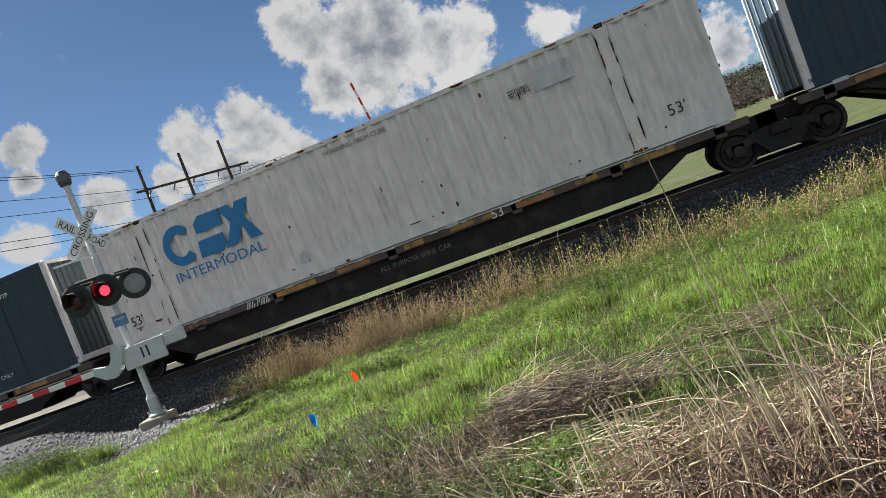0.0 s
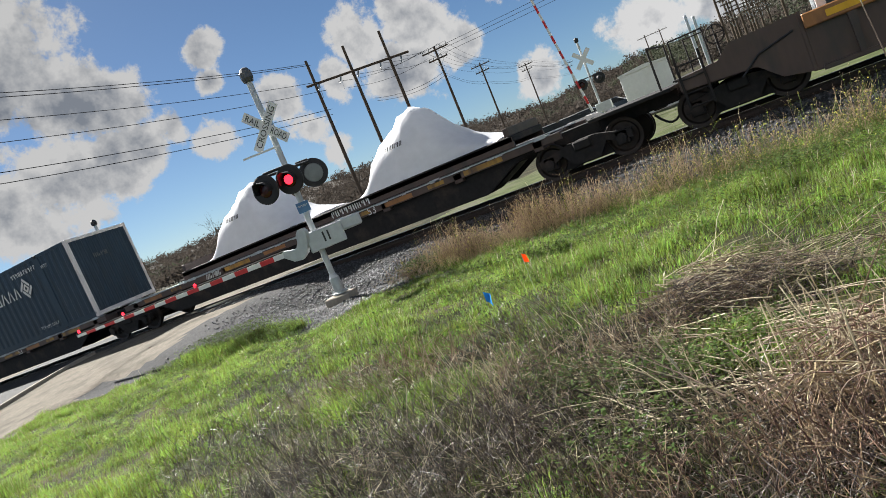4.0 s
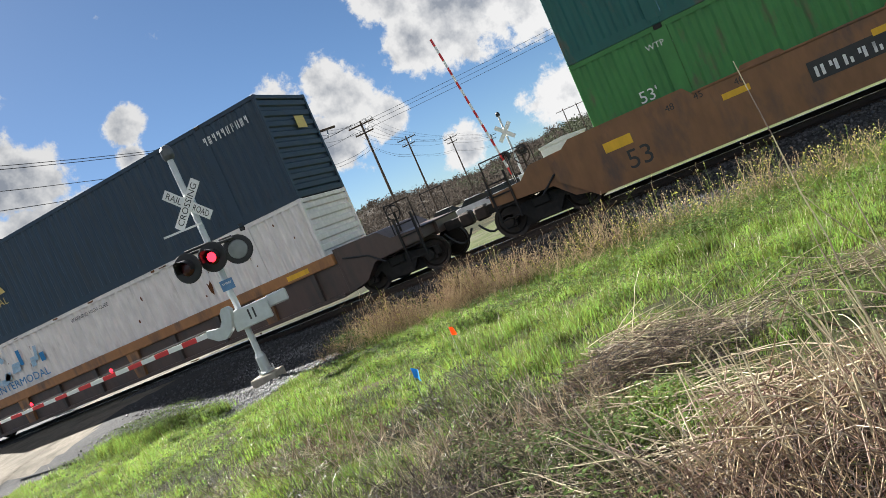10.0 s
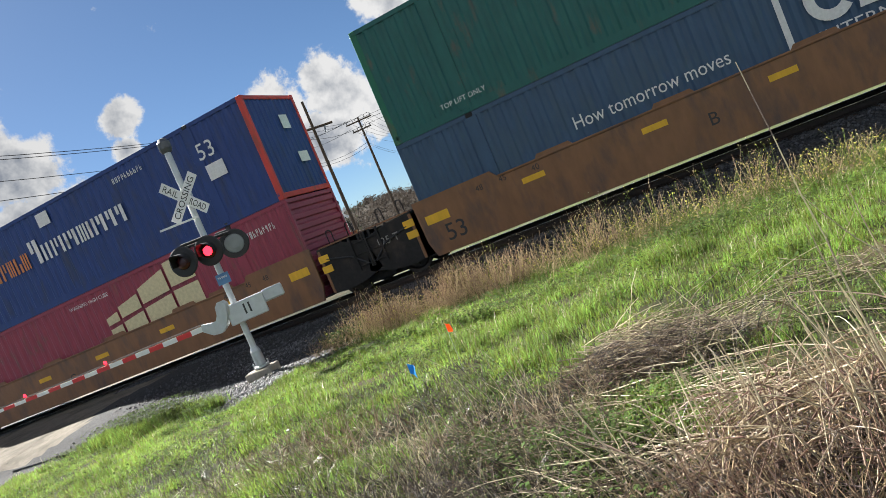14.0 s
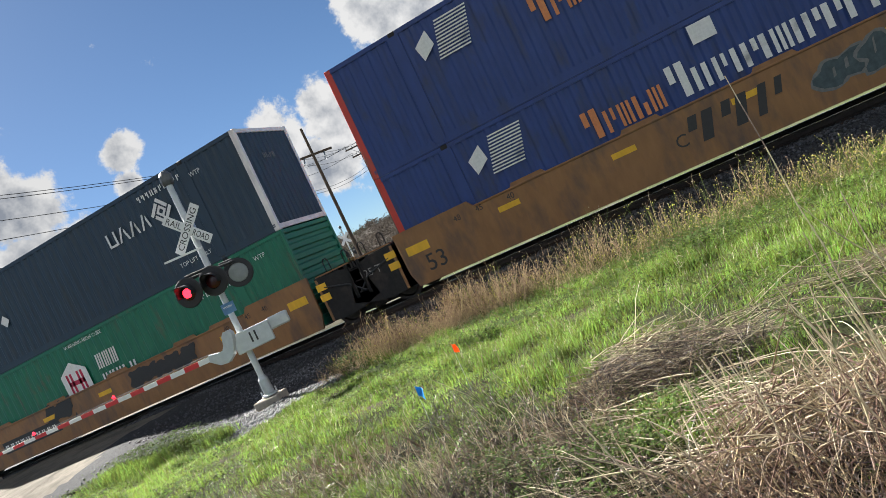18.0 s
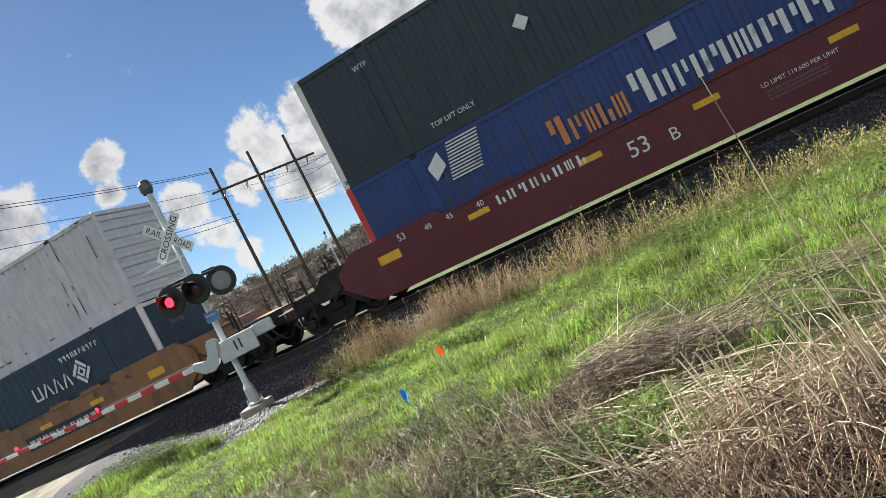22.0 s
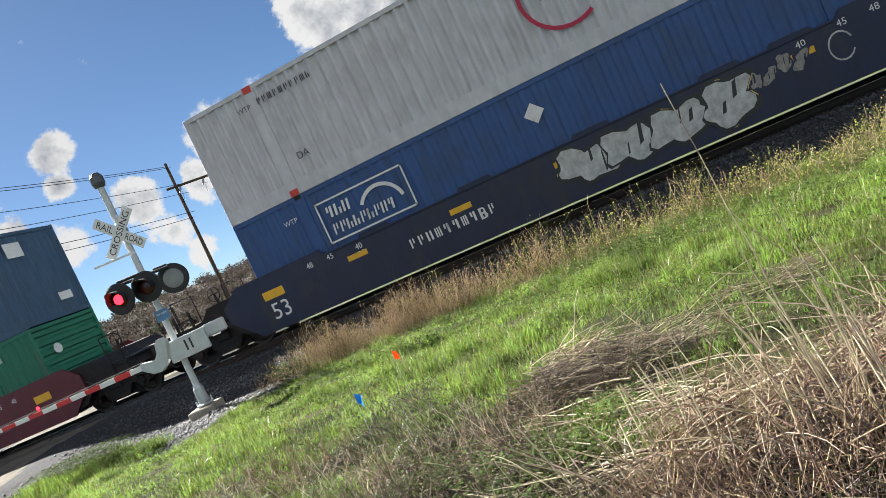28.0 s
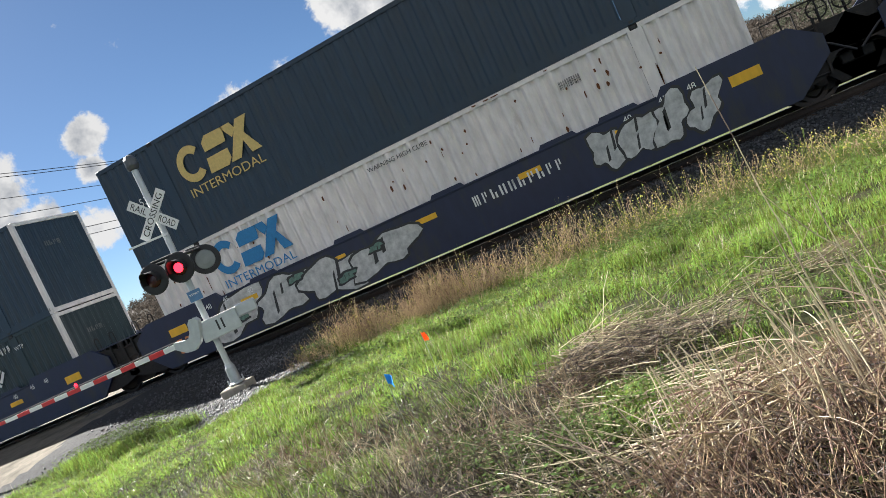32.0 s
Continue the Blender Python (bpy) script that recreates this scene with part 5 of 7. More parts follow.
    if style == "rib":
        tags(car, ((0.1, 1.2, 0.7, 0.13), (L - 1.2, 1.2, 0.7, 0.13)), -1.512)
    else:
        tags(car, ((0.05, 1.0, 0.62, 0.22), (L - 0.7, 1.0, 0.62, 0.22), (2.6, 1.05, 0.55, 0.13), (5.4, 1.05, 0.55, 0.13), (8.0, 1.05, 0.55, 0.13), (10.7, 1.05, 0.55, 0.13), (13.0, 1.05, 0.55, 0.13)), y)
        brown = style in ("ochre", "umber")
        ink = MARKK if brown else MARKW
        word("53", MARKO if style == "indigo" and letter == "A" else ink, car, 0.1 if style == "indigo" else 0.4 if style != "oxide" else 6.45, y - 0.003, 0.48 if style != "oxide" else 0.72, 0.42 if style != "oxide" else 0.36, "lettering")
        if letter:
            word(letter, MARKK if brown else MARKW, car, 6.7 if brown else 7.35 if style == "oxide" else 6.0, y - 0.003, 0.68, 0.28)
        for x, t in ((1.5, "48"), (2.1, "45")):
            word(t, MARKK if brown else MARKW, car, x, y - 0.003, 1.3, 0.14)
            word(t, MARKK if brown else MARKW, car, L - x, y - 0.003, 1.3, 0.14)
        for x in (2.9, L - 2.9):
            word("40", ink, car, x, y - 0.003, 1.24, 0.14)
            word("20", ink, car, x, y - 0.003, 1.06, 0.14)
        if style == "oxide":
            word("LD LIMIT 119,600 PER UNIT", MARKW, car, 9.3, y - 0.003, 0.85, 0.09)
            for k in range(3):
                part("small_print", bars(22, 1.2, 0.04, 70 + k), MARKD, car, m=pose(9.35, y - 0.002, 0.72 - 0.08 * k))
                part("small_print", bars(18, 1.0, 0.04, 80 + k), MARKD, car, m=pose(13.2, y - 0.002, 0.8 - 0.08 * k))
            if u > 240:
                word("125 T", MARKW, car, -1.02, y - 0.003, 0.6, 0.36)
            word("53", MARKW, car, 0.75, y - 0.003, 1.35, 0.17)
    TRAIN.append((car, u, 0.0))
    return car


def spray(car, x, z, w, h, n, fill, outline, seed, y=-1.476):
    """Swollen overlapping shapes of spray paint, each with a dark rim and a cut of the rim's colour inside."""
    rnd = random.Random(seed)
    step = w / n
    for i in range(n):
        cx, rx, rz = x + (i + 0.5) * step, step * 0.66, h * rnd.uniform(0.46, 0.56)
        f1, f2, lean = rnd.uniform(0, 6.28), rnd.uniform(0, 6.28), rnd.uniform(0.05, 0.35)
        k1, k2 = rnd.uniform(0.12, 0.24), rnd.uniform(0.08, 0.16)
        at_ = pose(cx, y, z + h / 2 + rnd.uniform(-0.06, 0.06))

        def blob(grow):
            pts = []
            for k in range(26):
                t = 2 * math.pi * k / 26
                sq = 1 / max(abs(math.cos(t)), abs(math.sin(t))) ** 0.6
                r = sq * (0.82 + k1 * math.sin(2 * t + f1) + k2 * math.sin(5 * t + f2))
                pts.append((rx * r * math.cos(t) + lean * rz * r * math.sin(t), rz * r * math.sin(t)))
            return [(a + grow * (1 if a > 0 else -1), b + grow * (1 if b > 0 else -1)) for a, b in pts]

        part("spray_paint", Shape().prism(blob(0.03), -0.001 - 0.0024 * i, 0), outline, car, m=at_)
        part("spray_paint", Shape().prism(blob(-0.02), -0.0018 - 0.0024 * i, 0), fill, car, m=at_)
        for k in range(2):
            t, q = rnd.uniform(0, 6.28), rnd.uniform(0.2, 0.55)
            a, b = q * rx * math.cos(t), q * rz * math.sin(t)
            u, v2 = rnd.uniform(0.03, 0.07) * h, rnd.uniform(0.12, 0.3) * h
            part("spray_paint", Shape().prism([(a - u, b - v2), (a + u * 0.6, b - v2 * 0.8), (a + u + lean * v2, b + v2), (a - 0.4 * u + lean * v2, b + v2 * 0.7)], -0.0024 - 0.0024 * i, 0), outline, car, m=at_)


well_unit(43.85, "rib", True, False, -1.75, 17.85, "A")
c = well_unit(63.4, "rib", False, False, None, 17.75)
part("faded_mark", bars(3, 2.2, 0.5, 93, 0.25, 0.12), MARKF, c, "faded grey painted mark", pose(8.0, -1.4, 0.5))
c = well_unit(82.7, "rib", False, True, None, 17.9)
word("125 T", MARKF, c, 0.95, -1.4, 0.4, 0.26)
c = well_unit(106.35, "umber", True, False, -1.75, 17.75, "A")
part("number_board", Shape().box(4.2, 7.0, -1.478, -1.474, 0.68, 1.08), MARKK, c)
part("number_bars", bars(10, 2.6, 0.208, 90, 0, 0.42), MARKW, c, m=pose(4.3, -1.479, 0.75))
c = well_unit(125.72, "umber", False, False, None, 17.85, "C")
c = well_unit(145.3, "umber", False, True, None, 17.9, "B")
part("number_board", Shape().box(10.2, 13.0, -1.478, -1.474, 0.68, 1.08), MARKK, c)
part("number_bars", bars(10, 2.6, 0.208, 91, 0, 0.42), MARKW, c, m=pose(10.3, -1.479, 0.75))
c = well_unit(168.9, "ochre", True, False, -1.75, 17.65, "A")
part("number_board", Shape().box(3.2, 6.0, -1.478, -1.474, 0.62, 1.0), MARKK, c)
part("number_bars", bars(10, 2.6, 0.208, 92, 0, 0.42), MARKW, c, m=pose(3.3, -1.479, 0.68))
spray(c, 5.6, 1.0, 1.2, 0.5, 3, MARKK, MARKK, 5)
spray(c, 9.4, 0.85, 2.6, 0.5, 5, MARKK, MARKK, 6)
c = well_unit(188.07, "ochre", False, False, None, 17.85, "C")
part("logo_shape", bars(3, 2.1, 0.6, 95, 0.3, 0.1), MARKK, c, m=pose(6.9, -1.479, 0.62))
spray(c, 9.6, 0.5, 3.0, 0.75, 4, MARKT, MARKD, 7)
spray(c, 10.9, 0.55, 1.5, 0.5, 2, MARKD, MARKK, 8)
c = well_unit(207.65, "ochre", False, True, None, 17.9, "B")
part("number_board", Shape().box(9.9, 13.3, -1.478, -1.474, 0.6, 1.02), MARKK, c)
part("number_bars", bars(10, 3.1, 0.24, 96, 0, 0.42), MARKW, c, m=pose(10.05, -1.479, 0.66))
c = well_unit(231.12, "oxide", True, False, -1.75, 17.95, "B")
part("number_bars", bars(8, 2.3, 0.224, 97, 0, 0.42), MARKW, c, m=pose(3.4, -1.479, 1.08))
c = well_unit(250.9, "oxide", False, False, None, 17.85, "C")
c = well_unit(270.45, "oxide", False, True, None, 17.9, "A")
part("number_bars", bars(8, 2.3, 0.224, 98, 0, 0.42), MARKW, c, m=pose(11.5, -1.479, 1.08))
spray(c, 4.3, 0.95, 0.9, 0.35, 3, MARKW, OXIDE, 9)
c = well_unit(294.0, "indigo", True, False, -1.75, 17.85, "B")
part("number_bars", bars(10, 2.3, 0.224, 99, 0, 0.42), MARKW, c, m=pose(4.2, -1.479, 0.72))
spray(c, 8.1, 0.36, 4.2, 1.0, 4, MARKY, MARKK, 10)
spray(c, 8.15, 0.4, 4.1, 0.92, 4, SPRAY, MARKK, 10, -1.488)
spray(c, 12.2, 0.85, 1.2, 0.4, 4, MARKF, INDIGO, 11)
part("spray_paint", ring(0.3, 0.035, 20, 330, 14, 0.8, 14.0, 0.95), SPRAY, c, m=pose(0, -1.478, 0))
c = well_unit(313.58, "indigo", False, False, None, 17.85, "C")
spray(c, 2.75, 0.3, 3.2, 1.1, 3, MARKG, SPRAY, 12)
spray(c, 6.2, 0.95, 1.5, 0.4, 4, MARKW, INDIGO, 13)
spray(c, 8.7, 0.4, 2.5, 0.9, 4, SPRAY, MARKK, 14)
part("spray_paint", ring(0.34, 0.06, 0, 360, 14, 0.7, 11.8, 0.95), MARKW, c, m=pose(0, -1.478, 0))
c = well_unit(333.15, "indigo", False, True, None, 17.9, "A")
spray(c, 1.5, 0.27, 6.2, 1.12, 4, SPRAY, MARKK, 15)
for x, z, w, h, seed in ((2.3, 0.6, 0.35, 0.22, 21), (4.2, 0.98, 0.4, 0.24, 22), (5.5, 0.5, 0.5, 0.24, 23), (6.6, 0.95, 0.4, 0.2, 24)):
    spray(c, x, z, w, h, 1, MARKG, MARKK, seed, -1.489)
part("number_bars", bars(10, 2.3, 0.24, 100, 0, 0.42), MARKW, c, m=pose(9.5, -1.479, 0.9))
spray(c, 12.4, 0.4, 2.8, 1.0, 4, SPRAY, MARKK, 16)
well_unit(352.6, "indigo", True, False, -1.75, 17.85, "B")


def spine_unit(u, gl, gr, end_r=False, end_l=False):
    """One platform of a spine car: a deep centre sill with light stringers under the box."""
    car = thing("spine_car", "black spine car with a worn yellow edge under its load", "railway car", "cars of the train")
    L = CL
    poly = [(-0.9, 0.72), (1.3, 0.72), (2.3, 0.24), (L - 2.3, 0.24), (L - 1.3, 0.72), (L + 0.9, 0.72), (L + 0.9, 1.0), (-0.9, 1.0)]
    part("centre_sill", Shape().prism(poly, -0.42, 0.42), BLACKS, car)
    for sy in (-1, 1):
        y0, y1 = sorted((sy * 1.28, sy * 1.16))
        part("side_stringer", Shape().box(-0.2, L + 0.2, y0, y1, 0.9, 1.08, b=0.01), RUSTP, car)
        part("side_apron", Shape().prism([(0.3, 0.92), (1.15, 0.75), (2.1, 0.27), (L - 2.1, 0.27), (L - 1.15, 0.75), (L - 0.3, 0.92)], sy * 1.1 - 0.02, sy * 1.1 + 0.02), BLACKS, car)
        part("walkway", Shape().box(0.1, L - 0.1, min(sy * 1.3, sy * 1.0), max(sy * 1.3, sy * 1.0), 1.08, 1.11), GALV, car)
    for x in (0.4, 2.6, 4.9, 8.07, 11.2, 13.5, L - 0.4):
        part("cross_bearer", Shape().box(x - 0.12, x + 0.12, -1.28, 1.28, 0.82, 1.06, b=0.01), RUSTP, car)
    for k, x in enumerate((0.9, 2.3, 4.9, 6.6, 8.4, 9.6, 11.2, 12.6, 13.7)):
        part("edge_paint", Shape().box(x, x + (0.9, 0.5, 1.1)[k % 3], -1.284, -1.28, 0.93 + 0.02 * (k % 2), 1.05), WORNY if k % 3 else RUSTC, car, "worn yellow edge paint")
    for k in range(26):
        x = 0.5 + k * 0.6 + 0.25 * math.sin(k * 2.3)
        part("load_clamp" if k % 5 == 0 else "scraped_edge", Shape().box(x, x + (0.3 if k % 5 == 0 else 0.12 + 0.1 * math.sin(k) ** 2), -1.31, -1.29, 1.06, 1.14 if k % 5 == 0 else 1.1), GALV, car)
    word("53", MARKW, car, 10.6, -1.29, 0.9, 0.22)
    if -14 < u < -13:
        word("ALL PURPOSE SPINE CAR", MARKD, car, 7.6, -1.124, 0.62, 0.12)
    part("hatch_mark", bars(5, 0.7, 0.16, 6, 0.5), MARKW, car, m=pose(4.0, -1.29, 0.9))
    if gl is not None:
        add_truck(car, gl, u)
    if gr is not None:
        add_truck(car, gr, u)
    for sx, on in ((1, end_r), (-1, end_l)):
        if on:
            e = L + 0.9 if sx > 0 else -0.9
            part("end_deck", Shape().box(min(e, e + sx * 1.9), max(e, e + sx * 1.9), -1.3, 1.3, 0.98, 1.06, b=0.01), BLACKS, car)
            part("end_beam", Shape().box(min(e, e + sx * 1.9), max(e, e + sx * 1.9), -0.4, 0.4, 0.7, 0.98), BLACKS, car)
            coupler(car, e + sx * 1.9, sx)
            h = Shape()
            for yy in (-1.2, 1.2):
                h.tube((e + sx * 1.7, yy, 1.05), (e + sx * 1.7, yy, 2.0), 0.025, sides=6)
            h.tube((e + sx * 1.7, -1.2, 2.0), (e + sx * 1.7, 1.2, 2.0), 0.025, sides=6)
            part("handrail", h, BLACKS, car)
    TRAIN.append((car, u, 0.0))
    return car


spine_unit(-30.56, None, 16.75)
spine_unit(-13.34, None, 16.9)
spine_unit(4.2, None, 17.1)
spine_unit(21.9, None, 16.7, True)


def wrapped_load(u, label):
    """A bundle under taut white plastic: steep at the left end, a rounded peak, a long slope to the right."""
    n, m_ = 30, 14
    s = Shape()
    xs = np.linspace(0, 4.3, n)
    top = np.interp(xs, [0, 0.15, 0.3, 0.45, 0.62, 1.0, 1.65, 1.9, 2.15, 2.6, 3.2, 3.8, 4.3], [0.03, 0.14, 0.34, 0.66, 1.02, 1.26, 1.64, 1.77, 1.64, 1.06, 0.5, 0.22, 0.06])
    half = np.interp(xs, [0, 1.0, 2.4, 4.3], [1.15, 1.22, 1.2, 1.0])
    v = []
    for i in range(n):
        for j in range(m_):
            a = math.pi * j / (m_ - 1)
            cy, cz = -math.cos(a), max(0.0, math.sin(a)) ** 0.8
            r = 1 + 0.03 * math.sin(7 * a + 2.2 * i) + 0.02 * math.sin(1.3 * i)
            v.append((float(xs[i]), float(half[i]) * cy, max(0.0, float(top[i]) * cz * r)))
    f = [(i * m_ + j, (i + 1) * m_ + j, (i + 1) * m_ + j + 1, i * m_ + j + 1) for i in range(n - 1) for j in range(m_ - 1)]
    f += [tuple(range(m_))[::-1], tuple((n - 1) * m_ + j for j in range(m_))]
    s.add(v, f)
    root = thing("wrapped_load", label, "wrapped cargo", "wrapped loads on the flat rack")
    body = part("plastic_wrap", s, WRAP, root)
    for q in body.data.polygons:
        q.use_smooth = True
    part("wrap_writing", bars(5, 0.55, 0.12, 4, 0.3), MARKK, root, m=pose(1.35, -1.19, 0.85, -14, 0, 0))
    TRAIN.append((root, u, 1.42))


wrapped_load(26.2, "cargo under taut white plastic wrap on a flat rack")
wrapped_load(32.35, "cargo under taut white plastic wrap on a flat rack")
rack = thing("flat_rack", "dark steel flat rack platform on the spine car", "flat rack")
part("deck", Shape().box(0, 12.19, -1.2, 1.2, 0.12, 0.29, b=0.02), BLACKS, rack)
for sy in (-1, 1):
    part("side_rail", Shape().box(0, 12.19, min(sy * 1.2, sy * 1.1), max(sy * 1.2, sy * 1.1), 0.0, 0.26, b=0.01), RUSTP, rack)
for x in (0.05, 12.0):
    part("folded_end", Shape().box(x, x + 0.14, -1.15, 1.15, 0.29, 0.5, b=0.01), RUSTP, rack)
part("rack_number", bars(9, 1.4, 0.16, 7), MARKW, rack, m=pose(6.4, -1.206, 0.06))
for x in (4.9, 9.0):
    part("tie_strap", Shape().box(x, x + 0.05, -1.22, 1.22, 0.29, 0.31), GALV, rack)
TRAIN.append((rack, 24.9, SPINE_Z))


# ---- crossing signals ----
BULBS = {}           # glowing lamps by the half of the beat in which they shine


def lamp_unit(parent, x, y, z, yaw, lit, name="flasher"):
    """A round black shield with a hooded lens; it faces -y before its turn."""
    m = pose(x, y, z, 0, 0, yaw)
    sh = part(name, Shape().lathe([(0.3, 0.0), (0.305, 0.02), (0.28, 0.035), (0.16, 0.035), (0.16, 0.0)], 28, pose(0, 0, 0, 90, 0, 0)), LAMPB, parent, "round black flasher shield", m)
    part("lens", Shape().lathe([(0.02, 0.075), (0.09, 0.068), (0.15, 0.045), (0.155, 0.03)][::-1], 20, pose(0, 0, 0, 90, 0, 0)), GLASSD, sh, "dark red lens")
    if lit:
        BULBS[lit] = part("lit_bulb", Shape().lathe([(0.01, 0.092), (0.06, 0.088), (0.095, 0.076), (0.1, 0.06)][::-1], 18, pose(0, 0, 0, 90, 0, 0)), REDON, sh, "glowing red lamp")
    hood = Shape()
    n = 14
    v, f = [], []
    for i in range(n + 1):
        a = radians(-20 + 220 * i / n)
        for yy, r in ((-0.03, 0.165), (-0.34 + 0.16 * abs(math.cos(a)) ** 2, 0.16)):
            v.append((r * math.cos(a), yy, r * math.sin(a)))
    f = [(2 * i, 2 * i + 2, 2 * i + 3, 2 * i + 1) for i in range(n)]
    v2 = [(x_ * 1.05, y_, z_ * 1.05) for x_, y_, z_ in v]
    hood.add(v, f).add(v2, [q[::-1] for q in f])
    part("hood", hood, LAMPB, sh)
    part("housing", Shape().lathe([(0.14, 0.0), (0.15, -0.1), (0.09, -0.17)][::-1], 16, pose(0, 0, 0, 90, 0, 0)), LAMPB, sh)
    return sh


def crossbuck(parent, z, yaw, scale=1.0, letters=True, y=-0.12):
    m = pose(0, 0, z, 0, 0, yaw)
    for k, a in enumerate((45, -45)):
        b = part("crossbuck_blade", Shape().box(-0.61 * scale, 0.61 * scale, y - 0.006 * (1 - k) - 0.004, y - 0.006 * (1 - k), -0.115 * scale, 0.115 * scale), SIGNW, parent, "white reflective crossbuck blade", m @ pose(0, 0, 0, 0, -a, 0))
        if letters:
            yy = y - 0.006 * (1 - k) - 0.007
            if k == 0:
                word("CROSSING", MARKK, b, -0.52 * scale, yy, -0.07 * scale, 0.15 * scale, width=1.04 * scale)
            else:
                word("RAIL", MARKK, b, -0.55 * scale, yy, -0.07 * scale, 0.15 * scale, width=0.4 * scale)
                word("ROAD", MARKK, b, 0.14 * scale, yy, -0.07 * scale, 0.15 * scale, width=0.41 * scale)
    return m


MX, MY, MZ = -9.40, 11.67, -0.40
BELLG = mat("weathered_bell_grey", (0.11, 0.115, 0.12), 0.5, 0.4, 0.2, 8.0)
mast = thing("crossing_signal", "silver level crossing mast with crossbuck, red flashers and lowered gate", "crossing signal", m=pose(MX, MY, MZ))
part("foundation", Shape().box(-0.3, 0.26, -0.27, 0.25, -0.25, 0.13, b=0.02), CONC, mast, "stained concrete foundation", pose(0, 0, 0, 0, 0, 12))
part("base_flange", Shape().lathe([(0.17, 0.15), (0.17, 0.18), (0.11, 0.2), (0.105, 0.5), (0.085, 0.54), (0.075, 0.58)], 16), GALV, mast)
for k in range(4):
    part("anchor_bolt", Shape().tube((0.15 * math.cos(k * 1.57 + 0.8), 0.15 * math.sin(k * 1.57 + 0.8), 0.16), (0.15 * math.cos(k * 1.57 + 0.8), 0.15 * math.sin(k * 1.57 + 0.8), 0.27), 0.018, sides=6), GALV, mast)
part("mast_pole", Shape().tube((0, 0, 0.55), (0, 0, 4.82), 0.064, sides=16), ALU, mast, "silver tubular mast")
bell = Shape().lathe([(0.02, 4.8), (0.1, 4.82), (0.13, 4.9), (0.13, 5.02), (0.08, 5.1), (0.03, 5.12)], 14)
part("bell", bell, BELLG, mast, "dark round warning bell")
crossbuck(mast, 3.85, 11, 0.88)
part("crossbuck_clamp", Shape().box(-0.1, 0.1, -0.11, 0.08, 3.75, 3.95, b=0.01), GALV, mast, m=pose(0, 0, 0, 0, 0, 11))
# sign board seen nearly on edge
part("side_sign", Shape().box(-0.72, 0.06, -0.1, -0.09, 3.395, 3.435), SIGNW, mast, "narrow white sign board", pose(0, 0, 0, 0, 0, 34))
part("lamp_arm", Shape().tube((-0.27, -0.46, 2.93), (0.25, 0.44, 2.93), 0.03, sides=8), LAMPB, mast)
for a_, b_ in (((-0.22, -0.5), (0.19, -0.2)), ((0.2, 0.5), (0.02, 0.3))):
    part("lamp_arm", Shape().tube((a_[0], a_[1], 2.98), (b_[0], b_[1], 2.98), 0.03, sides=8), LAMPB, mast)
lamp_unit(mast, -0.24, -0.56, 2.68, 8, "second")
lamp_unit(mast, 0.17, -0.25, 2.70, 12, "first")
far_lamp = part("flasher", Shape().lathe([(0.3, 0.0), (0.305, 0.02), (0.28, 0.035), (0.2, 0.035), (0.2, 0.0)], 28, pose(0, 0, 0, 90, 0, 0)), LAMPB, mast, "back of a round black flasher shield", pose(0.22, 0.5, 2.68, 0, 0, 36))
part("lamp_back", Shape().lathe([(0.21, 0.01), (0.19, 0.03), (0.1, 0.045)], 20, pose(0, 0, 0, 90, 0, 0)), GLASSC, far_lamp, "grey lamp back")
part("small_plate", Shape().box(-0.13, 0.13, -0.09, -0.08, 1.98, 2.2, b=0.004), FLAGP, mast, "small blue notice plate", pose(0, 0, 0, 0, 0, 40))
part("plate_text", bars(6, 0.2, 0.04, 3), MARKW, mast, m=pose(0, 0, 0, 0, 0, 40) @ pose(-0.1, -0.093, 2.1))
# gate machine and counterweights
gate = part("gate_machine", Shape().box(-0.2, 0.58, -0.2, 0.16, 1.14, 1.56, b=0.02), ALU, mast, "silver gate mechanism housing", pose(0, 0, 0, 0, 0, 36))
for xx in (0.14, 0.24):
    part("vent_slot", Shape().box(xx, xx + 0.035, -0.206, -0.2, 1.27, 1.48), MARKK, gate)
part("gate_crank", Shape().prism([(-0.72, 1.26), (-0.5, 1.12), (-0.3, 1.1), (-0.12, 1.2), (0.0, 1.4), (0.07, 1.62), (0.0, 1.7), (-0.12, 1.7), (-0.2, 1.62), (-0.24, 1.46), (-0.32, 1.37), (-0.45, 1.36), (-0.7, 1.4)], -0.34, -0.24), ALU, mast, "silver gate crank arm")
part("counterweight", Shape().box(0.46, 0.9, -0.02, 0.14, 1.32, 1.58, b=0.03), ALU, mast, "silver counterweight", pose(0.05, 0.1, 0, 0, 0, 34))
garm = thing("gate_arm", "lowered red and white striped crossing gate arm with red lamps", "gate arm", m=pose(MX - 0.62, MY - 0.3, MZ + 1.32))
GA = 7.6
for k in range(19):
    x0, x1 = -GA * k / 19, -GA * (k + 1) / 19
    h0, h1 = 0.055 - 0.022 * k / 19, 0.055 - 0.022 * (k + 1) / 19
    part("stripe", Shape().prism([(x1, -h1), (x0, -h0), (x0, h0), (x1, h1)], -0.025, 0.025), GATER if k % 2 else SIGNW, garm, "red reflective stripe" if k % 2 else "white reflective stripe")
for x in (-2.9, -5.6, -7.5):
    l = part("gate_lamp", Shape().lathe([(0.02, 0.06), (0.03, 0.08), (0.034, 0.12), (0.015, 0.15)], 12, pose(x, 0, 0)), REDON, garm, "lit red gate lamp")
part("arm_cable", Shape().tube((0, -0.03, 0.09), (-GA, -0.03, 0.06), 0.008, sides=5), LAMPB, garm)


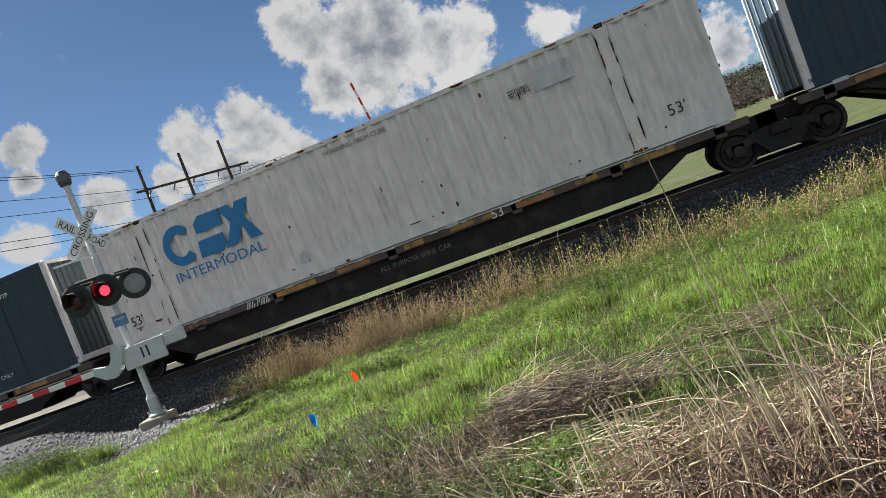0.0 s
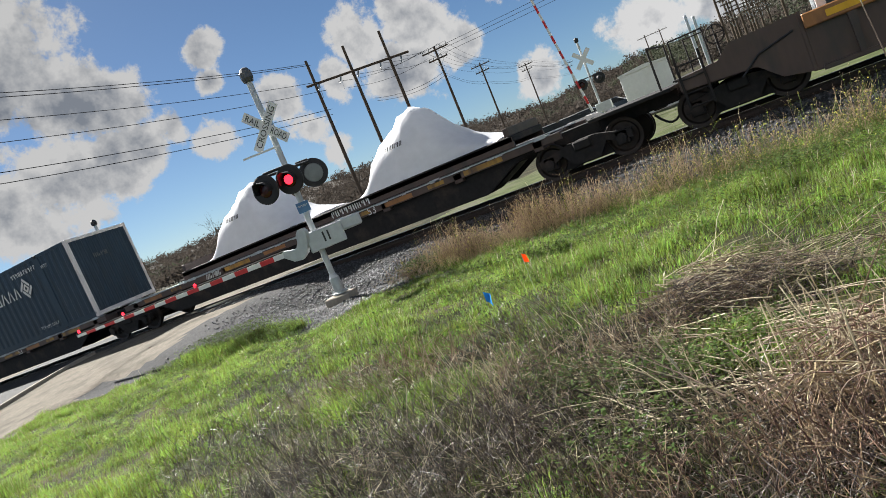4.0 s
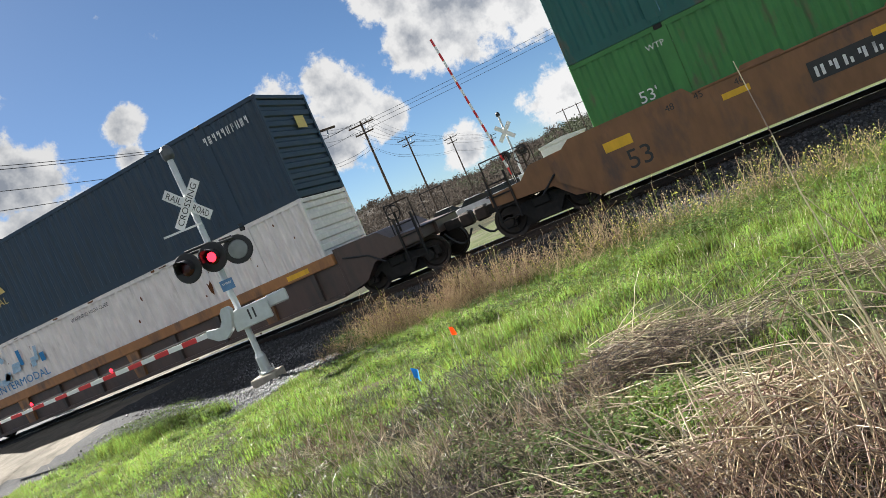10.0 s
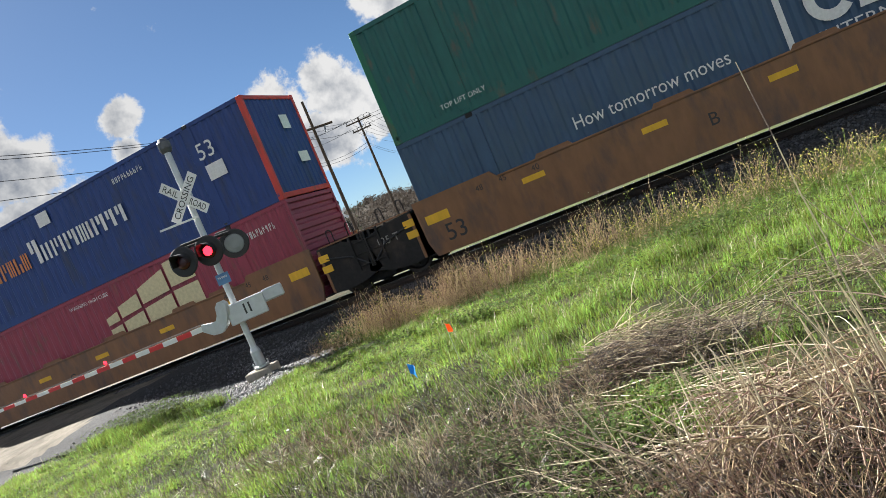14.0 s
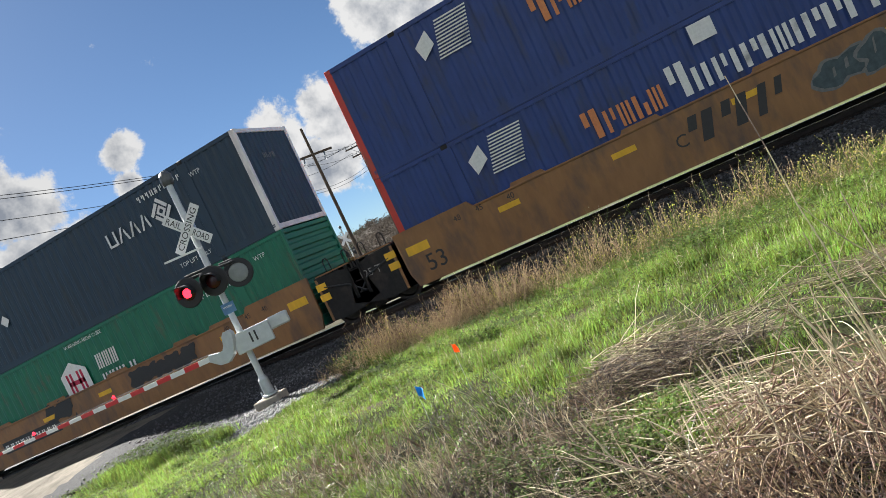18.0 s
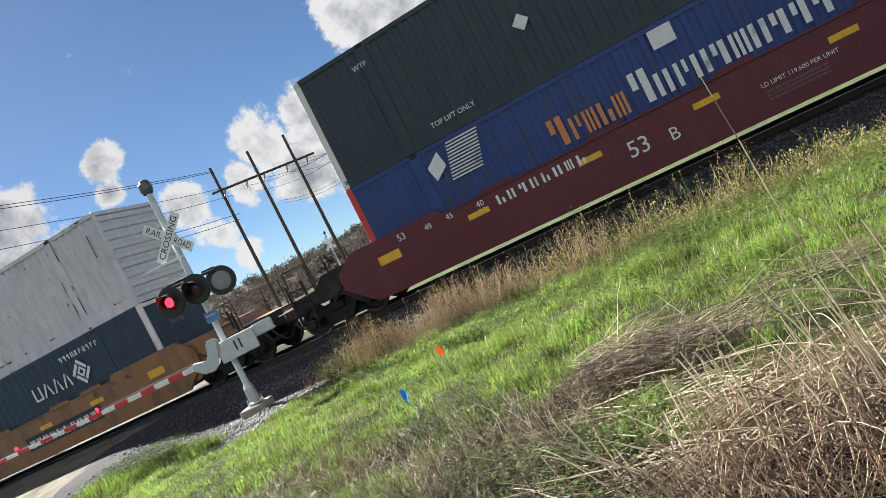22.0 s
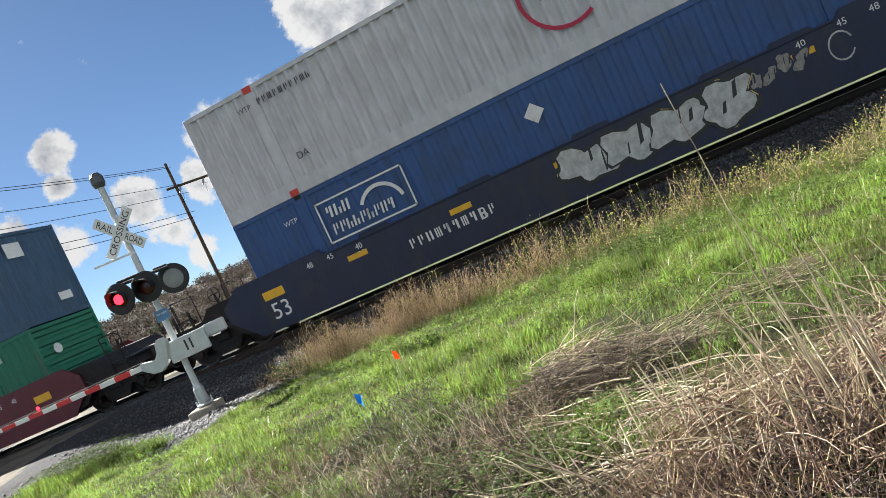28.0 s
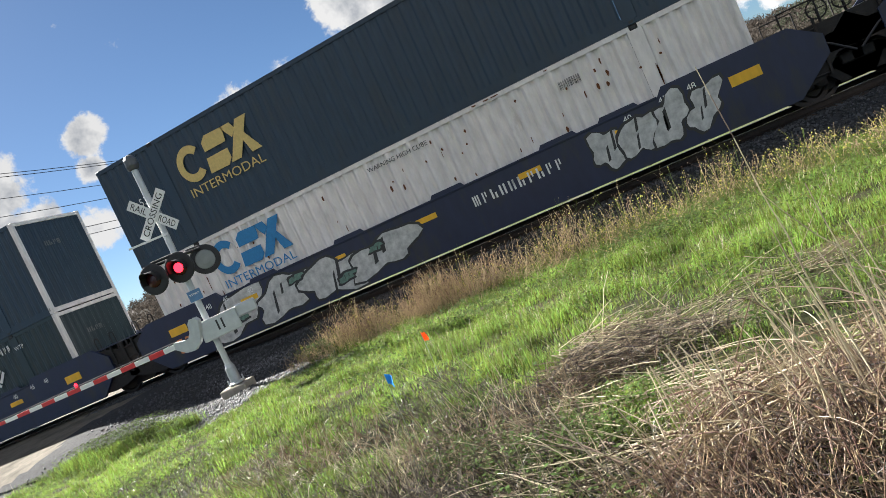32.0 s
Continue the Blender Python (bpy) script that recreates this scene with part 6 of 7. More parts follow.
def far_signal(x, y, z, yaw, label, lit=False, raised=False):
    g = thing("crossing_signal", label, "crossing signal", "far crossing signals", pose(x, y, z))
    part("mast_pole", Shape().tube((0, 0, 0), (0, 0, 4.9), 0.064, sides=10), ALU, g)
    part("bell", Shape().lathe([(0.02, 4.85), (0.12, 4.9), (0.12, 5.05), (0.03, 5.14)], 12), LAMPB, g)
    part("foundation", Shape().box(-0.4, 0.4, -0.3, 0.3, -0.3, 0.12, b=0.03), CONC, g)
    crossbuck(g, 3.95, yaw, 1.0, False)
    part("lamp_arm", Shape().tube((-0.6, -0.08, 2.95), (0.6, -0.08, 2.95), 0.03, sides=6), LAMPB, g)
    lamp_unit(g, -0.5, -0.15, 2.7, yaw, lit)
    lamp_unit(g, 0.5, -0.15, 2.7, yaw + 180, False)
    part("gate_machine", Shape().box(-0.25, 0.6, -0.2, 0.15, 1.0, 1.45, b=0.02), ALU, g)
    if raised:
        for k in range(20):
            s = Shape().box(-0.06, 0.06, -0.03, 0.03, 1.2 + k * 0.46, 1.66 + k * 0.46)
            part("stripe", s, GATER if k % 2 else SIGNW, g, m=pose(-0.3, -0.2, 0, 0, -8, 0))
    return g


def at(az, d):
    return d * math.sin(radians(az)), d * math.cos(radians(az))


far_signal(-26.4, 19.9, -0.25, 0, "silver crossing mast with a lit red flasher beyond the track", "far")
far_signal(*at(-14.0, 40), -0.2, 10, "silver crossing mast with a raised striped gate", False, True)
far_signal(*at(-28.3, 60), -0.25, 10, "silver crossing mast in the distance")


# ---- power line ----
def pole(x, y, z, h, arms, label="weathered wooden power pole with crossarms", r=0.15, turn=12):
    p = thing("power_pole", label, "power pole", "power poles", pose(x, y, z))
    part("pole", Shape().tube((0, 0, -0.3), (0, 0, h), r, r * 0.62, 10), WOODP, p)
    for zz, w in arms:
        a = part("crossarm", Shape().box(-w, w, -0.16, -0.05, h - zz - 0.06, h - zz + 0.06, b=0.008), WOODP, p, m=pose(0, 0, 0, 0, 0, turn))
        for k in (-0.92, -0.45, 0.45, 0.92):
            part("insulator", cached("ins", lambda: Shape().lathe([(0.02, 0), (0.05, 0.05), (0.035, 0.1), (0.05, 0.14), (0.02, 0.2)], 8).mesh("insulator", GLASSC)), GLASSC, a, m=pose(k * w, -0.1, h - zz + 0.06))
        b = Shape().tube((-w * 0.6, -0.1, h - zz - 0.05), (0, -0.1, h - zz - 0.75), 0.02, sides=5).tube((w * 0.6, -0.1, h - zz - 0.05), (0, -0.1, h - zz - 0.75), 0.02, sides=5)
        part("brace", b, GALV, a)
    return p


# three-pole dead end with a long beam
hx = [(-32.4, 48.2), (-29.7, 49.8), (-27.0, 51.3)]
hf = thing("pole_structure", "three-pole wooden line structure with a long crossbeam", "power pole", m=pose(0, 0, 0))
for x, y in hx:
    part("pole", Shape().tube((x, y, -0.5), (x, y, 13.1), 0.17, 0.11, 10), WOODP, hf)
part("beam", Shape().tube((-33.0, 47.8, 11.2), (-25.6, 52.1, 10.75), 0.1, sides=8), WOODP, hf)
for k, t in enumerate((0.12, 0.33, 0.5, 0.72, 0.92)):
    x, y = -33.0 + 7.4 * t, 47.8 + 4.3 * t
    part("insulator_string", Shape().tube((x, y, 11.1 - 0.45 * t), (x + 0.3, y - 0.9, 10.5 - 0.45 * t), 0.07, 0.05, 8), GLASSC, hf)
    part("brace", Shape().tube((x, y, 11.0 - 0.45 * t), (x, y - 0.2, 9.9), 0.02, sides=5), GALV, hf)
PTS = []
for az, d, h in ((-24.2, 65, 11.6), (-21.35, 92, 11.7), (-18.1, 122, 12.0), (-15.1, 165, 12.2)):
    x, y = at(az, d)
    pole(x, y, -0.2, h, ((0.35, 1.25), (1.15, 0.9)))
    PTS.append((x, y, h))
# right of the train's gaps
for az, d, h, z in ((0.0, 70, 7.2, 0.4), (6.8, 75, 6.4, 0.3)):
    x, y = at(az, d)
    pole(x, y, z, h, ((0.5, 0.5),), "dark wooden pole with a short crossarm", 0.14, -30)
for az, d, h in ((-6.2, 60, 4.6), (-5.7, 60, 4.3)):
    x, y = at(az, d)
    b = thing("steel_post", "plain galvanised steel post", "post", "steel posts", pose(x, y, 0.2))
    part("tube", Shape().tube((0, 0, -0.3), (0, 0, h), 0.13, 0.12, 12), GALV, b)
    part("cap", Shape().lathe([(0.13, h), (0.1, h + 0.05), (0.02, h + 0.07)], 12), GALV, b)
sub = [(-4.0, 88, 10.2, 1.7), (-3.5, 92, 8.8, 1.4), (-3.1, 95, 7.8, 1.2), (-2.7, 97, 7.4, 1.2), (-2.3, 99, 6.8, 1.0), (-1.9, 100, 6.4, 1.0), (-1.5, 103, 6.2, 0.9), (-1.0, 106, 6.4, 0.9), (-2.1, 92, 5.6, 0.8), (-3.3, 86, 6.0, 0.8)]
for az, d, h, w in sub:
    x, y = at(az, d)
    pole(x, y, 1.2, h - 1.2, ((0.3, w), (1.2, w), (2.2, w * 0.7)), "wooden substation pole with stacked crossarms", 0.16, 25)
for az in (-9.2, -8.1):
    x, y = at(az, 160)
    pole(x, y, 0.5, 9.8, ((0.4, 1.6),), "distant wooden line pole", 0.16, 0)
# bungalow beside the far signal
bx_, by_ = at(-10.2, 42)
bung = thing("signal_bungalow", "plain white metal signal bungalow with double doors", "equipment cabinet", m=pose(bx_, by_, -0.5, 0, 0, 12))
part("shell", Shape().box(-1.35, 1.35, -0.9, 0.9, 0.15, 2.6, b=0.02), SIGNW, bung)
part("roof", Shape().prism([(-1.42, 2.6), (1.42, 2.6), (1.42, 2.67), (0, 2.8), (-1.42, 2.67)], -0.97, 0.97), SIGNW, bung)
for x in (-0.68, 0.68):
    part("door", Shape().box(x - 0.6, x + 0.6, -0.925, -0.9, 0.3, 2.45, b=0.008), SIGNW, bung)
part("plinth", Shape().box(-1.3, 1.3, -0.85, 0.85, -0.3, 0.15), CONC, bung)


def wire(pts, sag, r=0.012, n=10):
    s, way = Shape(), [Vector(pts[0])]
    for a, b in zip(pts, pts[1:]):
        a, b = Vector(a), Vector(b)
        way += [a.lerp(b, i / n) - Vector((0, 0, sag * 4 * (i / n) * (1 - i / n))) for i in range(1, n + 1)]
    across = (way[-1] - way[0]).cross(Vector((0, 0, 1))).normalized() * r
    v = [p + o for p in way for o in (across, Vector((0, 0, r)), -across, Vector((0, 0, -r)))]
    f = [(4 * i + k, 4 * i + (k + 1) % 4, 4 * i + 4 + (k + 1) % 4, 4 * i + 4 + k) for i in range(len(way) - 1) for k in range(4)]
    return s.add([p[:] for p in v], f)


for k, (x, z0, z1, r) in enumerate(((-32.6, 12.9, 13.6, 0.02), (-32.3, 12.7, 13.2, 0.02), (-32.0, 11.2, 12.1, 0.018), (-31.8, 10.4, 10.8, 0.018), (-32.0, 8.9, 9.5, 0.02), (-32.2, 8.5, 9.0, 0.02))):
    tagged(new("power_line", wire([(x, 48.5, z0), (x - 0.4, 10.0, z1), (x - 1.0, -25.0, z1)], 0.5, r).mesh("power_line", WIRE)), "black overhead power line strung along the road", "power line", "power lines")
for k, (dx, dz) in enumerate(((-1.1, -0.15), (-0.5, -0.15), (0.5, -0.15), (1.1, -0.15), (-0.8, -0.95), (0.8, -0.95), (0.0, -2.6), (0.1, -2.9))):
    pts = [(-29.0 + dx * 2.2, 50.0, 11.0 + dz)] + [(x + dx * 0.98, y + dx * 0.2 - 0.1, h + dz) for x, y, h in PTS]
    tagged(new("power_line", wire(pts, 0.45, 0.014, 8).mesh("power_line", WIRE)), "black overhead power line between wooden poles", "power line", "power lines")
for k, (z0, z1, dy) in enumerate(((11.2, 18.0, 0), (10.9, 17.4, 1.5), (10.5, 16.6, -1.0))):
    a, b = at(-24.2, 65), at(25, 95)
    tagged(new("power_line", wire([(a[0], a[1], z0), (b[0], b[1] + dy, z1)], 1.2, 0.016, 16).mesh("power_line", WIRE)), "black overhead power line crossing beyond the track", "power line", "power lines")


# ---- parked cars beyond the track ----
def car(x, y, z, yaw, col, label):
    c_ = thing("parked_car", label, "car", "parked cars", pose(x, y, z, 0, 0, yaw))
    prof = [(-2.2, 0.35), (2.2, 0.35), (2.25, 0.7), (2.1, 0.88), (1.1, 0.98), (-1.9, 1.0), (-2.2, 0.9)]
    part("body", Shape().prism(prof, -0.88, 0.88), col, c_)
    part("cabin", Shape().prism([(-1.75, 1.0), (1.05, 0.98), (0.35, 1.45), (-1.2, 1.46)], -0.74, 0.74), GLASSW, c_)
    part("roof", Shape().prism([(-1.2, 1.46), (0.35, 1.45), (0.2, 1.5), (-1.1, 1.51)], -0.72, 0.72), col, c_)
    for wx in (-1.35, 1.4):
        for sy in (-1, 1):
            w = part("wheel", Shape().tube((wx, sy * 0.72, 0.33), (wx, sy * 0.9, 0.33), 0.33, sides=14), TYRE, c_)
            part("rim", Shape().tube((wx, sy * 0.9, 0.33), (wx, sy * 0.91, 0.33), 0.2, sides=12), GALV, w)


for az, d, yaw, col, lab in ((-17.9, 58, 20, GREY, "silver parked car beyond the crossing"), (-16.2, 62, 15, WHITE, "white parked car beyond the crossing"), (-14.9, 66, 10, GREY, "silver parked car beyond the crossing"), (-12.9, 70, 8, NAVY, "dark parked car beyond the crossing"), (-20.5, 60, 20, WHITE, "white parked car beyond the crossing")):
    x, y = at(az, d)
    car(x, y, float(height(x, y)), yaw, col, lab)

# ---- hills ----
haz = np.radians(np.linspace(-80, 60, 120))
ridge = 2.3 + 0.45 * np.sin(np.degrees(haz) * 0.16 + 0.9) + 0.25 * np.sin(np.degrees(haz) * 0.43)
rows_ = []
for d, k in ((230, 0.0), (280, 0.35), (330, 0.75), (370, 1.0), (430, 0.8), (520, 0.4)):
    z = np.tan(np.radians(ridge)) * 370 * k - 1.0
    rows_.append(np.stack([d * np.sin(haz), d * np.cos(haz), z], -1))
hv = np.stack(rows_).reshape(-1, 3)
hn = len(haz)
hq = np.array([[r_ * hn + i, r_ * hn + i + 1, (r_ + 1) * hn + i + 1, (r_ + 1) * hn + i] for r_ in range(5) for i in range(hn - 1)])
tagged(new("hill", np_mesh("hill", hv, hq, HILLM)), "low brown wooded hill behind the town", "hill", kind="structure")


def clumps(name, centres, radii, per, material, label, leaf=0.35, seed=3):
    """Crowns of many small leaf clumps: loose triangles scattered in uneven balls."""
    rng = np.random.default_rng(seed)
    n = len(centres)
    d = rng.normal(size=(n, per, 3))
    d /= np.linalg.norm(d, axis=-1, keepdims=True)
    d *= (rng.uniform(0.25, 1.0, (n, per, 1)) ** 0.5) * (1 + 0.25 * rng.normal(size=(n, per, 1)))
    p = centres[:, None] + d * radii[:, None]
    t = rng.normal(size=(n, per, 3, 3)) * (leaf * radii[:, None, None, :1])
    v = (p[:, :, None] + t).reshape(-1, 3)
    return tagged(new(name, np_mesh(name, v, np.arange(len(v)).reshape(-1, 3), material)), label, "trees", kind="stuff")


rng = np.random.default_rng(5)
n = 2400
ca = np.radians(rng.uniform(-70, 40, n))
cd = rng.uniform(235, 372, n)
ck = np.clip((cd - 230) / 140, 0, 1)
cz = np.tan(np.radians(np.interp(np.degrees(ca), np.degrees(haz), ridge))) * 370 * ck - 1.0
cen = np.stack([cd * np.sin(ca), cd * np.cos(ca), cz + 0.6], -1)
rad = rng.uniform(1.6, 3.6, (n, 1)) * np.array([[1.2, 1.2, 0.9]])
green = (np.sin(np.degrees(ca) * 0.6) + rng.normal(size=n) * 0.6 + 1.5 * (np.degrees(ca) > -16)) > 1.5
clumps("hill_scrub", cen[~green], rad[~green], 180, SCRUB, "leafless brown scrub covering the hillside", 0.1)
clumps("hill_evergreens", cen[green], rad[green], 180, EVERG, "dark evergreen trees on the hillside", 0.1, 8)
n = 130
ca = np.radians(rng.uniform(-62, 20, n))
cd = rng.uniform(120, 190, n)
cen = np.stack([cd * np.sin(ca), cd * np.cos(ca), rng.uniform(0.3, 1.8, n)], -1)
clumps("far_bushes", cen, rng.uniform(1.0, 2.4, (n, 1)) * np.array([[1.4, 1.4, 0.8]]), 260, SCRUB, "bare brown bushes beyond the road", 0.1, 9)


def bare_tree(x, y, h, seed, label):
    rnd = random.Random(seed)
    t = thing("bare_tree", label, "tree", "bare trees", pose(x, y, -0.5))
    trunk, limbs = Shape(), Shape()

    def grow(a, way, length, r, level):
        b = a + way * length
        (trunk if level == 0 else limbs).tube(a, b, r, r * 0.6, 6 if level < 2 else 3, False)
        if level >= 5:
            return
        for k in range(3 if level < 3 else 3):
            w = (way + Vector((rnd.uniform(-0.8, 0.8), rnd.uniform(-0.8, 0.8), rnd.uniform(-0.1, 0.5)))).normalized()
            grow(a.lerp(b, rnd.uniform(0.6, 1.0)), w, length * rnd.uniform(0.55, 0.85), r * 0.5, level + 1)

    grow(Vector((0, 0, 0)), Vector((0.05, 0, 1)), h * 0.3, h * 0.022, 0)
    part("trunk", trunk, BARK, t)
    part("crown", limbs, BARK, t)


for az, d, h, s_ in ((-55, 60, 7.0, 1), (-45.5, 75, 8.0, 2), (-57.5, 66, 6.0, 3), (-23.0, 140, 10, 4)):
    bare_tree(*at(az, d), h, s_, "leafless grey tree with fine branches")

# ---- plants on the near bank ----
G = np.random.default_rng(11)


def blades(x, y, length, width, lean, heading, z=None):
    """Curved grass blades: five corners each."""
    n = len(x)
    z = height(x, y) if z is None else z
    ux, uy = np.cos(heading), np.sin(heading)
    px_, py_ = -uy, ux
    b = np.stack([x, y, z - 0.01], -1)
    up = np.array([0, 0, 1.0])
    side = np.stack([px_, py_, 0 * px_], -1) * (width / 2)[:, None]
    out = np.stack([ux, uy, 0 * ux], -1)
    mid = b + up * (length * 0.6 * np.cos(lean * 0.5))[:, None] + out * (length * 0.6 * np.sin(lean * 0.5))[:, None]
    tip = mid + up * (length * 0.45 * np.cos(lean * 1.5))[:, None] + out * (length * 0.45 * np.sin(lean * 1.5))[:, None]
    v = np.stack([b - side, b + side, mid + side * 0.8, mid - side * 0.8, tip], 1).reshape(-1, 3)
    i = 5 * np.arange(n)[:, None]
    f = np.concatenate([i + [[0, 1, 2]], i + [[0, 2, 3]], i + [[3, 2, 4]]])
    return v, f


def stems(p0, p1, r0, r1, bend=None):
    """Three-sided stems in two lengths, from p0 to p1 by way of a bent middle."""
    n = len(p0)
    mid = (p0 + p1) / 2 + (0 if bend is None else bend)
    d = p1 - p0
    d /= np.linalg.norm(d, axis=1, keepdims=True) + 1e-9
    a = np.cross(d, [0.3, 0.5, 0.81])
    a /= np.linalg.norm(a, axis=1, keepdims=True) + 1e-9
    c = np.cross(d, a)
    rings = []
    for p, r in ((p0, r0), (mid, (r0 + r1) / 2), (p1, r1)):
        for t in (0, 2.094, 4.189):
            rings.append(p + (a * np.cos(t) + c * np.sin(t)) * r[:, None])
    v = np.stack(rings, 1).reshape(-1, 3)
    q = []
    for k in (0, 3):
        for j in range(3):
            j2 = (j + 1) % 3
            q.append([k + j, k + j2, k + j2 + 3, k + j + 3])
    return v, (9 * np.arange(n)[:, None, None] + np.array(q)[None]).reshape(-1, 4)


def on_bank(x, y):
    return (y < 12.9 + 0.4 * np.sin(x * 0.8) - 2.9 * smooth(-6.2, -8.4, x) - 0.3 * smooth(-10, -12, x)) & (x > -16.4 - 0.1 * (y - 10) + 0.4 * np.sin(y * 1.3))


def stuff(name, v, f, material, label, category):
    return tagged(new(name, np_mesh(name, v, f, material)), label, category, kind="stuff")


n = 1080000
gy_ = 1.8 + 11.4 * G.random(n) ** 0.75
reach = np.minimum(2.7 * gy_ + 0.5, 17.6)
gx_ = -reach + (reach + 0.3 * gy_ + 1.0) * G.random(n)
tuft = wob(gx_, gy_, 3.4, 0.4) * 0.45 + wob(gx_, gy_, 1.2, 2.0) * 0.55
dry = np.exp(-(((gx_ - 0.4) / 1.2) ** 2 + ((gy_ - 3.1) / 1.1) ** 2)) + np.exp(-(((gx_ + 2.6) / 1.9) ** 2 + ((gy_ - 2.7) / 1.1) ** 2)) + 0.9 * np.exp(-(((gx_ + 0.6) / 0.9) ** 2 + ((gy_ - 5.4) / 0.5) ** 2))
ok = on_bank(gx_, gy_) & (G.random(n) > 0.9 * dry) & (G.random(n) < 0.62 + 0.8 * tuft)
gx_, gy_, tuft = gx_[ok], gy_[ok], tuft[ok]
n = len(gx_)
lush = smooth(-0.1, 0.6, tuft)
belt = np.exp(-(((gy_ - 8.2) / 1.6) ** 2)) * smooth(-7, -3, gx_)
ln = (0.03 + 0.08 * G.random(n) ** 1.4) * (0.7 + 1.5 * lush + 0.5 * belt)
v, f = blades(gx_, gy_, ln, 0.0022 + 0.00038 * gy_, G.uniform(0.05, 1.3, n), G.normal(0.4, 1.5, n))
stuff("grass", v, f, GRASS, "lush bright green spring grass on the bank", "grass")
# dark blades colour in the clump's shaded face, bright tufts its sunlit tops
for m, low, high, material, name, label in ((3500, 0.1, 0.28, LEAF, "rank_grass", "rank grass by the gravel, coloured dark for its shaded face"), (7000, 0.1, 0.34, GRASS, "grass", "green tufts by the gravel, coloured bright for sunlit tops")):
    kx = -9.5 - 3.6 * G.random(m)
    ky = 10.15 + 0.2 * np.sin(kx * 2.3) + G.normal(0, 0.2, m)
    v, f = blades(kx, ky, G.uniform(low, high, m), np.full(m, 0.008), G.uniform(0.1, 1.1, m), G.uniform(0, 6.28, m))
    stuff(name, v, f, material, label, "grass")
sel = G.random(n) < 0.03
v, f = blades(gx_[sel] + 0.02, gy_[sel], ln[sel] * 1.4, 0.002 + 0.0004 * gy_[sel], G.uniform(0.2, 1.3, sel.sum()), G.uniform(0, 6.28, sel.sum()))
stuff("dry_grass", v, f, STRAW, "dry yellow blades mixed through the grass", "grass")
# broad-leaved weeds: a loose scatter, thick patches by the reeds and a belt below the crest
n = 64000
wy = 2.2 + 10.2 * G.random(n) ** 0.8
wx = -np.minimum(2.6 * wy, 13.0) + (np.minimum(2.6 * wy, 13.0) + 0.3 * wy + 0.8) * G.random(n)
belt = smooth(8.0, 9.6, wy) * smooth(-6.5, -4.0, wx)
patch = wob(wx, wy, 1.1, 5.0) + 0.4 * G.normal(size=n) + 0.8 * belt
ok = on_bank(wx, wy) & (patch > 0.2) & ((wy > 5.2) | (G.random(n) < 0.4))
wx, wy = wx[ok], wy[ok]
lift = G.uniform(0.02, 0.16, len(wx))
for cx, cy, rx, ry, hh, m in ((-0.8, 4.2, 0.4, 0.28, 0.2, 800), (-1.95, 3.9, 0.3, 0.22, 0.2, 900), (-1.4, 3.6, 0.4, 0.3, 0.2, 1500), (-1.0, 3.75, 0.3, 0.2, 0.18, 700), (-2.1, 4.7, 0.4, 0.25, 0.2, 600), (0.3, 4.8, 0.5, 0.2, 0.16, 500), (-1.2, 2.8, 0.35, 0.3, 0.24, 700),
                              (-10.0, 10.1, 0.55, 0.25, 0.26, 1500), (-10.9, 10.35, 0.7, 0.3, 0.42, 2600), (-12.0, 10.4, 0.8, 0.3, 0.38, 2400), (-13.2, 10.2, 0.8, 0.3, 0.2, 1200), (-3.4, 9.0, 0.7, 0.3, 0.28, 500), (-0.6, 9.4, 0.8, 0.3, 0.26, 1600), (-7.2, 11.4, 0.4, 0.3, 0.4, 1200)):
    wx, wy = np.concatenate([wx, G.normal(cx, rx * 0.6, m)]), np.concatenate([wy, G.normal(cy, ry * 0.6, m)])
    lift = np.concatenate([lift, hh * G.random(m) ** 0.8])
n = len(wx)
z = height(wx, wy) + lift
a = G.uniform(0, 6.28, n)
s_ = G.uniform(0.01, 0.028, n) * np.where(wy < 5.2, 0.75, 1.0)
tilt = G.uniform(-0.6, 0.6, n)
ux = np.stack([np.cos(a), np.sin(a), tilt], -1) * s_[:, None]
vx = np.stack([-np.sin(a), np.cos(a), G.uniform(-0.5, 0.5, n)], -1) * s_[:, None] * 0.6
p = np.stack([wx, wy, z], -1)
v = np.stack([p - ux, p - vx, p + ux, p + vx], 1).reshape(-1, 3)
stuff("weed_leaves", v, np.arange(4 * n).reshape(-1, 4), LEAF, "dark green broad-leaved weeds among the grass", "weeds")
# tall dry and flowering weeds along the crest of the bank, in uneven clumps
n = 9800
tx = G.uniform(-8.0, 4.8, n)
green_side = smooth(-4.2, -1.0, tx)
ty = G.normal(12.0, 0.42, n) - 0.5 * smooth(-1, 3, tx) - 1.7 * green_side * G.random(n) ** 1.4
crowd = 0.42 + 0.5 * wob(tx, ty, 1.6, 1.0) + 0.25 * np.exp(-(((tx + 5.6) / 1.3) ** 2)) - 0.12 * green_side
ok = G.random(n) < crowd
tx, ty, green_side = tx[ok], ty[ok], green_side[ok]
n = len(tx)
hh = (0.18 + 0.74 * G.random(n) ** 2.0) * (1.0 - 0.3 * smooth(-2, 2.5, tx)) * (0.8 + 0.4 * wob(tx, ty, 1.5, 3.0)) * np.where(tx < -7.2, 0.6, 1.0)
p0 = np.stack([tx, ty, height(tx, ty)], -1)
p1 = p0 + np.stack([G.normal(0.06, 0.14, n), G.normal(0, 0.12, n), hh], -1)
stem_v, stem_f = stems(p0, p1, np.full(n, 0.0042), np.full(n, 0.0022), np.stack([G.normal(0, 0.03, n), G.normal(0, 0.03, n), 0 * hh], -1))
k = 3
t = G.uniform(0.5, 0.98, (n, k, 1))
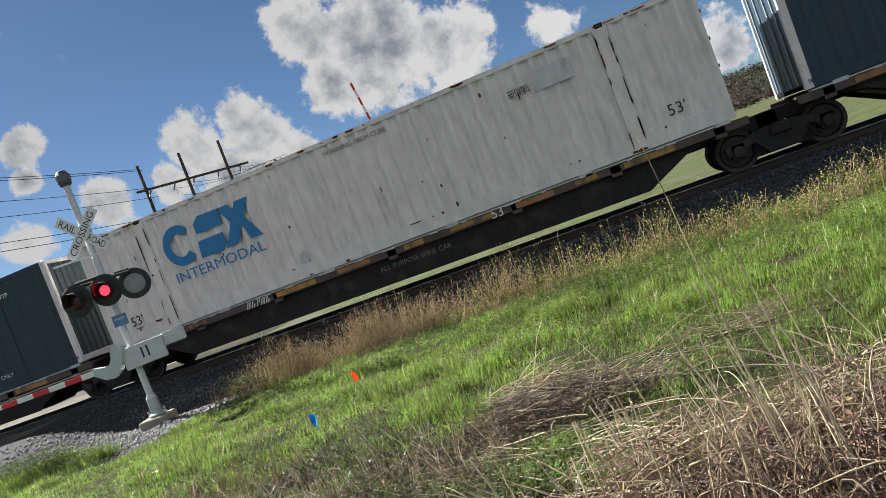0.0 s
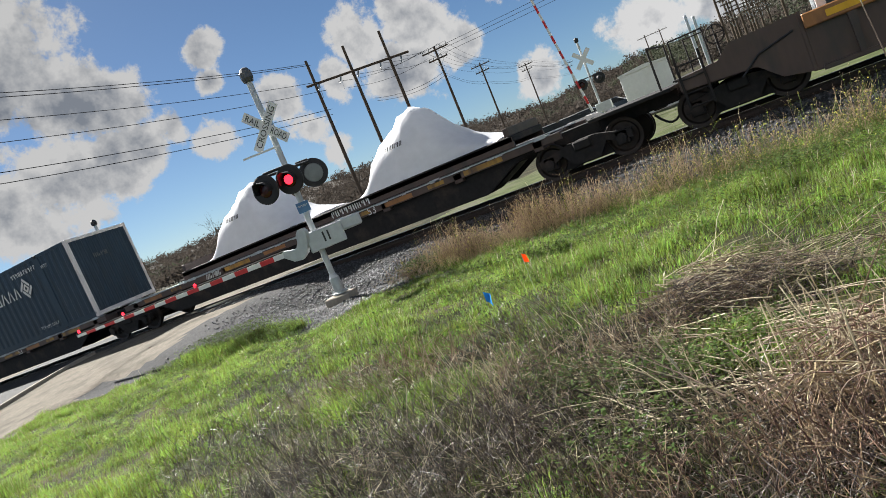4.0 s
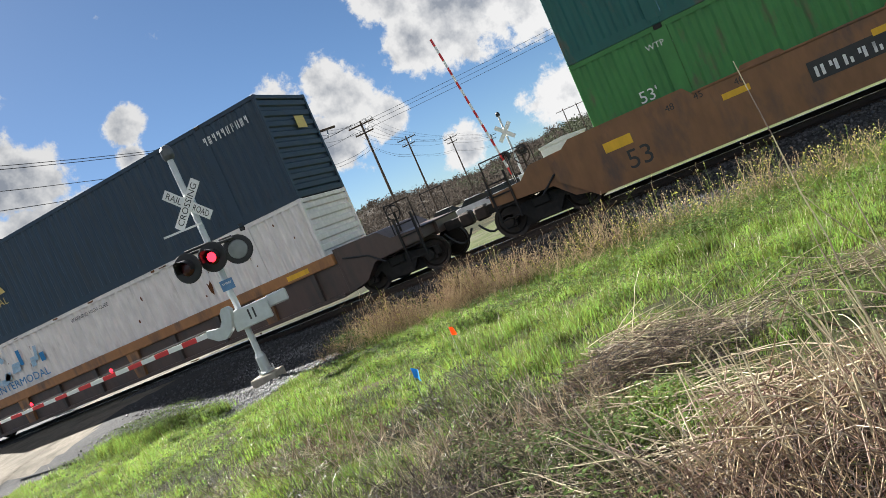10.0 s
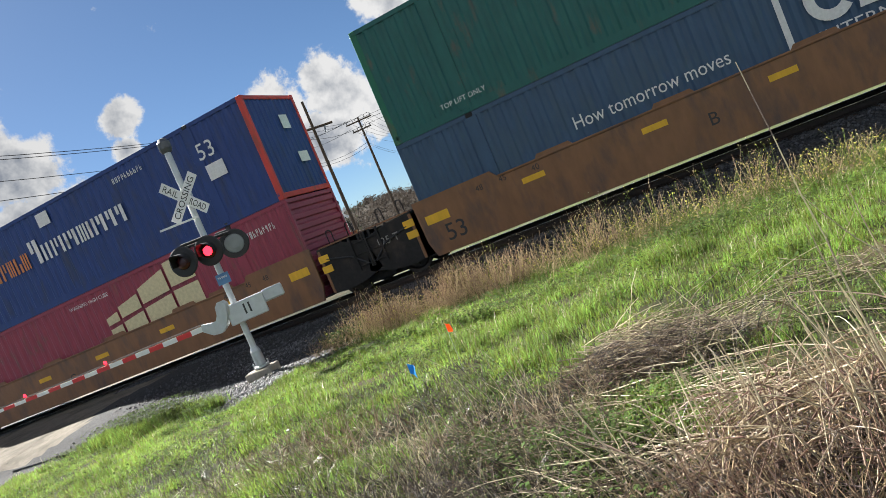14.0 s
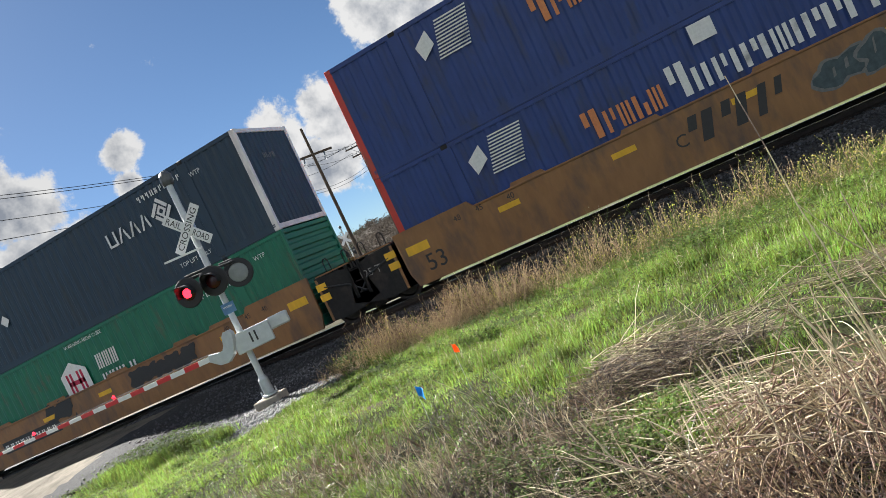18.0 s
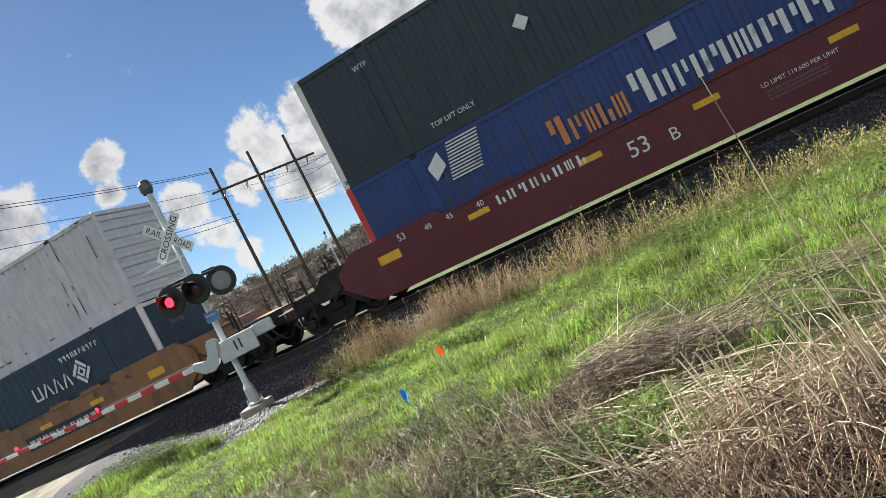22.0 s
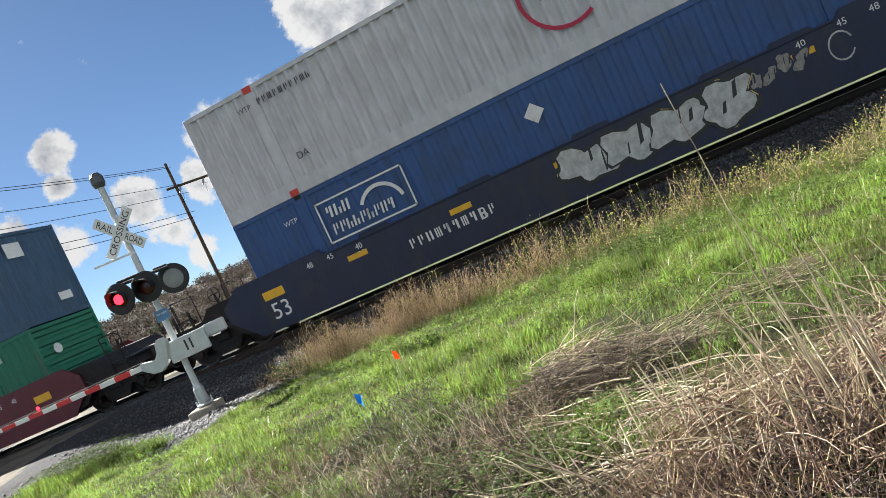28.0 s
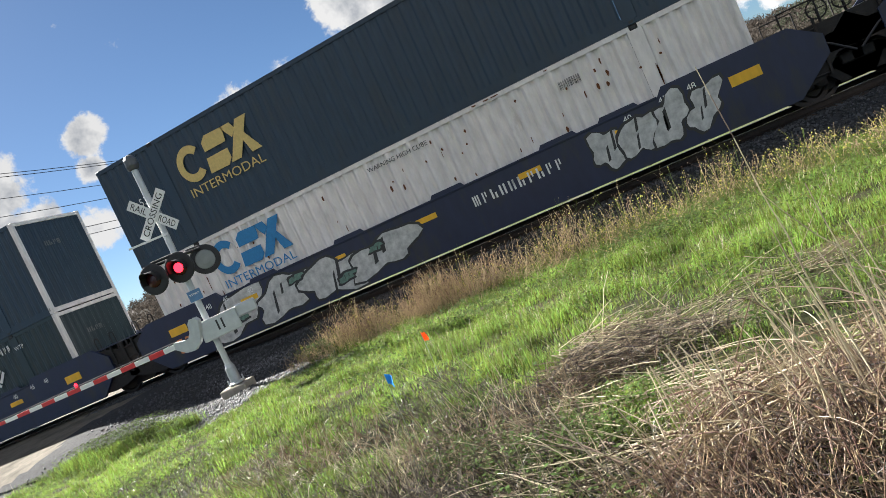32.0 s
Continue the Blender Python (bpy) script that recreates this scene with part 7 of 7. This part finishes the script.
q0 = (p0[:, None] * (1 - t) + p1[:, None] * t).reshape(-1, 3)
q1 = q0 + np.stack([G.normal(0, 0.08, n * k), G.normal(0, 0.08, n * k), G.uniform(0.03, 0.16, n * k)], -1)
tw_v, tw_f = stems(q0, q1, np.full(n * k, 0.0026), np.full(n * k, 0.0014))
is_green = G.random(n) < 0.12 + 0.5 * green_side
for pick, material, name, label in ((~is_green, TANW, "dry_weeds", "tall dry tan weed stems along the top of the bank"), (is_green, GSTEM, "green_weeds", "green flowering weed stems along the top of the bank")):
    m = int(pick.sum())
    v1 = stem_v.reshape(n, 9, 3)[pick].reshape(-1, 3)
    v2 = tw_v.reshape(n, k * 9, 3)[pick].reshape(-1, 3)
    stuff(name, np.concatenate([v1, v2]), np.concatenate([stem_f[: m * 6], tw_f[: m * k * 6] + len(v1)]), material, label, "weeds")
tips = np.concatenate([p1, q1])
is_green = np.concatenate([is_green, np.repeat(is_green, k)])
seedy = G.random(len(tips)) < 0.6
tips, is_green = tips[seedy], is_green[seedy]


def dots(p, s, squash=1.0):
    v = (p[:, None] + octa[None] * s[:, None, None] * [1, 1, squash]).reshape(-1, 3)
    return v, (face[None] + 6 * np.arange(len(p))[:, None, None]).reshape(-1, 3)


yel = (G.random(len(tips)) < 0.08 + 0.6 * is_green)
v, f = dots(tips[yel], G.uniform(0.006, 0.013, yel.sum()))
stuff("mustard_flowers", v, f, FLOWER, "small yellow mustard flowers on the weed tips", "flowers")
v, f = dots(tips[~yel], G.uniform(0.005, 0.010, (~yel).sum()), 1.6)
stuff("seed_heads", v, f, TANW, "pale dry seed heads on the weed tips", "weeds")


# matted dry reeds
def strands(R, p, d, length, r, wobble, sag, k=5):
    """Crooked three-sided stems of k lengths from p along d: wobble turns them, sag draws them down; none goes under the ground."""
    n = len(p)
    d = d / np.linalg.norm(d, axis=1, keepdims=True)
    rows, pts = [], [p]
    for i in range(k):
        d = d + R.normal(0, 1, (n, 3)) * np.reshape(wobble, (-1, 1)) * 0.5
        d[:, 2] -= sag / k
        d /= np.linalg.norm(d, axis=1, keepdims=True)
        p = p + d * (length / k)[:, None]
        p[:, 2] = np.maximum(p[:, 2], height(p[:, 0], p[:, 1]) + 0.004)
        pts.append(p)
    a = np.cross(pts[-1] - pts[0], [0.3, 0.5, 0.81])
    a /= np.linalg.norm(a, axis=1, keepdims=True) + 1e-9
    c = np.cross(pts[-1] - pts[0], a)
    c /= np.linalg.norm(c, axis=1, keepdims=True) + 1e-9
    for i, q in enumerate(pts):
        rr = (r * (1 - 0.6 * i / k))[:, None]
        rows += [q + (a * math.cos(t) + c * math.sin(t)) * rr for t in (0, 2.094, 4.189)]
    v = np.stack(rows, 1)
    quads = np.array([[3 * i + j, 3 * i + (j + 1) % 3, 3 * i + 3 + (j + 1) % 3, 3 * i + 3 + j] for i in range(k) for j in range(3)])
    m = 3 * (k + 1)
    return v.reshape(-1, 3), (m * np.arange(n)[:, None, None] + quads[None]).reshape(-1, 4), pts


def spot(R, n, cx, cy, rx, ry):
    a, q = R.uniform(0, 6.28, n), np.sqrt(R.random(n)) * (1 + 0.12 * np.sin(5 * R.random(n)))
    return cx + rx * q * np.cos(a), cy + ry * q * np.sin(a), np.clip(1 - q**2, 0, 1)


def aim(heading, rise):
    return np.stack([np.cos(heading) * np.cos(rise), np.sin(heading) * np.cos(rise), np.sin(rise)], -1)


def reed_mat(cx, cy, rx, ry, h, n, heading, spread, length, material, name, label, r=0.003, upright=0.15, seed=1):
    """Broken stems heaped over an oval, highest at its middle."""
    R = np.random.default_rng(seed)
    x, y, fill = spot(R, n, cx, cy, rx, ry)
    p = np.stack([x, y, height(x, y) + 0.008 + h * fill * R.uniform(0.05, 1.0, n)], -1)
    rise = R.normal(0.0, 0.2, n) + (R.random(n) < upright) * R.uniform(0.3, 1.4, n)
    ln = length * R.uniform(0.35, 1.25, n)
    d = aim(R.normal(heading, spread, n), rise)
    p = p - d * (ln * 0.4)[:, None]
    p[:, 2] = np.maximum(p[:, 2], height(p[:, 0], p[:, 1]))
    v, f, _ = strands(R, p, d, ln, r * R.uniform(0.45, 1.4, n), R.uniform(0.05, 0.35, n), 0.25)
    return stuff(name, v, f, material, label, "dry reeds")


def brush(cx, cy, rx, ry, n, low, high, lean, material, name, label, r=0.0022, seed=1, twigs=2, heading=2.6):
    """Dead stems that stand and lean, each with a few side twigs."""
    R = np.random.default_rng(seed)
    x, y, fill = spot(R, n, cx, cy, rx, ry)
    p = np.stack([x, y, height(x, y)], -1)
    ln = R.uniform(low, high, n) * (0.55 + 0.45 * fill)
    v, f, pts = strands(R, p, aim(R.normal(heading, 1.0, n), R.normal(lean, 0.3, n)), ln, r * R.uniform(0.6, 1.4, n), R.uniform(0.1, 0.4, n), 0.2)
    vs, fs, at_ = [v], [f], len(v)
    for k in range(twigs):
        i = R.integers(2, 5, n)
        q = np.stack(pts, 1)[np.arange(n), i]
        v, f, _ = strands(R, q, aim(R.uniform(0, 6.28, n), R.uniform(-0.2, 1.0, n)), ln * R.uniform(0.2, 0.5, n), r * R.uniform(0.35, 0.7, n), R.uniform(0.1, 0.5, n), 0.1, 3)
        vs.append(v)
        fs.append(f + at_)
        at_ += len(v)
    return stuff(name, np.concatenate(vs), np.concatenate(fs), material, label, "dead brush")


def sheaf(n, base, spread, way_, way_spread, lift, r, material, name, label, seed, length=(0.3, 0.8), sag=0.6, wobble=0.12):
    """Long reeds laid much one way, falling over at their far ends."""
    R = np.random.default_rng(seed)
    x, y = R.uniform(base[0] - spread[0], base[0] + spread[0], n), R.uniform(base[1] - spread[1], base[1] + spread[1], n)
    p = np.stack([x, y, height(x, y) + R.uniform(lift[0], lift[1], n)], -1)
    d = np.stack([R.normal(way_[0], way_spread, n), R.normal(way_[1], way_spread, n), R.normal(way_[2], way_spread * 0.5, n)], -1)
    v, f, _ = strands(R, p, d, R.uniform(*length, n), r * R.uniform(0.5, 1.4, n), R.uniform(0.3, 1.6, n) * wobble, sag, 6)
    return stuff(name, v, f, material, label, "dry reeds")


# mound of flattened reeds
reed_mat(-0.78, 5.1, 0.7, 0.4, 0.36, 420, 0.15, 0.4, 0.6, STRAW, "reed_mat", "mound of flattened pale dry reeds", 0.0042, 0.03, 1)
reed_mat(-0.85, 5.0, 0.75, 0.4, 0.26, 1300, 0.8, 1.3, 0.3, TWIG, "reed_litter", "grey broken stems under the flattened reeds", 0.003, 0.25, 2)
brush(-1.05, 4.8, 0.5, 0.25, 110, 0.2, 0.45, 1.0, REED, "standing_stems", "brown stems standing before the reed mound", 0.0034, 15, 1)
reed_mat(0.1, 5.7, 0.7, 0.25, 0.08, 45, 0.1, 0.25, 0.7, STRAW, "reed_mat", "flattened pale dry reeds in the grass", 0.0042, 0.05, 12)
# the thick tangle: reeds swept down from a ridge, brown stems below
sheaf(120, (0.5, 3.5), (0.75, 0.35), (-0.8, -0.1, 0.1), 0.35, (0.05, 0.28), 0.0044, STRAW, "swept_reeds", "long tan reeds swept over the ridge of the tangle", 31)
sheaf(560, (0.45, 3.3), (0.9, 0.45), (-0.35, -0.55, 0.05), 0.5, (0.03, 0.3), 0.004, REED, "draped_reeds", "brown reeds draped down the front of the tangle", 32, (0.25, 0.65), 0.9, 0.25)
sheaf(170, (0.5, 3.15), (0.85, 0.5), (-0.3, -0.3, 0.5), 0.5, (0.0, 0.26), 0.004, STRAW, "draped_reeds", "tan reeds lying across the tangle", 34, (0.25, 0.6), 0.8, 0.2)
sheaf(40, (-0.45, 4.3), (0.5, 0.3), (-0.9, -0.1, 0.0), 0.2, (0.03, 0.14), 0.0044, STRAW, "swept_reeds", "long tan reeds lying over green weeds", 33, (0.5, 1.0), 0.2)
sheaf(110, (-0.85, 3.35), (0.45, 0.35), (-0.8, 0.1, 0.15), 0.4, (0.0, 0.14), 0.004, STRAW, "fallen_reeds", "pale fallen reeds before the tangle", 36, (0.25, 0.6), 0.3, 0.2)
sheaf(36, (-1.3, 3.95), (0.5, 0.15), (-1.0, 0.0, 0.0), 0.12, (0.02, 0.1), 0.0042, STRAW, "fallen_reeds", "pale fallen reeds lying across the brush", 35, (0.3, 0.7), 0.1)
reed_mat(0.45, 3.05, 1.15, 0.85, 0.24, 2000, 1.3, 1.4, 0.3, TWIG, "reed_litter", "dark broken stems among the reeds", 0.003, 0.4, 4)
reed_mat(0.5, 2.95, 1.1, 0.85, 0.28, 900, 1.9, 1.3, 0.36, REED, "dry_stems", "brown dry stems among the reeds", 0.0036, 0.5, 13)
brush(0.3, 3.0, 1.0, 0.7, 220, 0.3, 0.65, 1.05, REED, "standing_stems", "thin brown stems standing in the reeds", 0.0034, 40, 1)
brush(0.25, 3.05, 0.9, 0.55, 120, 0.3, 0.65, 1.15, STRAW, "standing_reeds", "pale reeds standing out of the tangle", 0.0046, 46, 0, 3.4)
# dead brush
reed_mat(-0.5, 2.25, 0.8, 0.45, 0.2, 800, 1.2, 1.3, 0.26, TWIG, "dead_brush", "brown broken stems at the foot of the reeds", 0.0026, 0.5, 18)
brush(-0.6, 2.4, 0.8, 0.5, 200, 0.25, 0.5, 1.1, REED, "standing_stems", "brown dry stems at the foot of the reeds", 0.003, 19)
reed_mat(-2.6, 2.9, 1.9, 0.9, 0.14, 2600, 1.0, 1.5, 0.22, TWIG, "brush_litter", "grey-brown litter under dead brush", 0.0022, 0.3, 6)
brush(-2.6, 2.95, 1.9, 0.9, 1150, 0.25, 0.58, 1.1, TWIG, "dead_brush", "grey-brown thicket of thin dead stems", 0.0028, 41)
brush(-2.5, 2.95, 1.7, 0.8, 330, 0.25, 0.55, 0.95, STRAW, "pale_brush", "paler dry stems in the dead brush", 0.0024, 42)
brush(-1.9, 4.65, 0.75, 0.4, 260, 0.15, 0.42, 0.9, TWIG, "dead_brush", "grey-brown tangle of dead stems over weeds", 0.003, 7)
brush(-2.7, 5.3, 0.6, 0.35, 120, 0.2, 0.45, 0.8, TWIG, "dead_brush", "thin grey dead stems in the grass", 0.003, 16)
brush(-1.7, 3.8, 0.8, 0.45, 260, 0.15, 0.42, 0.9, TWIG, "dead_brush", "grey-brown twigs over green weeds", 0.0028, 20)
brush(-1.8, 4.1, 1.0, 0.6, 300, 0.2, 0.5, 0.8, REED, "dead_brush", "brown crooked stems over the weeds", 0.003, 45)
brush(-1.9, 4.2, 1.1, 0.6, 200, 0.2, 0.55, 0.7, STRAW, "pale_brush", "pale crooked stems over the weeds", 0.003, 43)
brush(-4.8, 4.4, 1.8, 1.0, 420, 0.15, 0.45, 0.85, TWIG, "dead_brush", "thin dead stems in the grass", 0.003, 9)
brush(-4.6, 4.4, 1.8, 1.0, 150, 0.15, 0.4, 0.7, STRAW, "pale_brush", "pale thin dead stems in the grass", 0.0026, 44)
brush(-3.75, 5.0, 0.9, 0.5, 150, 0.25, 0.5, 0.9, REED, "dead_brush", "coarse brown dead stems in the grass", 0.0045, 51)
brush(-3.6, 4.7, 0.9, 0.5, 70, 0.25, 0.5, 0.8, STRAW, "pale_brush", "coarse pale crooked stems in the grass", 0.004, 52)
brush(-6.4, 6.1, 2.2, 0.9, 300, 0.12, 0.36, 0.9, TWIG, "dead_brush", "thin dead stems in the grass", 0.003, 17)
R = np.random.default_rng(21)
n = 1200
q = np.stack([R.normal(-2.4, 1.1, n), R.normal(3.1, 0.75, n)], -1)
p = np.stack([q[:, 0], q[:, 1], height(q[:, 0], q[:, 1]) + 0.4 * R.random(n) ** 1.5], -1)
v, f = dots(p, R.uniform(0.002, 0.0045, n), 1.5)
stuff("brush_seeds", v, f, STRAW, "tiny pale seed pods caught in the dead brush", "seed pods")


def stalk(name, pts, r, label):
    s = Shape()
    for i, (a, b) in enumerate(zip(pts, pts[1:])):
        k0, k1 = 1 - 0.7 * i / len(pts), 1 - 0.7 * (i + 1) / len(pts)
        s.tube(a, b, r * k0, r * k1, 6)
    return solid(name, s, STRAW, label, "dry stalk", "tall dry stalks")


stalk("dry_stalk", [(0.281, 2.9, -0.24), (0.265, 2.9, 0.07), (0.243, 2.9, 0.27), (0.218, 2.9, 0.55), (0.213, 2.9, 0.71), (0.187, 2.9, 0.9), (0.171, 2.9, 1.14), (0.153, 2.9, 1.33), (0.143, 2.9, 1.45)], 0.0048, "tall leaning pale dry stalk")
stalk("dry_stalk", [(0.47, 2.92, -0.2), (0.46, 2.91, 0.3), (0.392, 2.9, 0.56), (0.304, 2.9, 0.68), (0.232, 2.9, 0.805), (0.19, 2.9, 0.89)], 0.004, "bent dry stalk leaning on the tall one")
stalk("dry_stalk", [(0.28, 2.93, -0.22), (0.235, 2.92, 0.29), (0.207, 2.92, 0.47), (0.182, 2.92, 0.62), (0.168, 2.92, 0.78)], 0.0044, "straight dry stalk beside the tall one")
stalk("dry_stalk", [(0.42, 3.0, -0.2), (0.397, 3.0, 0.34), (0.384, 3.0, 0.52), (0.366, 3.0, 0.68), (0.351, 3.0, 0.86)], 0.0044, "straight pale dry stalk in the reeds")
stalk("dry_stalk", [(0.2, 3.6, -0.2), (0.075, 3.6, 0.196), (0.033, 3.6, 0.29), (0.008, 3.6, 0.435)], 0.0042, "leaning dry stalk in the reeds")
RS = random.Random(4)


def stalk_clump(cx, cy, spread, n, lean, low, high, thick, label):
    for k in range(n):
        x, y = RS.gauss(cx, spread), RS.gauss(cy, spread * 0.6)
        h, lx = RS.uniform(low, high), RS.gauss(lean, 0.13)
        z = float(height(x, y)) - 0.02
        h = min(h, 1.15 - z - 0.3)
        stalk("dry_stalk", [(x, y, z), (x + lx * 0.45 * h, y + RS.uniform(-0.06, 0.06), z + h * 0.5), (x + lx * h, y + RS.uniform(-0.12, 0.12), z + h)], thick * RS.uniform(0.6, 1.3), label)


stalk_clump(-0.55, 3.05, 0.14, 9, -0.15, 0.25, 0.6, 0.006, "thick leaning broken dry reed stalk")
stalk_clump(-0.85, 3.2, 0.16, 7, -0.35, 0.2, 0.42, 0.0045, "thin leaning dry reed stalk")
stalk_clump(0.05, 3.35, 0.25, 10, -0.2, 0.35, 0.65, 0.005, "leaning dry reed stalk in the tangle")
stalk_clump(0.8, 3.8, 0.3, 10, -0.15, 0.3, 0.7, 0.0055, "thick upright dry reed stalk in the tangle")
stalk_clump(0.22, 2.95, 0.2, 13, -0.1, 0.35, 0.75, 0.006, "thick upright dry reed stalk in the tangle")
stalk_clump(0.5, 3.6, 0.28, 7, -0.1, 0.3, 0.6, 0.0055, "thick upright dry reed stalk in the tangle")
stalk_clump(-0.2, 3.3, 0.2, 10, -0.1, 0.3, 0.6, 0.005, "leaning dry reed stalk in the tangle")
stalk_clump(-0.35, 3.7, 0.25, 5, -0.1, 0.25, 0.42, 0.0045, "thin leaning dry reed stalk")
stalk_clump(-0.6, 5.1, 0.3, 7, -0.5, 0.2, 0.4, 0.004, "thin dry stalk over the flattened reeds")
stalk_clump(-2.2, 5.0, 0.35, 9, -0.4, 0.25, 0.5, 0.0035, "thin dark dry stalk in the grass")
stalk_clump(-3.2, 3.6, 0.6, 10, -0.2, 0.2, 0.42, 0.003, "thin dry stalk in the dead brush")


def pin_flag(x, y, top, material, label, yaw):
    z = float(height(x, y))
    f_ = thing("marker_flag", label, "marker flag", "survey marker flags", pose(x, y, z, 0, 0, yaw))
    part("wire_staff", Shape().tube((0, 0, -0.05), (0.02, 0, top - z), 0.002, sides=5), GALV, f_)
    s = Shape()
    nx, nz = 6, 5
    v, q = [], []
    for i in range(nx):
        for j in range(nz):
            t = i / (nx - 1)
            v.append((0.02 + 0.095 * t, 0.022 * math.sin(3.5 * t + j * 0.4) * t, top - z + 0.015 - 0.09 * j / (nz - 1) - 0.035 * t))
    q = [(i * nz + j, i * nz + j + 1, (i + 1) * nz + j + 1, (i + 1) * nz + j) for i in range(nx - 1) for j in range(nz - 1)]
    s.add(v, q).add([(a, b + 0.001, c2) for a, b, c2 in v], [w[::-1] for w in q])
    part("flag", s, material, f_)


pin_flag(-2.9, 6.3, 0.275, FLAGO, "small orange vinyl marker flag on a wire in the grass", 96)
pin_flag(-2.88, 5.2, 0.25, FLAGB, "small blue vinyl marker flag on a wire in the grass", -25)


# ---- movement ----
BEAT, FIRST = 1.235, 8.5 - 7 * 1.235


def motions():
    """The train rolls by at an even pace; its wheels turn while they pass; the two flashers shine in turn: each bulb
    slides back into its housing, standing in for switching off.
    """
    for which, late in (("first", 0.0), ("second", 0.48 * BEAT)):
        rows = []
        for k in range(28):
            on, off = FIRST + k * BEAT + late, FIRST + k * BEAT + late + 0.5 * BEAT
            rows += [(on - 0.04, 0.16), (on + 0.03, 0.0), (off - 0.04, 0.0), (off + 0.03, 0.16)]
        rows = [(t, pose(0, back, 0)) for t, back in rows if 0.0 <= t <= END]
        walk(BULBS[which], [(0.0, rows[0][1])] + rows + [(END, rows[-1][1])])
    for ob, x, z in TRAIN:
        walk(ob, [(0.0, pose(x, YC, z)), (END, pose(x - SPEED * END, YC, z))])
    for w, x, dx in WHEELS:
        t0, t1 = max(0.0, (x - 12) / SPEED), min(END, (x + 34) / SPEED)
        if t1 <= t0:
            continue
        n0, n1 = math.floor(t0 * FPS), math.ceil(t1 * FPS)
        rows = [(k / FPS, pose(dx, 0, WR) @ Matrix.Rotation(-(k - n0) * SPEED / FPS / WR, 4, "Y")) for k in range(n0, n1 + 1)]
        if n0 > 0:
            rows.insert(0, (0.0, rows[0][1]))
        if rows[-1][0] < END - 0.01:
            rows.append((END, rows[-1][1]))
        walk(w, rows)


motions()
